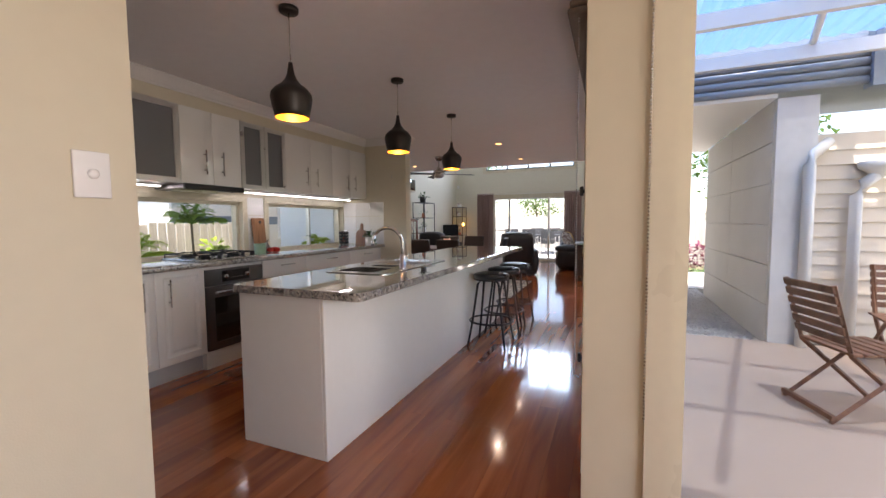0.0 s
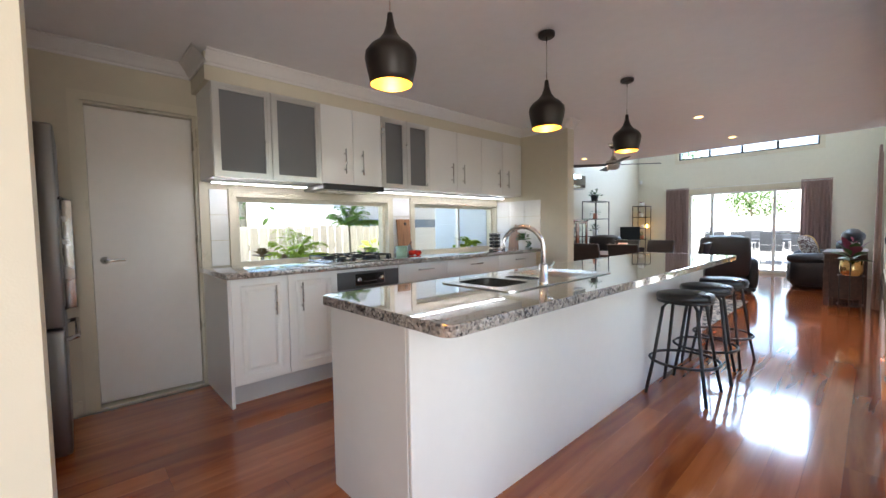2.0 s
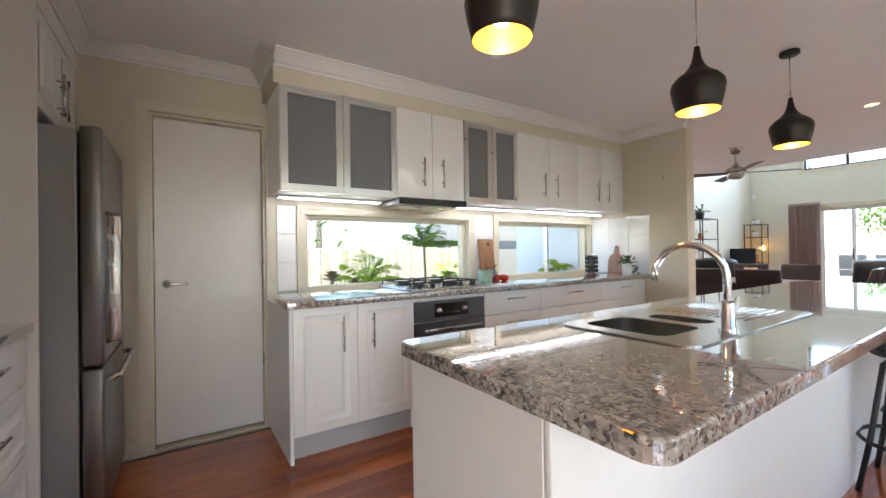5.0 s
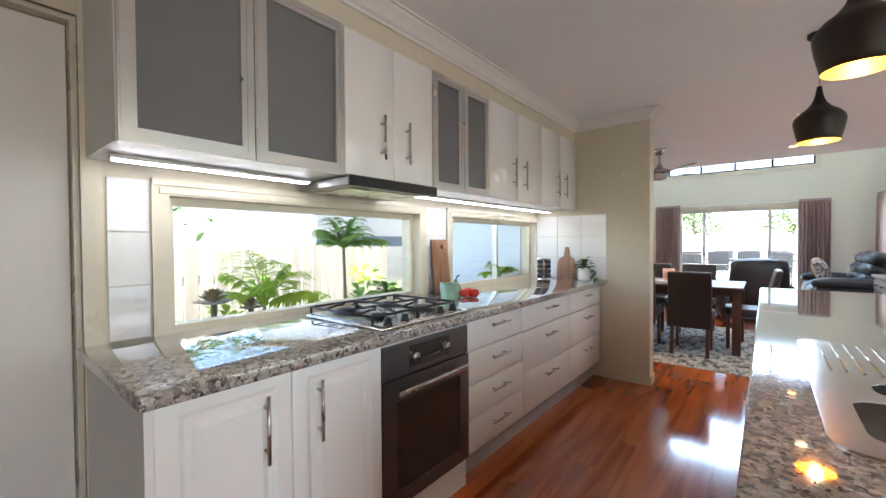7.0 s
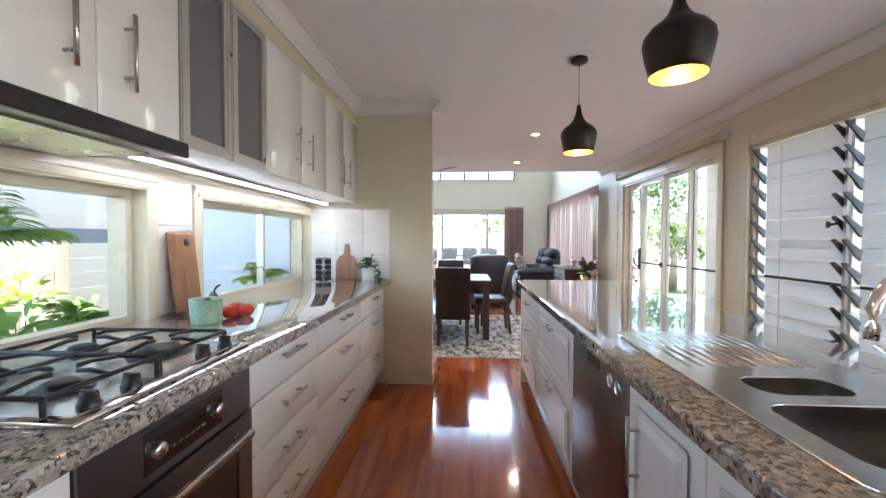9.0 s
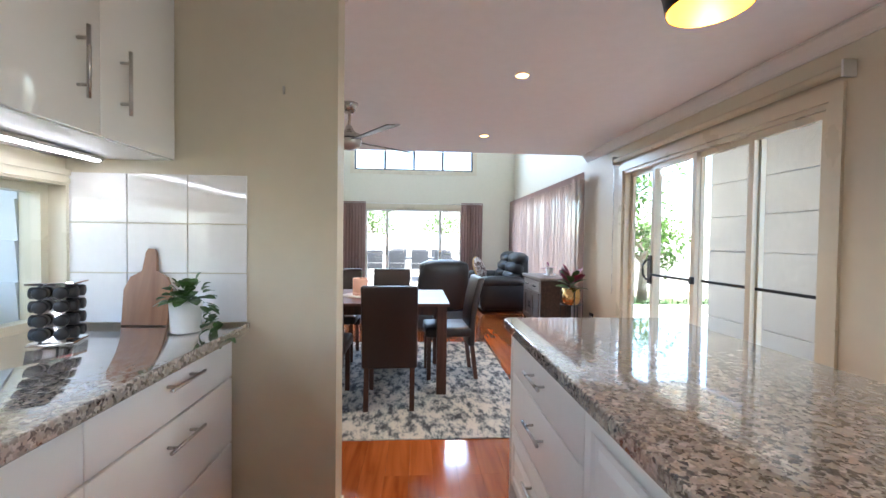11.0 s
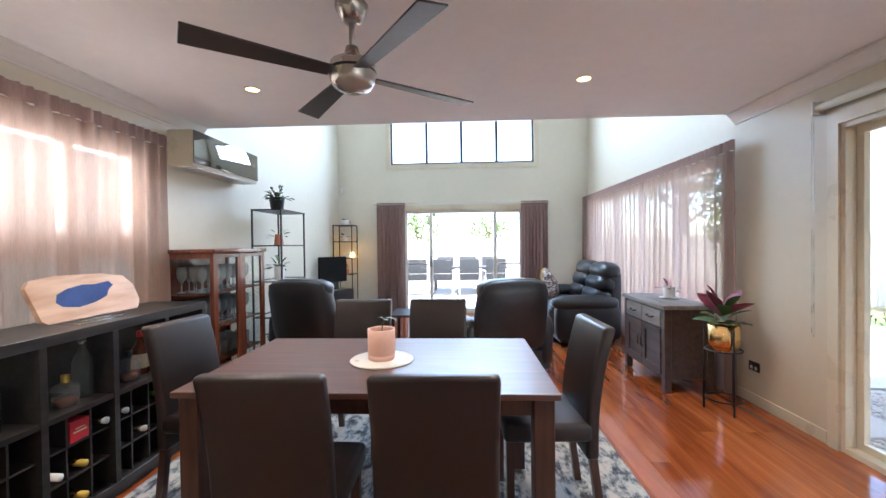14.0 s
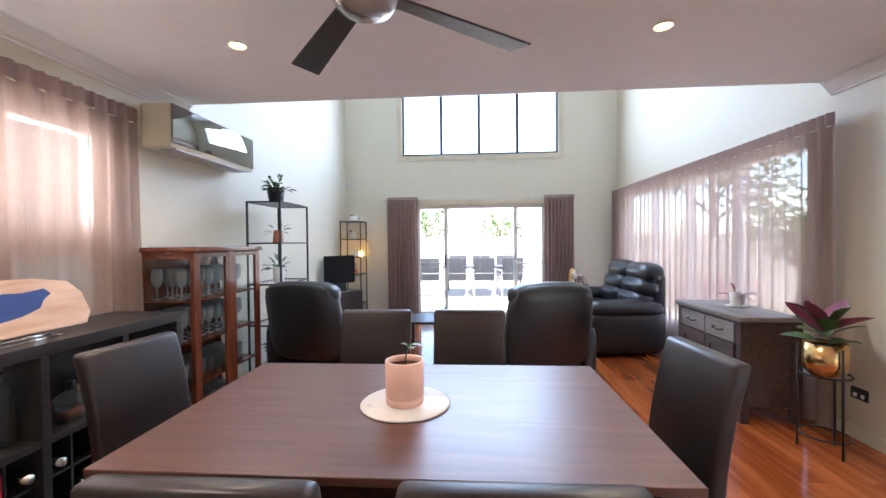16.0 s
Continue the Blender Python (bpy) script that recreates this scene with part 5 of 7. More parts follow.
curtain("long mauve sheer curtain drawn across the living window", "x", -0.10, 9.0, 13.18, 0.02, 2.17, 30, 0.034, 1, M_CURT, -1)
curtain("mauve sheer curtain drawn across the dining window", "x", XD + 0.085, 6.35, 8.62, 0.02, 2.20, 17, 0.034, 2, M_CURT)
curtain("mauve curtain gathered at the side of the glass door", "y", YB - 0.12, -3.98, -3.44, 0.02, 2.12, 8, 0.03, 3, M_CURTD, -1)
curtain("mauve curtain gathered at the side of the glass door", "y", YB - 0.12, -1.26, -0.76, 0.02, 2.12, 8, 0.03, 5, M_CURTD, -1)
bm = B(); tube(bm, [(-4.02, YB - 0.12, 2.09), (-0.72, YB - 0.12, 2.09)], 0.008)
solid("curtain_rod", bm, M_WHITEP, "slim white curtain rod over the glass door", "curtain rod")


# ---- dining ----
bm = B(); box(bm, -4.16, -1.40, 6.42, 8.82, 0.0, 0.009, 0.003); solid("rug", bm, M_RUG, "worn abstract grey and cream rug under the dining table", "rug")
tb = thing("dining_table", "dark walnut rectangular dining table with square legs", "table")
bm = B(); box(bm, -3.52, -1.985, 7.11, 8.02, 0.728, 0.752, 0.002); part("tabletop", bm, M_TABLE, tb)
for x in (-3.50, -2.085):
    for y in (7.13, 7.92):
        bm = B(); box(bm, x, x + 0.08, y, y + 0.08, 0.009, 0.728, 0.003); part("leg", bm, M_LEG, tb)
for a0, a1, y in ((-3.42, -2.085, 7.15), (-3.42, -2.085, 7.96)):
    bm = B(); box(bm, a0, a1, y, y + 0.022, 0.655, 0.7275); part("apron", bm, M_LEG, tb)
for x in (-3.48, -2.047):
    bm = B(); box(bm, x, x + 0.022, 7.21, 7.92, 0.655, 0.7275); part("apron", bm, M_LEG, tb)
ch = thing("dining_chair", "high-backed dark leather dining chair with wooden legs", "chair", "dining chairs", pose(-2.985, 7.06, 0.009))


def back_slab(bm, w, h0, h1, th, lean, r):
    t = B(); box(t, -w / 2, w / 2, -th / 2, th / 2, h0, h1, r, 3)
    for v in t.verts:
        s = (v.co.z - h0) / (h1 - h0)
        v.co.y -= lean * s ** 1.4
        v.co.x *= 1 + 0.02 * s
    merge(bm, t, True)


bm = B(); box(bm, -0.21, 0.21, -0.19, 0.23, 0.385, 0.475, 0.025, 3); part("seat", bm, M_CHAIRL, ch)
bm = B()
t = B(); box(t, -0.205, 0.205, -0.215, -0.155, 0.30, 0.92, 0.018, 3)
bmesh.ops.subdivide_edges(t, edges=[e for e in t.edges if abs(e.verts[0].co.z - e.verts[1].co.z) > 0.3], cuts=6)
for v in t.verts:
    s = max(0, (v.co.z - 0.42) / 0.5)
    v.co.y -= 0.075 * s * s + 0.012 * s
merge(bm, t, True); part("backrest", bm, M_CHAIRL, ch)
bm = B(); tube(bm, [(-0.2, -0.285, 0.90), (-0.19, -0.292, 0.911), (0.19, -0.292, 0.911), (0.2, -0.285, 0.90)], 0.004, 6); part("top_piping", bm, M_CHAIRL, ch)
for x in (-0.185, 0.15):
    for y, ly in ((-0.20, -0.05), (0.18, 0.0)):
        bm = B(); vs = box(bm, x, x + 0.036, y, y + 0.036, 0, 0.39)
        for v in vs:
            if v.co.z < 0.1:
                v.co.y += ly
        part("leg", bm, M_LEG, ch)
copy_thing(ch, pose(-2.45, 7.07, 0.009, 0, 0, 1))
copy_thing(ch, pose(-3.08, 8.22, 0.009, 0, 0, 180)); copy_thing(ch, pose(-2.54, 8.23, 0.009, 0, 0, 179))
copy_thing(ch, pose(-1.95, 7.66, 0.009, 0, 0, 93)); copy_thing(ch, pose(-3.66, 7.68, 0.009, 0, 0, -97))
pm = thing("placemat", "round white woven placemat on the table", "placemat", "", pose(-2.76, 7.56, 0.7525))
bm = B(); lathe(bm, [(0, 0), (0.155, 0), (0.158, 0.004), (0.154, 0.008), (0, 0.009)], seg=40); part("mat", bm, M_CERW, pm)
def seedling(b, z):
    tube(b, [(0, 0, z), (0.006, 0, z + 0.05), (0.02, 0.0, z + 0.085)], 0.0025, 5)
    leaf(b, (0.02, 0, z + 0.085), (1, 0.2, 0.1), 0.06, 0.035, 0.4); leaf(b, (0.012, 0, z + 0.075), (0.6, -0.8, 0.5), 0.05, 0.025, 0.4); leaf(b, (0.012, 0, z + 0.08), (-0.7, 0.3, 0.6), 0.045, 0.018, 0.6)
pp = pot_plant("pink_pot_plant", "seedling in a ribbed pink ceramic pot with saucer", (-2.76, 7.55, 0.762), [(0, 0), (0.062, 0), (0.066, 0.004), (0.067, 0.022), (0.064, 0.024), (0.064, 0.027), (0.067, 0.03), (0.068, 0.15), (0.06, 0.15), (0.059, 0.13)], M_PINK, seedling, M_LEAF)

fan = thing("ceiling_fan", "brushed steel ceiling fan with four dark blades", "fan", "", pose(-2.84, 7.38, 0))
bm = B(); lathe(bm, [(0, 2.408), (0.075, 2.408), (0.072, 2.39), (0.04, 2.33), (0.02, 2.325), (0, 2.325)], seg=24); part("canopy", bm, M_NICKEL, fan)
bm = B(); tube(bm, [(0, 0, 2.33), (0, 0, 2.2)], 0.013, 12); part("downrod", bm, M_NICKEL, fan)
bm = B(); lathe(bm, [(0, 2.225), (0.028, 2.22), (0.035, 2.19), (0.06, 2.165), (0.095, 2.15), (0.105, 2.135), (0.105, 2.09), (0.1, 2.08), (0.1, 2.07), (0.085, 2.04), (0.05, 2.022), (0, 2.018)], seg=32); part("motor", bm, M_NICKEL, fan)
bm = B(); lathe(bm, [(0.107, 2.112), (0.108, 2.106), (0.107, 2.10)], seg=32); part("band", bm, M_BLKMET, fan)
for k, a in enumerate((-52, 38, 128, 218)):
    bm = B()
    t = B(); box(t, 0.10, 0.66, -0.062, 0.062, -0.004, 0.004, 0.003)
    for v in t.verts:
        if v.co.x < 0.3:
            v.co.y *= 0.62
    merge(bm, t, False, pose(0, 0, 2.095, 0, 0, a) @ pose(0, 0, 0, 11, 0, 0)); part("blade", bm, M_BLADE, fan)

# wine cabinet
wc = thing("wine_cabinet", "low black-brown bar cabinet with open bottle bays", "cabinet")
X0, X1, Y0, Y1, ZW = -4.60, -4.20, 6.51, 8.36, 0.94
bm = B(); box(bm, X0, X1, Y0, Y1, ZW - 0.05, ZW, 0.002); part("top", bm, M_WINE, wc)
bm = B(); box(bm, X0, X1, Y0, Y1, 0.01, 0.08, 0.002); part("plinth", bm, M_WINE, wc)
bm = B(); box(bm, X0, X0 + 0.01, Y0, Y1, 0.08, 0.535); part("back", bm, M_WINE, wc)
BAY = [Y0 + 0.37 * k for k in range(6)]
for y in BAY:
    yy = min(max(y - 0.016, Y0), Y1 - 0.032)
    bm = B(); box(bm, X0 + 0.01, X1, yy, yy + 0.032, 0.08, ZW - 0.05); part("upright", bm, M_WINE, wc)
bm = B(); box(bm, X0 + 0.01, X1 - 0.004, Y0 + 0.033, Y1 - 0.033, 0.535, 0.56); part("shelf", bm, M_WINE, wc)
for k in range(5):
    for q in range(1, 3):
        y = BAY[k] + (BAY[k + 1] - BAY[k]) * q / 3
        bm = B(); box(bm, X0 + 0.02, X1 - 0.03, y - 0.005, y + 0.005, 0.08, 0.535); part("divider", bm, M_WINE, wc)
    for z in (0.23, 0.385):
        bm = B(); box(bm, X0 + 0.02, X1 - 0.03, BAY[k] + 0.017, BAY[k + 1] - 0.017, z - 0.005, z + 0.005); part("divider", bm, M_WINE, wc)


def bottle(at, r, h, glass, label, liquid=None, lab=None, cap=None, neck=0.32, lie=False):
    m = pose(*at) if not lie else pose(*at) @ pose(0, 0, 0, 0, 90, 0)
    b = thing("bottle", label, "bottle", "", m)
    hb = h * (1 - neck)
    bm = B(); lathe(bm, [(0, 0), (r * 0.92, 0), (r, 0.006), (r, hb * 0.85), (r * 0.75, hb), (0.016, hb + h * neck * 0.28), (0.0135, h - 0.02), (0.0155, h - 0.018), (0.0155, h)], seg=18); part("glass", bm, glass, b)
    if liquid:
        bm = B(); lathe(bm, [(0, 0.006), (r * 0.9, 0.007), (r * 0.92, hb * 0.45), (0, hb * 0.45)], seg=16); part("liquid", bm, liquid, b)
    if lab:
        bm = B(); lathe(bm, [(r + 0.0008, hb * 0.22), (r + 0.0008, hb * 0.7)], seg=18); part("label", bm, lab, b)
    bm = B(); lathe(bm, [(0.017, h - (0.07 if lie else 0.035)), (0.017, h), (0, h + 0.002)], seg=14); part("cap", bm, cap or M_BLACK, b)


zs = 0.5605
bottle((-4.30, 6.98, zs), 0.045, 0.27, M_TINTG, "clear spirit bottle with a white and blue label", None, M_CERW, M_BLACK)
bottle((-4.30, 6.78, zs), 0.042, 0.30, M_AMBER, "amber spirit bottle with a cream label", None, M_LABEL)
bottle((-4.32, 7.12, zs), 0.05, 0.29, M_TINTG, "clear liqueur bottle with bright green contents", M_GREENB, None, M_BLACK)
bottle((-4.33, 7.33, zs), 0.04, 0.26, M_AMBER, "amber bottle with a cream label", None, M_LABEL, M_GOLDF)
bottle((-4.30, 7.44, zs), 0.055, 0.15, M_TINTG, "round clear decanter of dark red liqueur", M_AMBER, None, M_GOLDF)
bottle((-4.33, 7.56, zs), 0.045, 0.31, M_TINTG, "tall clear vodka bottle with a steel cap", None, None, M_NICKEL)
bottle((-4.36, 7.70, zs), 0.036, 0.28, M_GRNGL, "dark bottle with a cream label", None, M_LABEL)
bottle((-4.29, 7.80, zs), 0.055, 0.17, M_TINTG, "square decanter half full of whisky", M_AMBER, None, M_BLACK)
bottle((-4.33, 7.93, zs), 0.045, 0.26, M_AMBER, "whisky bottle with a red wax neck and cream label", None, M_LABEL, M_REDB)
for y, z, cap in [(BAY[0] + 0.37 * b_ + 0.0617 + 0.1233 * q_, z_, c_) for b_, q_, z_, c_ in ((1, 0, 0.245, M_REDB), (1, 1, 0.09, M_GREENB), (2, 0, 0.245, M_CERW), (2, 1, 0.245, M_GOLDF), (2, 1, 0.09, M_GOLDF), (2, 2, 0.40, M_NICKEL), (3, 0, 0.40, M_NICKEL), (3, 1, 0.245, M_NICKEL), (3, 2, 0.40, M_GREENB), (4, 0, 0.40, M_CERW), (4, 1, 0.245, M_REDB), (0, 1, 0.245, M_NICKEL))]:
    bottle((-4.50, y, z + 0.037), 0.036, 0.30, M_GRNGL, "wine bottle lying in the rack, neck out", None, None, cap, 0.32, True)
bx = thing("gift_box", "small red card box on the wine rack", "box")
bm = B(); box(bm, -4.33, -4.225, 7.385, 7.485, 0.396, 0.495, 0.002); part("carton", bm, M_REDB, bx)
bm = B(); box(bm, -4.225, -4.2245, 7.40, 7.47, 0.438, 0.446); box(bm, -4.225, -4.2245, 7.41, 7.46, 0.455, 0.459); part("print", bm, M_LABEL, bx)
sb = thing("serving_board", "live-edge timber serving board with a blue resin inlay", "serving board", "", pose(-4.38, 7.68, ZW) @ Matrix.Diagonal((1, 0.84, 1, 1)))
bm = B()
ol = [(-0.36, 0.02), (-0.33, 0.0), (0.30, 0.0), (0.34, 0.05), (0.33, 0.15), (0.27, 0.21), (0.1, 0.235), (-0.2, 0.24), (-0.35, 0.225), (-0.385, 0.19)]
fr = [bm.verts.new((0.012, y, z)) for y, z in ol]; bk = [bm.verts.new((-0.012, y, z)) for y, z in ol]
bm.faces.new(fr); bm.faces.new(bk[::-1])
for k in range(len(ol)):
    bm.faces.new((fr[k], bk[k], bk[(k + 1) % len(ol)], fr[(k + 1) % len(ol)]))
bmesh.ops.transform(bm, matrix=pose(0.03, 0, 0.02, 0, -20, 0), verts=bm.verts[:])
part("slab", bm, M_CAMPH, sb)
bm = B()
ol = [(-0.25, 0.10), (-0.22, 0.075), (-0.12, 0.06), (0.0, 0.075), (0.09, 0.10), (0.12, 0.135), (0.165, 0.16), (0.14, 0.185), (0.03, 0.175), (-0.05, 0.18), (-0.16, 0.165), (-0.23, 0.14)]
bm.faces.new([bm.verts.new((0.0135, y, z)) for y, z in ol])
bmesh.ops.transform(bm, matrix=pose(0.03, 0, 0.02, 0, -20, 0), verts=bm.verts[:])
part("resin_inlay", bm, M_BLUE, sb, "deep blue resin inlay")
bm = B(); tube(bm, [(0.10, -0.2, 0.004), (0.02, -0.2, 0.004), (-0.06, -0.2, 0.004), (-0.1, -0.2, 0.12)], 0.003, 6); tube(bm, [(0.10, 0.1, 0.004), (-0.06, 0.1, 0.004), (-0.1, 0.1, 0.12)], 0.003, 6); tube(bm, [(0.1, -0.2, 0.004), (0.1, 0.1, 0.004)], 0.003, 6); tube(bm, [(0.1, -0.2, 0.02), (0.1, 0.1, 0.02)], 0.003, 6); part("easel", bm, M_CHROME, sb)

# glass display cabinet
gc = thing("display_cabinet", "mahogany display cabinet with glass doors full of glassware", "cabinet")
X0, X1, Y0, Y1, ZG = -4.70, -4.30, 8.62, 9.42, 1.31
for z0, z1 in ((0.0, 0.08), (ZG - 0.035, ZG)):
    bm = B(); box(bm, X0, X1 + 0.02, Y0 - 0.01, Y1 + 0.01, z0, z1, 0.006, 2); part("plinth" if z0 == 0 else "top", bm, M_MAHOG, gc)
bm = B(); box(bm, X0, X0 + 0.012, Y0, Y1, 0.08, ZG - 0.035); part("back", bm, M_MAHOG, gc)
for y in (Y0, Y1 - 0.03, (Y0 + Y1) / 2 - 0.03):
    bm = B(); box(bm, X1 - 0.03, X1, y, y + (0.06 if 8.7 < y < 9.3 else 0.03), 0.08, ZG - 0.035); part("stile", bm, M_MAHOG, gc)
for y in (Y0 + 0.001, Y1 - 0.006):
    bm = B(); box(bm, X0 + 0.045, X1 - 0.03, y, y + 0.005, 0.08, ZG - 0.075); part("side_pane", bm, M_GLASS, gc)
    bm = B(); box(bm, X0 + 0.012, X0 + 0.045, y - 0.002, y + 0.018, 0.08, ZG - 0.035); part("side_stile", bm, M_MAHOG, gc)
    bm = B(); box(bm, X0 + 0.045, X1 - 0.03, y - 0.002, y + 0.018, ZG - 0.075, ZG - 0.035); part("side_rail", bm, M_MAHOG, gc)
for y0, y1 in ((Y0 + 0.03, (Y0 + Y1) / 2 - 0.03), ((Y0 + Y1) / 2 + 0.03, Y1 - 0.03)):
    bm = B(); rect_frame(bm, "x", X1 - 0.022, X1 - 0.002, y0, y1, 0.085, ZG - 0.04, 0.03); dd = part("door", bm, M_MAHOG, gc)
    bm = B(); box(bm, X1 - 0.014, X1 - 0.01, y0 + 0.03, y1 - 0.03, 0.115, ZG - 0.07); part("door_glass", bm, M_GLASS, dd)
SH = (0.10, 0.40, 0.68, 0.96)
for z in SH:
    bm = B(); box(bm, X0 + 0.014, X1 - 0.035, Y0 + 0.012, Y1 - 0.012, z - 0.012, z); part("shelf", bm, M_MAHOG, gc)
gbm = B(); lathe(gbm, [(0, 0.001), (0.03, 0.001), (0.03, 0.004), (0.005, 0.008), (0.004, 0.075), (0.02, 0.09), (0.034, 0.12), (0.036, 0.16), (0.03, 0.205), (0.0285, 0.205), (0.034, 0.16), (0.032, 0.12), (0, 0.095)], seg=14)
GOB = data_of("goblet", gbm, M_GOBL)
gbm = B(); lathe(gbm, [(0, 0.002), (0.028, 0.002), (0.034, 0.12), (0.0325, 0.12), (0.026, 0.01), (0, 0.01)], seg=14)
TUM = data_of("tumbler", gbm, M_GOBL)
for si, z in enumerate(SH):
    for r_ in range(3):
        for k in range(8):
            g = new("drinking_glass", GOB if si > 1 else TUM)
            g.matrix_basis = pose(-4.62 + r_ * 0.085, Y0 + 0.08 + k * 0.09 + (0.03 if r_ % 2 else 0), z)
            tagged(g, "clear stemmed glass on the cabinet shelf" if si > 1 else "clear tumbler on the cabinet shelf", "glass", "cabinet glassware")

# split air conditioner
ac = thing("air_conditioner", "wall air conditioner with a mirrored front panel", "air conditioner")
bm = B(); box(bm, XD + 0.001, -4.535, 8.74, 9.76, 1.99, 2.29, 0.012, 3); part("body", bm, M_TRIM, ac)
bm = B(); box(bm, -4.533, -4.522, 8.745, 9.755, 2.02, 2.285, 0.004, 2); part("front_panel", bm, M_AC, ac, "glossy mirrored front panel")
bm = B(); box(bm, -4.66, -4.54, 8.80, 9.70, 1.981, 1.9895); part("vent", bm, M_KICK, ac)


# ---- living room ----
def etagere(label, x0, x1, y0, y1, zt, levels):
    r = thing("shelf_rack", label, "shelf", "plant racks")
    for x in (x0, x1):
        for y in (y0, y1):
            bm = B(); box(bm, x - 0.008, x + 0.008, y - 0.008, y + 0.008, 0, zt); part("post", bm, M_BLKMET, r)
    for z in levels:
        bm = B(); grid_slab(bm, "z", z - 0.014, z, x0 - 0.009, x1 + 0.009, y0 - 0.009, y1 + 0.009, [(x0 + 0.006, x1 - 0.006, y0 + 0.006, y1 - 0.006)]); part("shelf_frame", bm, M_BLKMET, r)
        bm = B(); box(bm, x0 + 0.006, x1 - 0.006, y0 + 0.006, y1 - 0.006, z - 0.008, z - 0.001); part("shelf_board", bm, M_WINE if z > 1.5 or z < 0.3 else M_GLASS, r)


etagere("tall black metal shelf rack holding potted plants", -4.62, -4.30, 9.80, 10.42, 1.73, (0.12, 0.56, 0.95, 1.34, 1.73))
etagere("black metal corner shelf rack with small pots", -4.70, -4.36, 12.75, 13.12, 1.70, (0.3, 0.8, 1.1, 1.4, 1.70))
R2 = random.Random(9)
def simple(size, n, spread, w=0.5):
    return lambda b, z: bush(b, (0, 0, z), n, spread, size, R2, 0.5, w)


for at, r0, r1, hh, m, lf, lm in (
    ((-4.42, 9.97, 1.731), 0.065, 0.085, 0.14, M_BLACK, simple(0.07, 60, 0.13), M_LEAF),
    ((-4.42, 10.0, 1.341), 0.05, 0.04, 0.12, M_TERR, simple(0.12, 7, 0.06, 0.25), M_LEAF),
    ((-4.42, 10.0, 0.951), 0.05, 0.055, 0.15, M_CERW, simple(0.1, 16, 0.09), M_LEAF),
    ((-4.42, 10.0, 0.561), 0.06, 0.07, 0.13, M_TERR, simple(0.06, 12, 0.07), M_LEAF),
    ((-4.40, 9.98, 0.121), 0.085, 0.1, 0.2, M_BLACK, simple(0.12, 40, 0.15), M_LEAF),
    ((-4.53, 12.93, 1.701), 0.07, 0.075, 0.09, M_CERW, simple(0.07, 10, 0.05), M_LEAFP),
    ((-4.53, 12.9, 1.401), 0.05, 0.055, 0.11, M_CERW, simple(0.09, 8, 0.05), M_LEAFP),
    ((-4.50, 12.93, 1.101), 0.05, 0.055, 0.09, M_CERW, simple(0.05, 8, 0.04), M_LEAF),
    ((-4.52, 12.92, 0.801), 0.05, 0.055, 0.09, M_TERR, simple(0.08, 14, 0.08), M_LEAF)):
    pot_plant("pot_plant", {M_BLACK: "leafy plant in a black pot", M_TERR: "small plant in a terracotta pot", M_CERW: "small plant in a white pot"}[m] + " on the rack", at, cup(r0, r1, hh), m, lf, lm, "rack plants")
lp = thing("salt_lamp", "small glowing amber lamp on the corner rack", "lamp", "", pose(-4.42, 13.0, 1.101))
bm = B(); lathe(bm, [(0, 0), (0.03, 0), (0.036, 0.03), (0.028, 0.07), (0.012, 0.095), (0, 0.1)], seg=9, smooth=False); part("crystal", bm, mat("amber_lamp_glow", (0.9, 0.45, 0.1), 0.5, emit=(1.0, 0.5, 0.08), power=4), lp)
tv = thing("television", "black flat television angled toward the room", "television", "", pose(-4.50, 12.1, 0, 0, 0, -35))
bm = B(); box(bm, -0.03, 0.02, -0.27, 0.27, 0.72, 1.14, 0.006); part("screen", bm, M_PLAST, tv)
bm = B(); box(bm, -0.16, 0.16, -0.3, 0.3, 0.0, 0.6, 0.004); part("stand_unit", bm, M_WINE, tv); bm = B(); box(bm, -0.02, 0.02, -0.1, 0.1, 0.6, 0.725); part("neck", bm, M_BLACK, tv)
sn = thing("motion_sensor", "small white alarm sensor high on the wall", "sensor")
bm = B(); box(bm, -4.70, -4.64, YB - 0.05, YB - 0.001, 2.33, 2.43, 0.01, 3); part("case", bm, M_SWITCH, sn)


def puff(bm, x0, x1, y0, y1, z0, z1, r, bulge=0.02):
    t = B(); box(t, x0, x1, y0, y1, z0, z1)
    bmesh.ops.subdivide_edges(t, edges=t.edges[:], cuts=5, use_grid_fill=True)
    c = Vector(((x0 + x1) / 2, (y0 + y1) / 2, (z0 + z1) / 2)); hs = Vector((abs(x1 - x0) / 2, abs(y1 - y0) / 2, abs(z1 - z0) / 2))
    for v in t.verts:
        p = v.co - c
        q = Vector([max(-hs[i] + r, min(hs[i] - r, p[i])) for i in range(3)])
        d = p - q
        v.co = c + q + (d.normalized() * r if d.length > 1e-6 else d)
        u = [1 - min(1, abs(p[i]) / hs[i]) ** 2 for i in range(3)]
        for i in range(3):
            if abs(abs(p[i]) - hs[i]) < 1e-5:
                j, k = (i + 1) % 3, (i + 2) % 3
                v.co[i] += math.copysign(bulge * u[j] * u[k], p[i])
    merge(bm, t, True)


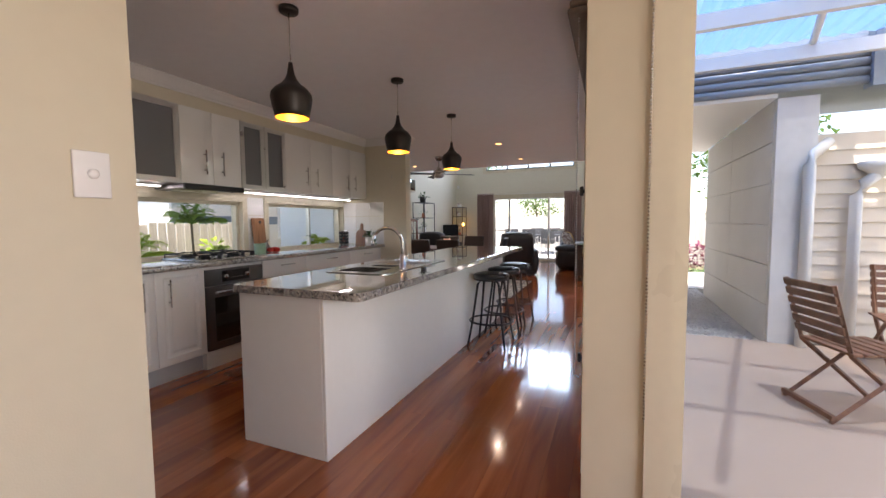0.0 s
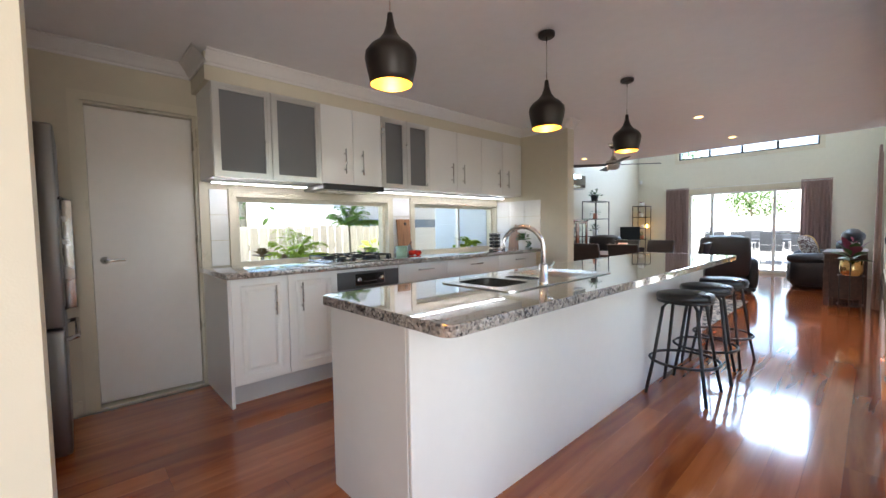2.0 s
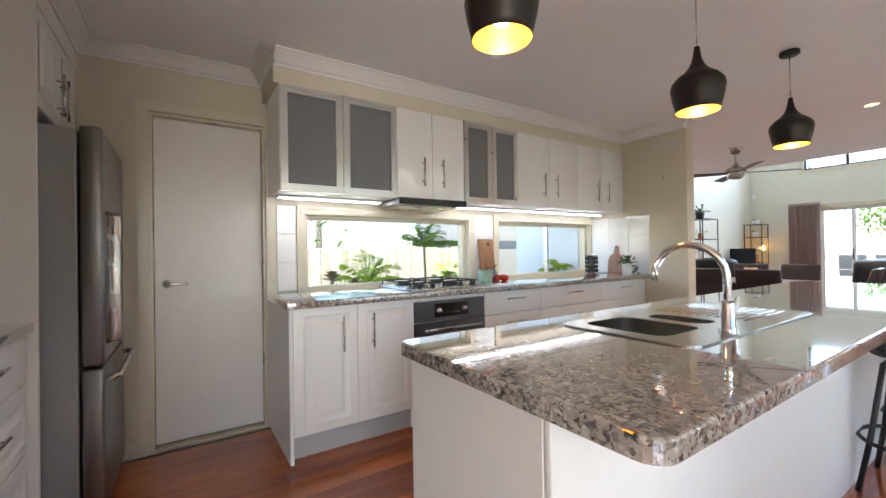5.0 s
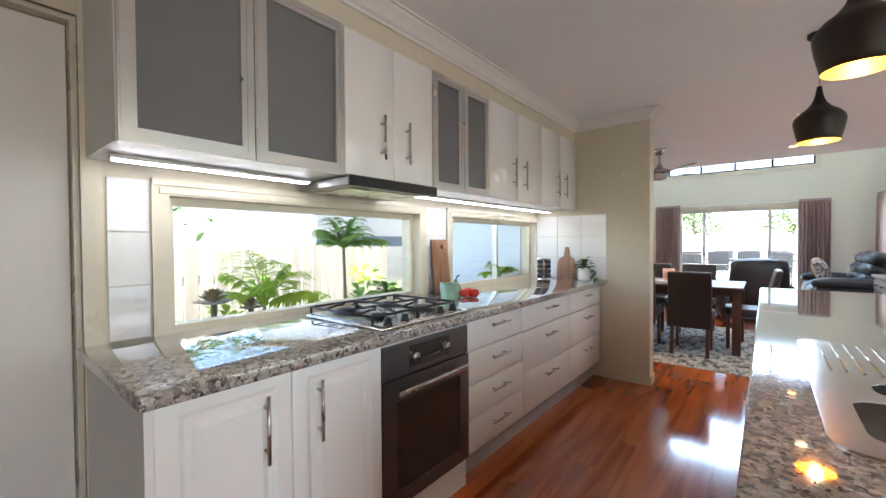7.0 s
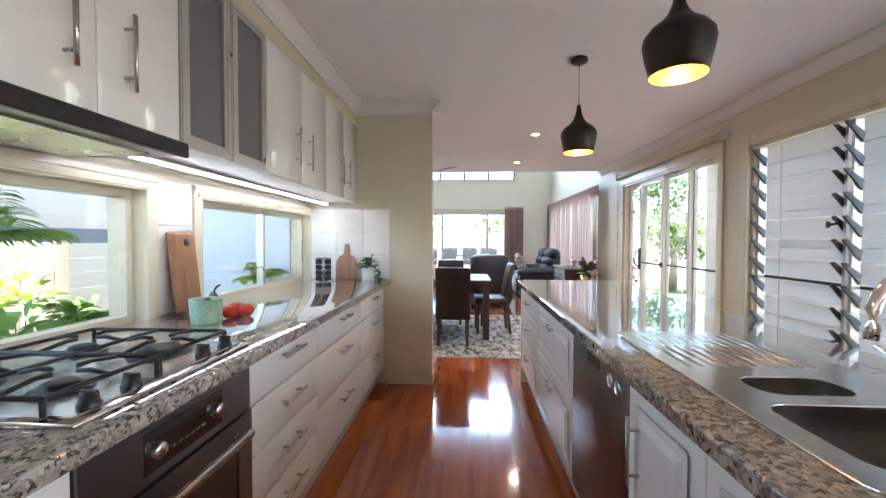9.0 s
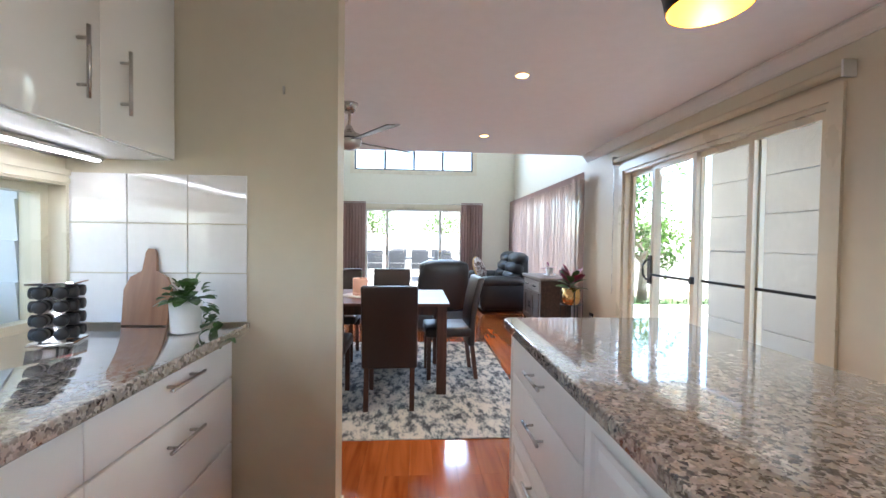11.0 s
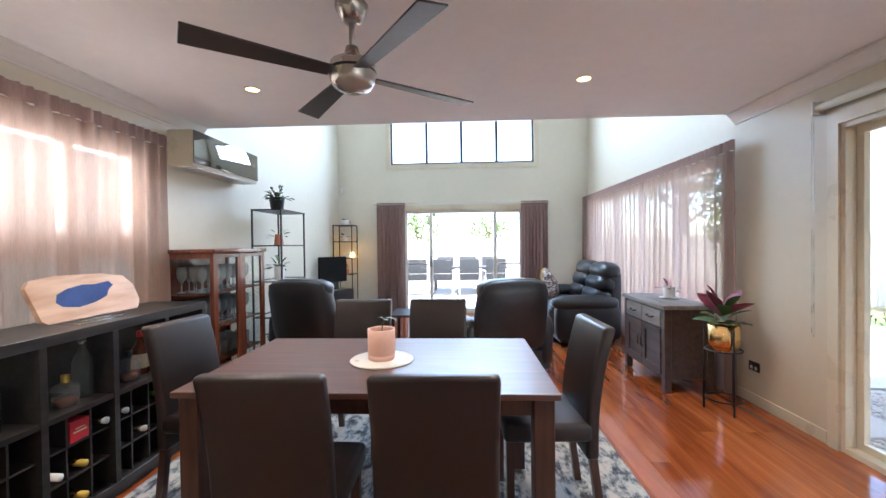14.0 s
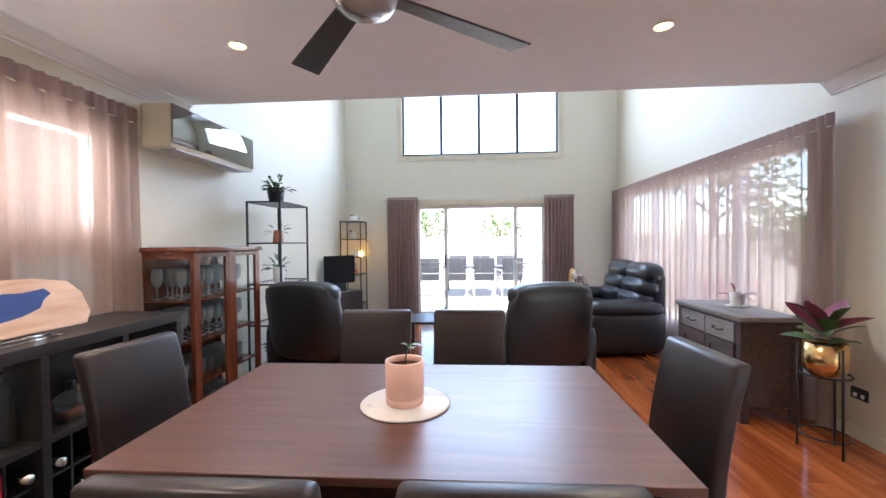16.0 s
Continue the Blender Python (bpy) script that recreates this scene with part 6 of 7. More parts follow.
rc = thing("recliner", "black leather recliner armchair seen from behind", "armchair", "recliners", pose(-1.97, 9.85, 0, 0, 0, 16) @ Matrix.Diagonal((1.08, 1, 0.97, 1)))
bm = B(); puff(bm, -0.30, 0.30, -0.15, 0.50, 0.30, 0.50, 0.06); part("seat", bm, M_LEATH, rc)
bm = B()
t = B(); puff(t, -0.33, 0.33, -0.36, -0.14, 0.28, 0.98, 0.07, 0.025)
for v in t.verts:
    s = max(0, v.co.z - 0.35)
    v.co.y -= 0.22 * s
    v.co.x *= 1 - 0.08 * s
merge(bm, t, True); part("backrest", bm, M_LEATH, rc)
bm = B(); t = B(); puff(t, -0.31, 0.31, -0.46, -0.22, 0.80, 1.0, 0.075, 0.02); merge(bm, t, True); part("headrest", bm, M_LEATH, rc)
for x in (-0.45, 0.30):
    bm = B(); puff(bm, x, x + 0.15, -0.30, 0.48, 0.08, 0.60, 0.06); part("arm", bm, M_LEATH, rc)
bm = B(); puff(bm, -0.30, 0.30, 0.44, 0.53, 0.10, 0.46, 0.04); part("footrest", bm, M_LEATH, rc)
bm = B(); box(bm, -0.42, 0.42, -0.28, 0.45, 0.03, 0.26, 0.02); part("base", bm, M_LEATH, rc)
for x, y in ((-0.36, -0.24), (0.32, -0.24), (-0.36, 0.38), (0.32, 0.38)):
    bm = B(); box(bm, x, x + 0.04, y, y + 0.04, 0, 0.03); part("foot", bm, M_BLACK, rc)
copy_thing(rc, pose(-3.95, 10.0, 0, 0, 0, -14))

so = thing("sofa", "two-seat black leather recliner sofa by the curtain", "sofa", "", pose(-0.72, 11.55, 0, 0, 0, 92))
for k in (0, 1):
    x = -0.60 + k * 0.60
    bm = B(); puff(bm, x + 0.005, x + 0.595, -0.15, 0.48, 0.30, 0.50, 0.06); part("seat", bm, M_LEATH, so)
    for z0, z1, yy in ((0.46, 0.70, -0.22), (0.66, 0.86, -0.27), (0.83, 1.03, -0.33)):
        bm = B(); puff(bm, x + 0.005, x + 0.595, yy - 0.12, yy + 0.13, z0, z1, 0.075, 0.03); part("back_cushion", bm, M_LEATH, so)
    bm = B(); puff(bm, x + 0.005, x + 0.595, 0.43, 0.52, 0.10, 0.45, 0.04); part("footrest", bm, M_LEATH, so)
for x in (-0.80, 0.60):
    bm = B(); puff(bm, x, x + 0.20, -0.34, 0.46, 0.07, 0.52, 0.05); puff(bm, x - 0.02, x + 0.22, -0.32, 0.50, 0.46, 0.63, 0.08); part("arm", bm, M_LEATH, so)
bm = B(); t = B(); box(t, -0.60, 0.60, -0.44, -0.30, 0.08, 0.92, 0.03, 2); merge(bm, t); part("back_panel", bm, M_LEATH, so)
bm = B(); box(bm, -0.75, 0.75, -0.30, 0.42, 0.03, 0.29, 0.02); part("base", bm, M_LEATH, so)
for m, at, nm in ((M_CUSH, pose(-1.0, 11.82, 0.70, -22, 0, 70), "cream cushion with a dark fern print on the sofa"), (M_YELL, pose(-1.0, 12.02, 0.70, -18, 0, 70), "mustard yellow cushion on the sofa")):
    bm = B(); puff(bm, -0.21, 0.21, -0.05, 0.05, -0.2, 0.2, 0.045, 0.045); solid("cushion", bm, m, nm, "cushion", at=at)

sd = thing("sideboard", "dark rustic timber sideboard with grey drawers", "sideboard", "", pose(-0.36, 9.57, 0))
bm = B(); box(bm, -0.27, 0.17, -0.45, 0.45, 0.735, 0.77, 0.004, 2); part("top", bm, M_SIDEG, sd)
bm = B(); box(bm, -0.24, 0.16, -0.42, 0.42, 0.12, 0.735); part("body", bm, M_SIDE, sd)
for x in (-0.25, 0.11):
    for y in (-0.43, 0.37):
        bm = B(); box(bm, x, x + 0.06, y, y + 0.06, 0, 0.734, 0.003); part("leg", bm, M_SIDE, sd)
for y in (-0.36, 0.005):
    bm = B(); box(bm, -0.256, -0.24, y, y + 0.355, 0.57, 0.71, 0.003); dd = part("drawer_front", bm, M_SIDEG, sd, "grey-washed drawer front")
    bm = B(); tube(bm, [(-0.256, y + 0.12, 0.645), (-0.28, y + 0.13, 0.635), (-0.28, y + 0.225, 0.635), (-0.256, y + 0.235, 0.645)], 0.006, 6); part("handle", bm, M_BLKMET, dd)
    bm = B(); rect_frame(bm, "x", -0.258, -0.24, y, y + 0.355, 0.15, 0.555, 0.06); box(bm, -0.248, -0.24, y + 0.06, y + 0.295, 0.21, 0.495); dd = part("door", bm, M_SIDE, sd)
    yy = y + (0.03 if y > -0.1 else 0.325)
    bm = B(); tube(bm, [(-0.258, yy, 0.42), (-0.283, yy, 0.41), (-0.283, yy, 0.33), (-0.258, yy, 0.32)], 0.006, 6); part("handle", bm, M_BLKMET, dd)
pot_plant("succulent_pot", "small dark succulent in a pale pink pot on a saucer", (-0.33, 9.62, 0.7705), [(0, 0), (0.085, 0.002), (0.09, 0.01), (0.05, 0.012), (0.05, 0.015), (0.055, 0.11), (0.048, 0.11), (0.047, 0.09)], M_CERW, simple(0.13, 7, 0.04, 0.28), M_LEAFP)
ps = thing("plant_stand", "black metal stand holding a brass planter", "plant stand", "", pose(-0.33, 8.80, 0))
for k in range(3):
    a = 0.5 + k * math.tau / 3
    bm = B(); tube(bm, [(0.125 * math.cos(a), 0.125 * math.sin(a), 0.66), (0.13 * math.cos(a), 0.13 * math.sin(a), 0.0)], 0.007, 8); part("leg", bm, M_BLKMET, ps)
for z in (0.10, 0.48):
    bm = B(); ring(bm, (0, 0, z), 0.125, 0.006); part("hoop", bm, M_BLKMET, ps)
def ficus(b, z):
    for k in range(11):
        a = k * 2.4
        e = 0.25 + 0.08 * k
        leaf(b, (0.02 * math.cos(a), 0.02 * math.sin(a), z + 0.02 + 0.012 * k), (math.cos(a) * math.cos(e), math.sin(a) * math.cos(e), math.sin(e)), 0.21, 0.10, 0.25, 0.2)
pot_plant("rubber_plant", "rubber plant with green leaves in a brass planter", (-0.33, 8.80, 0.47), [(0, 0), (0.07, 0.002), (0.1, 0.03), (0.112, 0.08), (0.112, 0.205), (0.105, 0.205), (0.104, 0.185)], M_BRASS, ficus, M_LEAF)
bm = B()
for a, e in ((0.3, 0.9), (1.9, 0.7), (3.5, 0.95), (5.0, 0.6), (2.7, 1.2)):
    leaf(bm, (-0.33, 8.80, 0.74), (math.cos(a) * math.cos(e), math.sin(a) * math.cos(e), math.sin(e)), 0.30, 0.13, 0.12, 0.2)
ob = part("new_leaves", bm, M_LEAFP, next(o for o in scene.objects if o.name == "rubber_plant"), "burgundy new leaves")
ob.matrix_parent_inverse = ob.parent.matrix_basis.inverted()
po = thing("power_outlet", "black double power outlet low on the wall", "outlet")
bm = B(); box(bm, -0.012, -0.001, 8.875, 8.99, 0.27, 0.345, 0.003, 2); part("plate", bm, M_BLACK, po)
for y in (8.905, 8.955):
    bm = B(); box(bm, -0.014, -0.0119, y - 0.012, y + 0.012, 0.285, 0.31); part("socket", bm, M_CERW, po)
ct = thing("coffee_table", "low dark coffee table with a glass top", "table", "", pose(-2.85, 10.9, 0))
bm = B(); box(bm, -0.45, 0.45, -0.28, 0.28, 0.40, 0.43, 0.004); part("top", bm, M_WINE, ct)
for x in (-0.42, 0.38):
    for y in (-0.26, 0.22):
        bm = B(); box(bm, x, x + 0.04, y, y + 0.04, 0, 0.40); part("leg", bm, M_BLKMET, ct)
pot_plant("table_plant", "small dark leafy plant in a black bowl", (-2.85, 10.9, 0.4305), cup(0.07, 0.085, 0.09), M_BLACK, simple(0.06, 20, 0.06), M_LEAF)


# ---- outside ----
R3 = random.Random(21)
bm = B(); box(bm, -600, 600, -600, 600, -0.45, -0.3)
setting("ground", bm, M_EARTH, "garden soil and lawn round the house", "ground")
bm = B(); box(bm, 0.16, 9.0, 2.30, 5.85, -0.3, -0.08); patio = setting("patio", bm, M_PATIO, "pale pink tiled patio", "patio")
bm = B(); box(bm, 0.16, 1.62, 5.85, 9.6, -0.3, -0.12); setting("gravel_strip", bm, M_GRAVEL, "strip of pale pebbles beside the house", "gravel")
bm = B(); box(bm, 0.16, 6.0, 9.6, 12.4, -0.3, -0.1); setting("side_path", bm, M_PAVE, "pale concrete path", "path")
bm = B(); box(bm, -6.0, 1.5, 13.42, 20.0, -0.3, -0.06); setting("terrace", bm, M_PAVE, "pale paved rear terrace", "terrace")
for k in range(6):
    bm = B(); box(bm, 0.5, 0.92, 6.1 + k * 0.62, 6.52 + k * 0.62, -0.12, -0.095, 0.006); solid("stepping_paver", bm, M_PAVE, "square pale paver set in gravel", "paver", "stepping pavers")

# garage
g = thing("garage", "pale panelled garage with blue corrugated fascia and downpipes", "building")
for r_ in range(6):
    for k in range(2):
        bm = B(); box(bm, 1.615, 1.638, 5.87 + k * 1.57, 7.432 + k * 1.57, -0.12 + r_ * 0.43, 0.302 + r_ * 0.43, 0.004); part("panel", bm, M_CONC, g)
bm = B()
box(bm, 1.64, 1.72, 5.86, 9.0, -0.12, 2.45)
part("side_wall", bm, M_CONC, g)
bm = B(); box(bm, 1.62, 1.96, 5.80, 5.868, -0.12, 2.45, 0.004); part("corner_pier", bm, M_CONC, g)
bm = B(); box(bm, 1.72, 6.0, 8.92, 9.0, -0.12, 2.45); part("rear_wall", bm, M_CONC, g)
for k in range(14):
    bm = B(); t = B(); box(t, 1.96, 4.6, 0, 0.02, 0, 0.17); merge(bm, t, False, pose(0, 6.02, 0.0 + k * 0.148, -9, 0, 0)); part("weatherboard", bm, M_BOARDC, g)
bm = B(); box(bm, 1.96, 4.6, 6.06, 6.2, -0.12, 2.1); part("front_wall", bm, M_BOARDC, g)
for x, zt in ((1.88, 1.75), (2.33, 1.45)):
    bm = B(); tube(bm, [(x, 5.74 if x < 2 else 5.94, -0.08), (x, 5.74 if x < 2 else 5.94, zt), (x + 0.05, 5.78 if x < 2 else 5.94, zt + 0.12), (x + 0.2, 5.9, zt + 0.25)], 0.05, 12); part("downpipe", bm, M_WHITEP, g)
bm = B(); lathe(bm, [(0.07, 0), (0.1, 0.06), (0.16, 0.1), (0.17, 0.16), (0.15, 0.16)], (2.5, 5.94, 1.62)); part("rainhead", bm, M_WHITEP, g)
bm = B(); box(bm, 0.75, 1.62, 5.8, 9.3, 2.46, 2.5); part("soffit", bm, M_WHITEP, g)
bm = B()
for k in range(5):
    tube(bm, [(0.5, 5.78, 2.54 + k * 0.085), (2.3, 5.78, 2.54 + k * 0.085)], 0.042, 8)
part("corrugated_fascia", bm, M_BLUEB, g, "blue-grey corrugated cladding")
bm = B(); box(bm, 2.3, 2.42, 5.70, 5.86, 2.46, 3.0); part("fascia_end", bm, M_BLUEB, g)
bm = B(); box(bm, 0.75, 6.4, 5.82, 9.3, 2.95, 3.02); part("roof", bm, M_BLUEB, g)
pr = thing("patio_roof", "blue translucent patio roof on white beams", "pergola")
for y in (3.2, 4.3, 5.45):
    bm = B(); box(bm, 0.16, 9.0, y, y + 0.06, 2.62 + (y - 3.2) * 0.04, 2.74 + (y - 3.2) * 0.04); part("beam", bm, M_WHITEP, pr)
for x in (0.9, 2.6, 4.3):
    bm = B(); tube(bm, [(x, 2.3, 2.76), (x + 0.9, 5.6, 2.85)], 0.03, 6); part("rafter", bm, M_WHITEP, pr)
# Both sheets reach back over the start room, unseen, to block a strip of sun.
bm = B()
n = 60
for k in range(n):
    x0, x1 = 0.16 + 2.2 * k / n, 0.16 + 2.2 * (k + 1) / n
    z0, z1 = 2.86 + 0.012 * math.sin(k * 1.6), 2.86 + 0.012 * math.sin((k + 1) * 1.6)
    bm.faces.new([bm.verts.new(p) for p in ((x0, 1.7, z0), (x1, 1.7, z1), (x1, 5.7, z1 + 0.1), (x0, 5.7, z0 + 0.1))])
part("roof_sheet", bm, M_ROOFS, pr, "translucent blue corrugated sheet")
bm = B()
n = 150
for k in range(n):
    x0, x1 = 2.36 + 6.6 * k / n, 2.36 + 6.6 * (k + 1) / n
    z0, z1 = 2.86 + 0.012 * math.sin(k * 1.6), 2.86 + 0.012 * math.sin((k + 1) * 1.6)
    bm.faces.new([bm.verts.new(p) for p in ((x0, 1.7, z0), (x1, 1.7, z1), (x1, 5.7, z1 + 0.1), (x0, 5.7, z0 + 0.1))])
part("roof_sheet", bm, M_ROOFW, pr, "opal corrugated sheet")
bm = B(); box(bm, 6.2, 6.3, 5.4, 5.5, -0.08, 2.7); part("post", bm, M_WHITEP, pr)


def folding_chair(m):
    c = thing("folding_chair", "slatted timber folding chair on the patio", "chair", "patio chairs", m)
    for x in (-0.22, 0.20):
        bm = B(); tube(bm, [(x, 0.28, 0.0), (x, -0.18, 0.43), (x, -0.30, 0.88)], 0.017, 4); part("back_leg", bm, M_OUTW, c)
        bm = B(); tube(bm, [(x + 0.03, -0.30, 0.0), (x + 0.03, 0.20, 0.44)], 0.017, 4); part("front_leg", bm, M_OUTW, c)
    for k in range(6):
        bm = B(); box(bm, -0.22, 0.24, -0.2 + k * 0.075, -0.14 + k * 0.075, 0.435, 0.453, 0.003); part("seat_slat", bm, M_OUTW, c)
    for k in range(6):
        z = 0.50 + k * 0.066
        bm = B(); t = B(); box(t, -0.22, 0.22, -0.008, 0.008, 0, 0.05, 0.003); merge(bm, t, False, pose(0, -0.20 - (z - 0.43) * 0.27, z, 15, 0, 0)); part("back_slat", bm, M_OUTW, c)
    bm = B(); box(bm, -0.22, 0.24, -0.30, -0.27, 0.02, 0.05); part("stretcher", bm, M_OUTW, c)
    return c


fc = folding_chair(pose(1.62, 4.15, -0.08, 0, 0, -75))
copy_thing(fc, pose(2.45, 5.2, -0.08, 0, 0, 170))
ot = thing("patio_table", "slatted timber patio table", "table", "", pose(2.55, 4.35, -0.08, 0, 0, 10))
for k in range(9):
    bm = B(); box(bm, -0.45, 0.45, -0.4 + k * 0.09, -0.32 + k * 0.09, 0.70, 0.725, 0.003); part("slat", bm, M_OUTW, ot)
for x in (-0.36, 0.31):
    for y in (-0.34, 0.32):
        bm = B(); box(bm, x, x + 0.05, y, y + 0.05, 0, 0.70); part("leg", bm, M_OUTW, ot)


# fences of single palings
def fence(name, p, q, h, gap, label, z0=-0.3):
    f = thing(name, label, "fence")
    p, q = Vector(p), Vector(q)
    d = q - p
    n = int(d.length / gap)
    bm = B(); box(bm, 0, 0.016, 0, gap - 0.012, 0, h, 0.003)
    me = data_of("paling", bm, M_FENCE)
    ang = math.degrees(math.atan2(d.y, d.x)) - 90
    for k in range(n):
        o = new("paling", me)
        o.parent = f
        o.matrix_basis = pose(*(p + d * k / n), 0, 0, ang) @ Matrix.Translation((0, 0, z0 + R3.uniform(-0.015, 0.02)))
    for z in (0.35, h - 0.3):
        bm = B(); t = B(); box(t, -0.05, -0.002, 0, d.length, z0 + z, z0 + z + 0.08); merge(bm, t, False, pose(p.x, p.y, 0, 0, 0, ang)); part("rail", bm, M_FENCE, f)


fence("side_fence", (-5.45, -1.0, 0), (-5.45, 5.2, 0), 1.53, 0.115, "weathered grey paling fence beside the kitchen")
fence("rear_fence", (-9.0, 21.0, 0), (5.0, 21.0, 0), 1.75, 0.13, "weathered paling fence behind the terrace")
fence("far_side_fence", (1.8, 17.0, 0), (8.5, 15.5, 0), 1.8, 0.13, "weathered paling fence at the end of the side path")

# neighbour
nb = thing("neighbour_house", "pale weatherboard neighbour house behind the side garden", "house")
for k in range(24):
    bm = B(); t = B(); box(t, 0, 0.02, 4.95, 11.0, 0, 0.185); merge(bm, t, False, pose(-6.6, 0, -0.3 + k * 0.165, 0, 7, 0)); part("weatherboard", bm, M_WHITEP if k % 9 else M_BLUEB, nb)
bm = B(); box(bm, -9.0, -6.62, 4.95, 11.0, -0.3, 3.65); part("wall", bm, M_WHITEP, nb)
bm = B(); box(bm, -9.5, -6.2, 4.5, 11.5, 3.65, 3.8); part("roof", bm, M_ROCK, nb)
bm = B(); rect_frame(bm, "x", -6.6, -6.52, 7.2, 8.4, 0.9, 2.0, 0.06); part("window_frame", bm, M_WHITEP, nb)


def palm(at, h, n, ln, label, lm=None):
    p = thing("palm", label, "palm", "garden palms", pose(*at))
    bm = B(); tube(bm, [(0, 0, 0), (0.02, 0.01, h * 0.5), (0, 0, h)], 0.02, 8, 0.012); part("trunk", bm, M_BARK, p)
    bm = B()
    for k in range(n):
        a, e = k * 2.4 + R3.uniform(-0.2, 0.2), R3.uniform(0.5, 1.35)
        frond(bm, (0, 0, h), (math.cos(a) * math.cos(e), math.sin(a) * math.cos(e), math.sin(e)), ln * R3.uniform(0.8, 1.1), 18, 0.024, R3)
    part("fronds", bm, lm or M_LEAFY, p)


palm((-4.57, 3.19, -0.3), 1.12, 10, 0.62, "lime-green palm under the kitchen window")
palm((-4.57, 3.88, -0.3), 1.52, 13, 0.42, "slender palm with a bare stem outside the kitchen window", M_LEAFO)
palm((-5.0, 1.75, -0.3), 0.9, 9, 0.7, "lime-green palm beside the paling fence")
palm((-3.98, 3.82, -0.3), 1.18, 6, 0.16, "small palm seedling close to the window", M_LEAFO)
palm((-3.95, 5.38, -0.3), 1.22, 8, 0.24, "young palm outside the second window")
for at, rad in (((-4.14, 2.69, -0.3), 0.11), ((-4.2, 2.92, -0.36), 0.075)):
    ro = thing("rosette_succulent", "brown rosette succulent on a bare stem", "succulent", "garden rosettes", pose(*at))
    bm = B(); tube(bm, [(0, 0, 0), (0.02, -0.01, 0.6), (0, 0, 1.24)], 0.022, 8, 0.016); part("stem", bm, M_STEM, ro)
    bm = B()
    for tier in range(4):
        for k in range(12 - tier * 2):
            a = k * math.tau / (12 - tier * 2) + tier * 0.3
            e = 0.1 + tier * 0.32
            leaf(bm, (0, 0, 1.235 + tier * 0.012), (math.cos(a) * math.cos(e), math.sin(a) * math.cos(e), math.sin(e)), rad * (1 - tier * 0.17), rad * 0.42, -0.12)
    part("rosette", bm, M_BROWNL, ro)
for k in range(9):
    s_ = thing("garden_shrub", "low leafy shrub under the kitchen windows", "shrub", "side garden shrubs", pose(-4.65 - R3.uniform(0, 0.5), 2.2 + k * 0.4, -0.3))
    hh = R3.uniform(0.85, 1.0) if k % 3 else 1.12
    bm = B()
    for q in range(5):
        tube(bm, [(0, 0, 0), (R3.uniform(-0.1, 0.1), R3.uniform(-0.1, 0.1), hh * 0.9)], 0.008, 5, 0.004)
    part("stems", bm, M_STEM, s_)
    bm = B(); bush(bm, (0, 0, hh), 34, 0.17, 0.13, R3); part("leaves", bm, M_LEAFO if k % 2 else M_LEAFY, s_)


def tree(at, h, r, n, label, lm=None, leafs=0.22):
    t_ = thing("tree", label, "tree", "garden trees", pose(*at))
    bm = B(); tube(bm, [(0, 0, 0), (0.05, 0.03, h * 0.35), (-0.05, 0.0, h * 0.7)], 0.13, 10, 0.05)
    tips = []
    for k in range(9):
        a = k * 2.4
        b_ = Vector((0, 0, h * (0.35 + 0.04 * k)))
        e = b_ + Vector((math.cos(a) * r * 0.7, math.sin(a) * r * 0.7, h * R3.uniform(0.12, 0.35)))
        tube(bm, [b_, b_.lerp(e, 0.5) + Vector((0, 0, 0.1)), e], 0.045, 6, 0.012)
        tips += [e, b_.lerp(e, 0.6)]
    part("trunk", bm, M_BARK, t_)
    bm = B()
    for k in range(n):
        c = R3.choice(tips)
        d = Vector((R3.gauss(0, 1), R3.gauss(0, 1), R3.gauss(0, 0.8))).normalized() * R3.uniform(0, r * 0.55)
        leaf(bm, c + d, (R3.gauss(0, 1), R3.gauss(0, 1), R3.gauss(0, 0.6)), leafs, leafs * 0.5, 0.3, R3.uniform(-1, 1))
    part("crown", bm, lm or M_LEAFD, t_)


tree((-5.5, 33.0, -0.3), 4.2, 2.0, 900, "leafy garden tree behind the rear fence")
tree((-0.5, 35.0, -0.3), 4.0, 2.0, 700, "leafy garden tree behind the rear fence")
tree((-8.5, 24.0, -0.3), 6.5, 2.4, 1600, "tall leafy tree beyond the fence")
tree((4.6, 18.5, -0.3), 6.0, 2.2, 1600, "leafy tree beyond the side path")
tree((3.6, 14.0, -0.3), 2.6, 1.0, 1200, "round green garden bush by the path", None, 0.14)
tree((9.0, 13.0, -0.3), 6.5, 2.4, 1500, "leafy tree behind the garage")
tree((-11.0, 4.5, -0.3), 6.0, 2.2, 1300, "leafy tree beyond the side fence")
bm = B()
for k in range(700):
    leaf(bm, (1.75 + R3.uniform(0, 5.0), 12.6 + R3.uniform(0, 1.0), -0.3), (R3.gauss(0, 0.5), R3.gauss(0, 0.5), 1), R3.uniform(0.35, 0.6), 0.03, 0.6)
solid("border_grass", bm, M_LEAF, "strappy green border planting along the path", "grass", "", "stuff")
bm = B()
for k in range(260):
    leaf(bm, (1.5 + R3.uniform(0, 1.3), 13.7 + R3.uniform(0, 1), R3.uniform(-0.2, 0.5)), (R3.gauss(0, 1), R3.gauss(0, 1), 0.6), 0.22, 0.09, 0.4)
solid("purple_shrub", bm, M_LEAFP, "dark purple leafy shrub at the end of the path", "shrub")

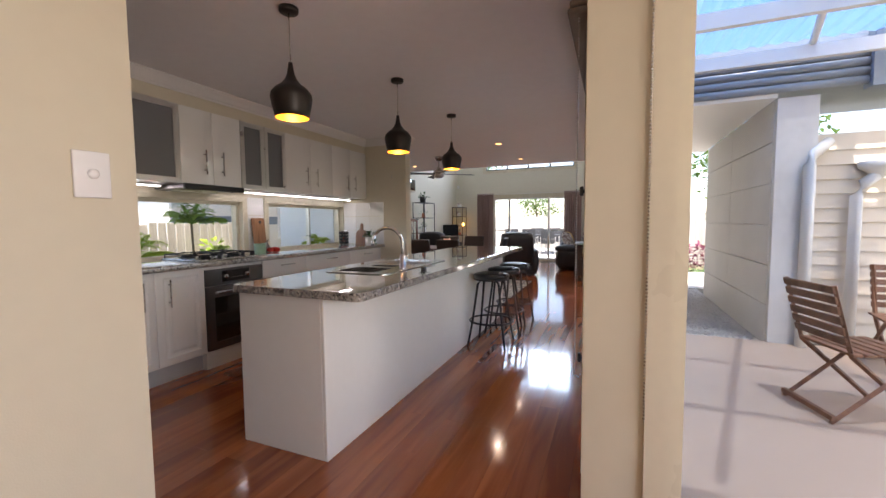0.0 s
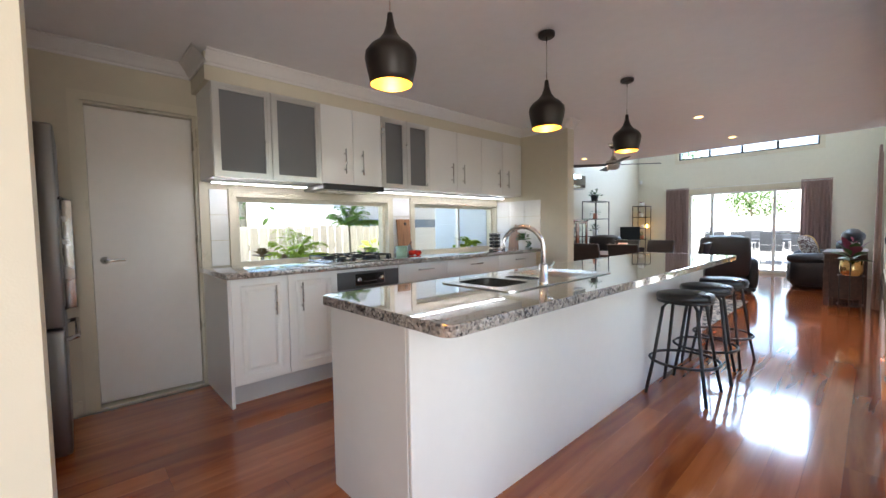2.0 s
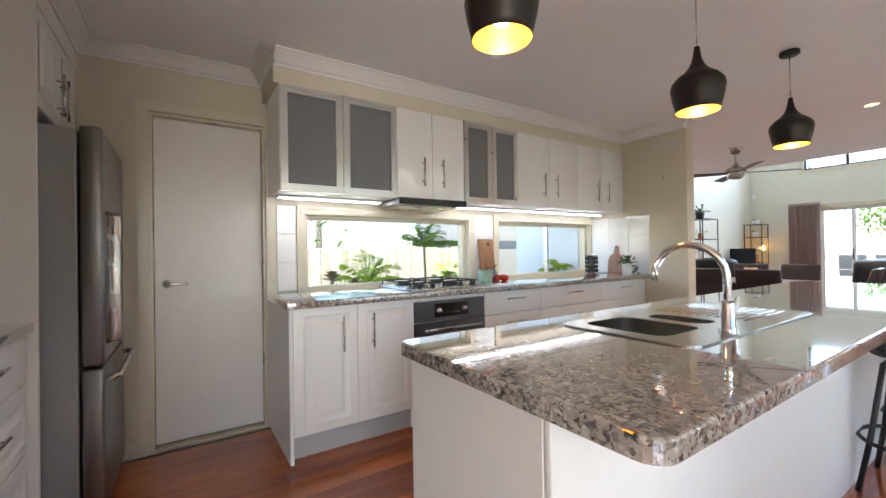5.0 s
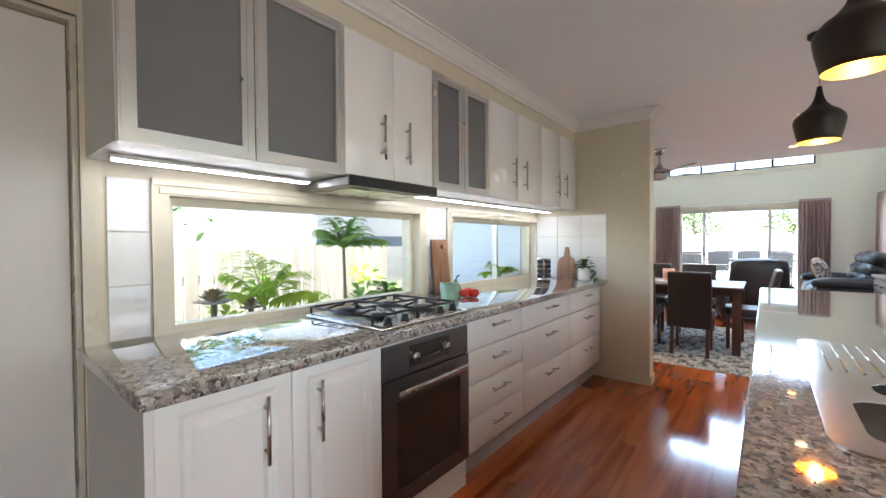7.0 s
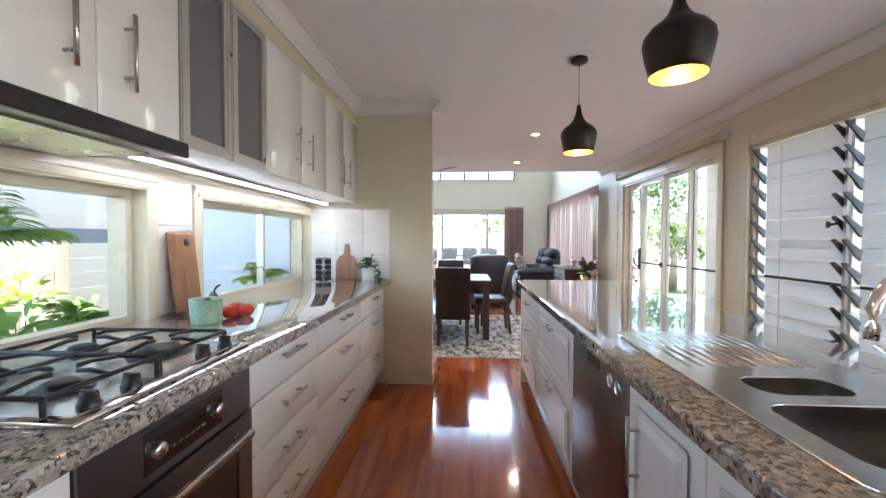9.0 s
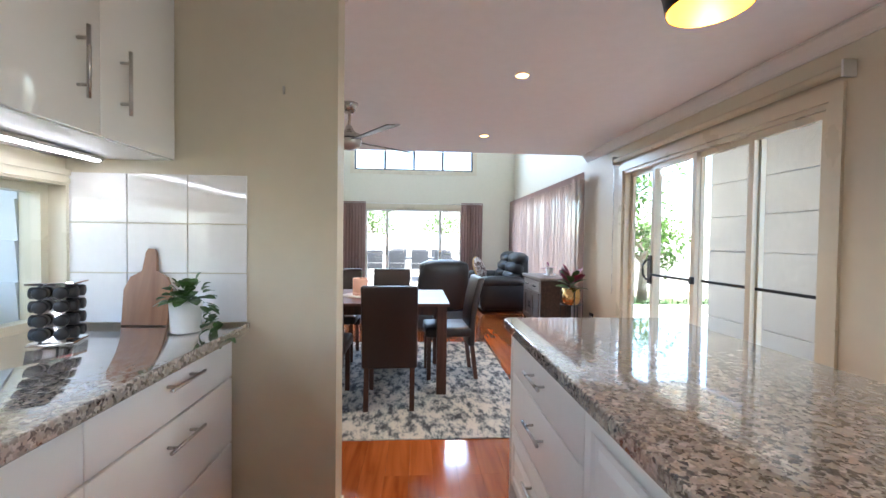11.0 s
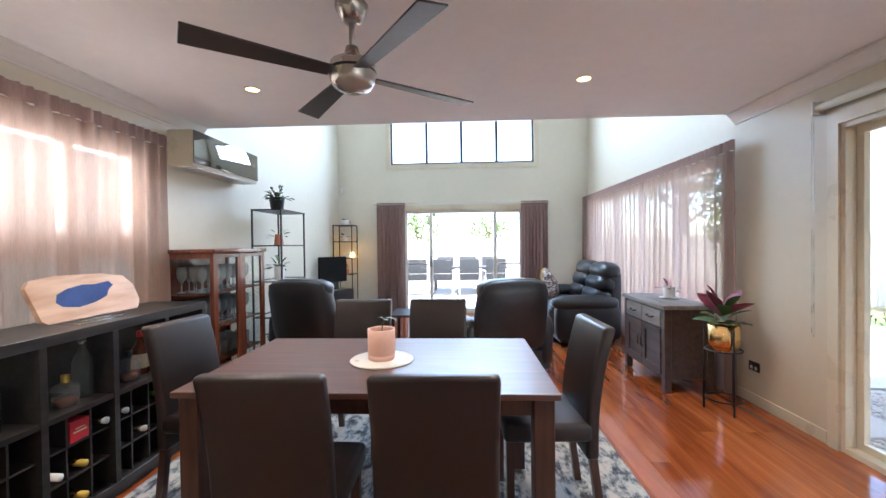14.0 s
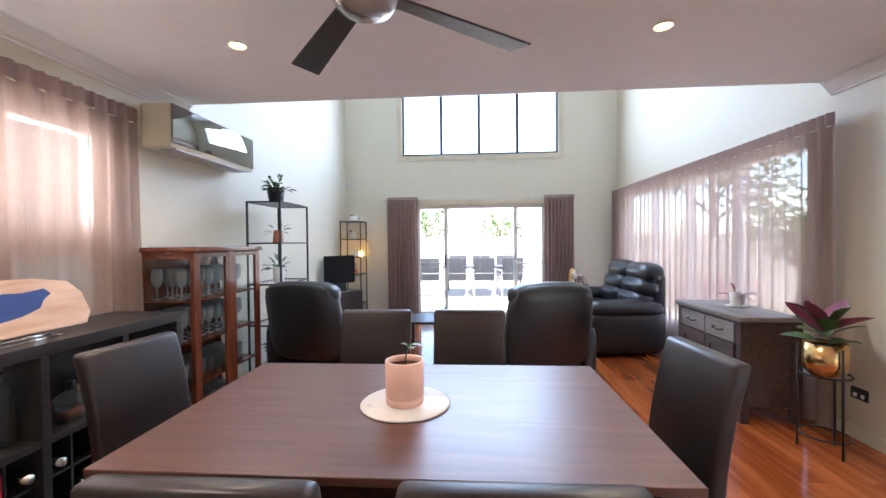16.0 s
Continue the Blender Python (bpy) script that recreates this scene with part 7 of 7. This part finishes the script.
# rear terrace setting
tt = thing("terrace_table", "grey outdoor dining table on the rear terrace", "table", "", pose(-2.2, 17.2, -0.06))
bm = B(); box(bm, -1.1, 1.1, -0.45, 0.45, 0.70, 0.74, 0.006); part("top", bm, M_SLING, tt)
for x in (-1.0, 0.94):
    for y in (-0.4, 0.34):
        bm = B(); box(bm, x, x + 0.06, y, y + 0.06, 0, 0.70); part("leg", bm, M_BLKMET, tt)
oc = thing("sling_chair", "grey sling outdoor dining chair", "chair", "terrace chairs", pose(-2.9, 16.5, -0.06))
bm = B(); t = B(); box(t, -0.26, 0.26, -0.012, 0.012, 0.42, 1.0, 0.008, 2); merge(bm, t, True, pose(0, -0.14, 0, 8, 0, 0)); part("backrest", bm, M_SLING, oc)
for z in (0.6, 0.78):
    bm = B(); tube(bm, [(-0.26, -0.25, z), (0.26, -0.25, z)], 0.006, 6); part("seam", bm, M_KICK, oc)
bm = B(); box(bm, -0.26, 0.26, -0.22, 0.28, 0.42, 0.45, 0.008, 2); part("seat", bm, M_SLING, oc)
for x in (-0.28, 0.25):
    for y in (-0.22, 0.24):
        bm = B(); box(bm, x, x + 0.03, y, y + 0.03, 0, 0.64); part("leg", bm, M_KICK, oc)
    bm = B(); box(bm, x - 0.01, x + 0.04, -0.24, 0.29, 0.64, 0.665, 0.005); part("armrest", bm, M_KICK, oc)
for x in (-2.2, -1.5, -3.6):
    copy_thing(oc, pose(x, 16.5, -0.06, 0, 0, R3.uniform(-6, 6)))
for x in (-2.9, -2.2, -1.5):
    copy_thing(oc, pose(x, 17.9, -0.06, 0, 0, 180))

# boards on the outer face of the jutting wall
for k in range(15):
    bm = B(); t = B(); box(t, XD - 0.14, XK - 0.165, -0.014, 0, 0, 0.185); merge(bm, t, False, pose(0, 5.618, -0.1 + k * 0.165, 5, 0, 0)); part("weatherboard", bm, M_SIDING, walls["wall_stub"])
bm = B(); box(bm, -4.45, -4.0, 5.585, 5.60, 0.98, 1.02); part("ledge", bm, M_WHITEP, walls["wall_stub"])
# loose pebbles
bm = B()
t = B(); bmesh.ops.create_icosphere(t, subdivisions=1, radius=1.0)
base_v = [v.co.copy() for v in t.verts]; base_f = [[v.index for v in f.verts] for f in t.faces]; t.free()
for k in range(2600):
    r_ = R3.uniform(0.012, 0.028)
    m = pose(R3.uniform(0.2, 1.58), R3.uniform(5.9, 9.55), -0.118, 0, 0, R3.uniform(0, 360)) @ Matrix.Diagonal((r_ * 1.3, r_, r_ * 0.6, 1))
    vs = [bm.verts.new(m @ v) for v in base_v]
    for f in base_f:
        bm.faces.new([vs[q] for q in f]).smooth = True
solid("pebbles", bm, M_PAVE, "loose pale pebbles beside the house", "pebbles", "", "stuff")

# ---- pieces of the setting ----
tiles = {}
for x, y, z, rz, w_, h_, owner in TILES:
    key = round(w_, 3)
    if key not in tiles:
        tiles[key] = tile_me("tile", w_, h_)
    o = new("tile", tiles[key])
    o.parent = walls[owner]
    o.matrix_basis = pose(x, y, z, 0, 0, 0) if not rz else Matrix(((0, -1, 0, x), (-1, 0, 0, y), (0, 0, 1, z), (0, 0, 0, 1)))
RP = random.Random(77)
PW = 0.13
planks = {}
def plank(ln):
    key = round(ln, 2)
    if key not in planks:
        bm = B(); box(bm, 0.0004, PW - 0.0004, 0.0005, key - 0.0005, -0.02, 0.0); planks[key] = data_of("plank", bm, M_FLOOR)
    return planks[key]


x = -4.75
while x < 0.0:
    lo = -1.56 if x > -1.15 else (0.44 if x > -3.7 else 5.70)
    y, ln = lo, RP.choice((0.4, 0.8, 1.2, 1.6))
    while y < 13.25:
        ln = min(ln, 13.25 - y)
        o = new("plank", plank(ln))
        o.parent = floor
        o.matrix_basis = Matrix.Translation((x, y, 0))
        y += round(ln, 2)
        ln = RP.choice((1.2, 1.6, 2.0, 2.4, 2.8))
        if 13.25 - y < 0.05:
            break
    x += PW
bm = B()
for k in range(17):
    for q in range(2):
        box(bm, 0.06 + k * PW, 0.06 + (k + 1) * PW - 0.001, -1.56 + q * 1.85, 0.289 + q * 1.85, -0.02, 0.0)
ob = part("plank_rest", bm, M_FLOOR, floor)
tagged(ob, kind="stuff")
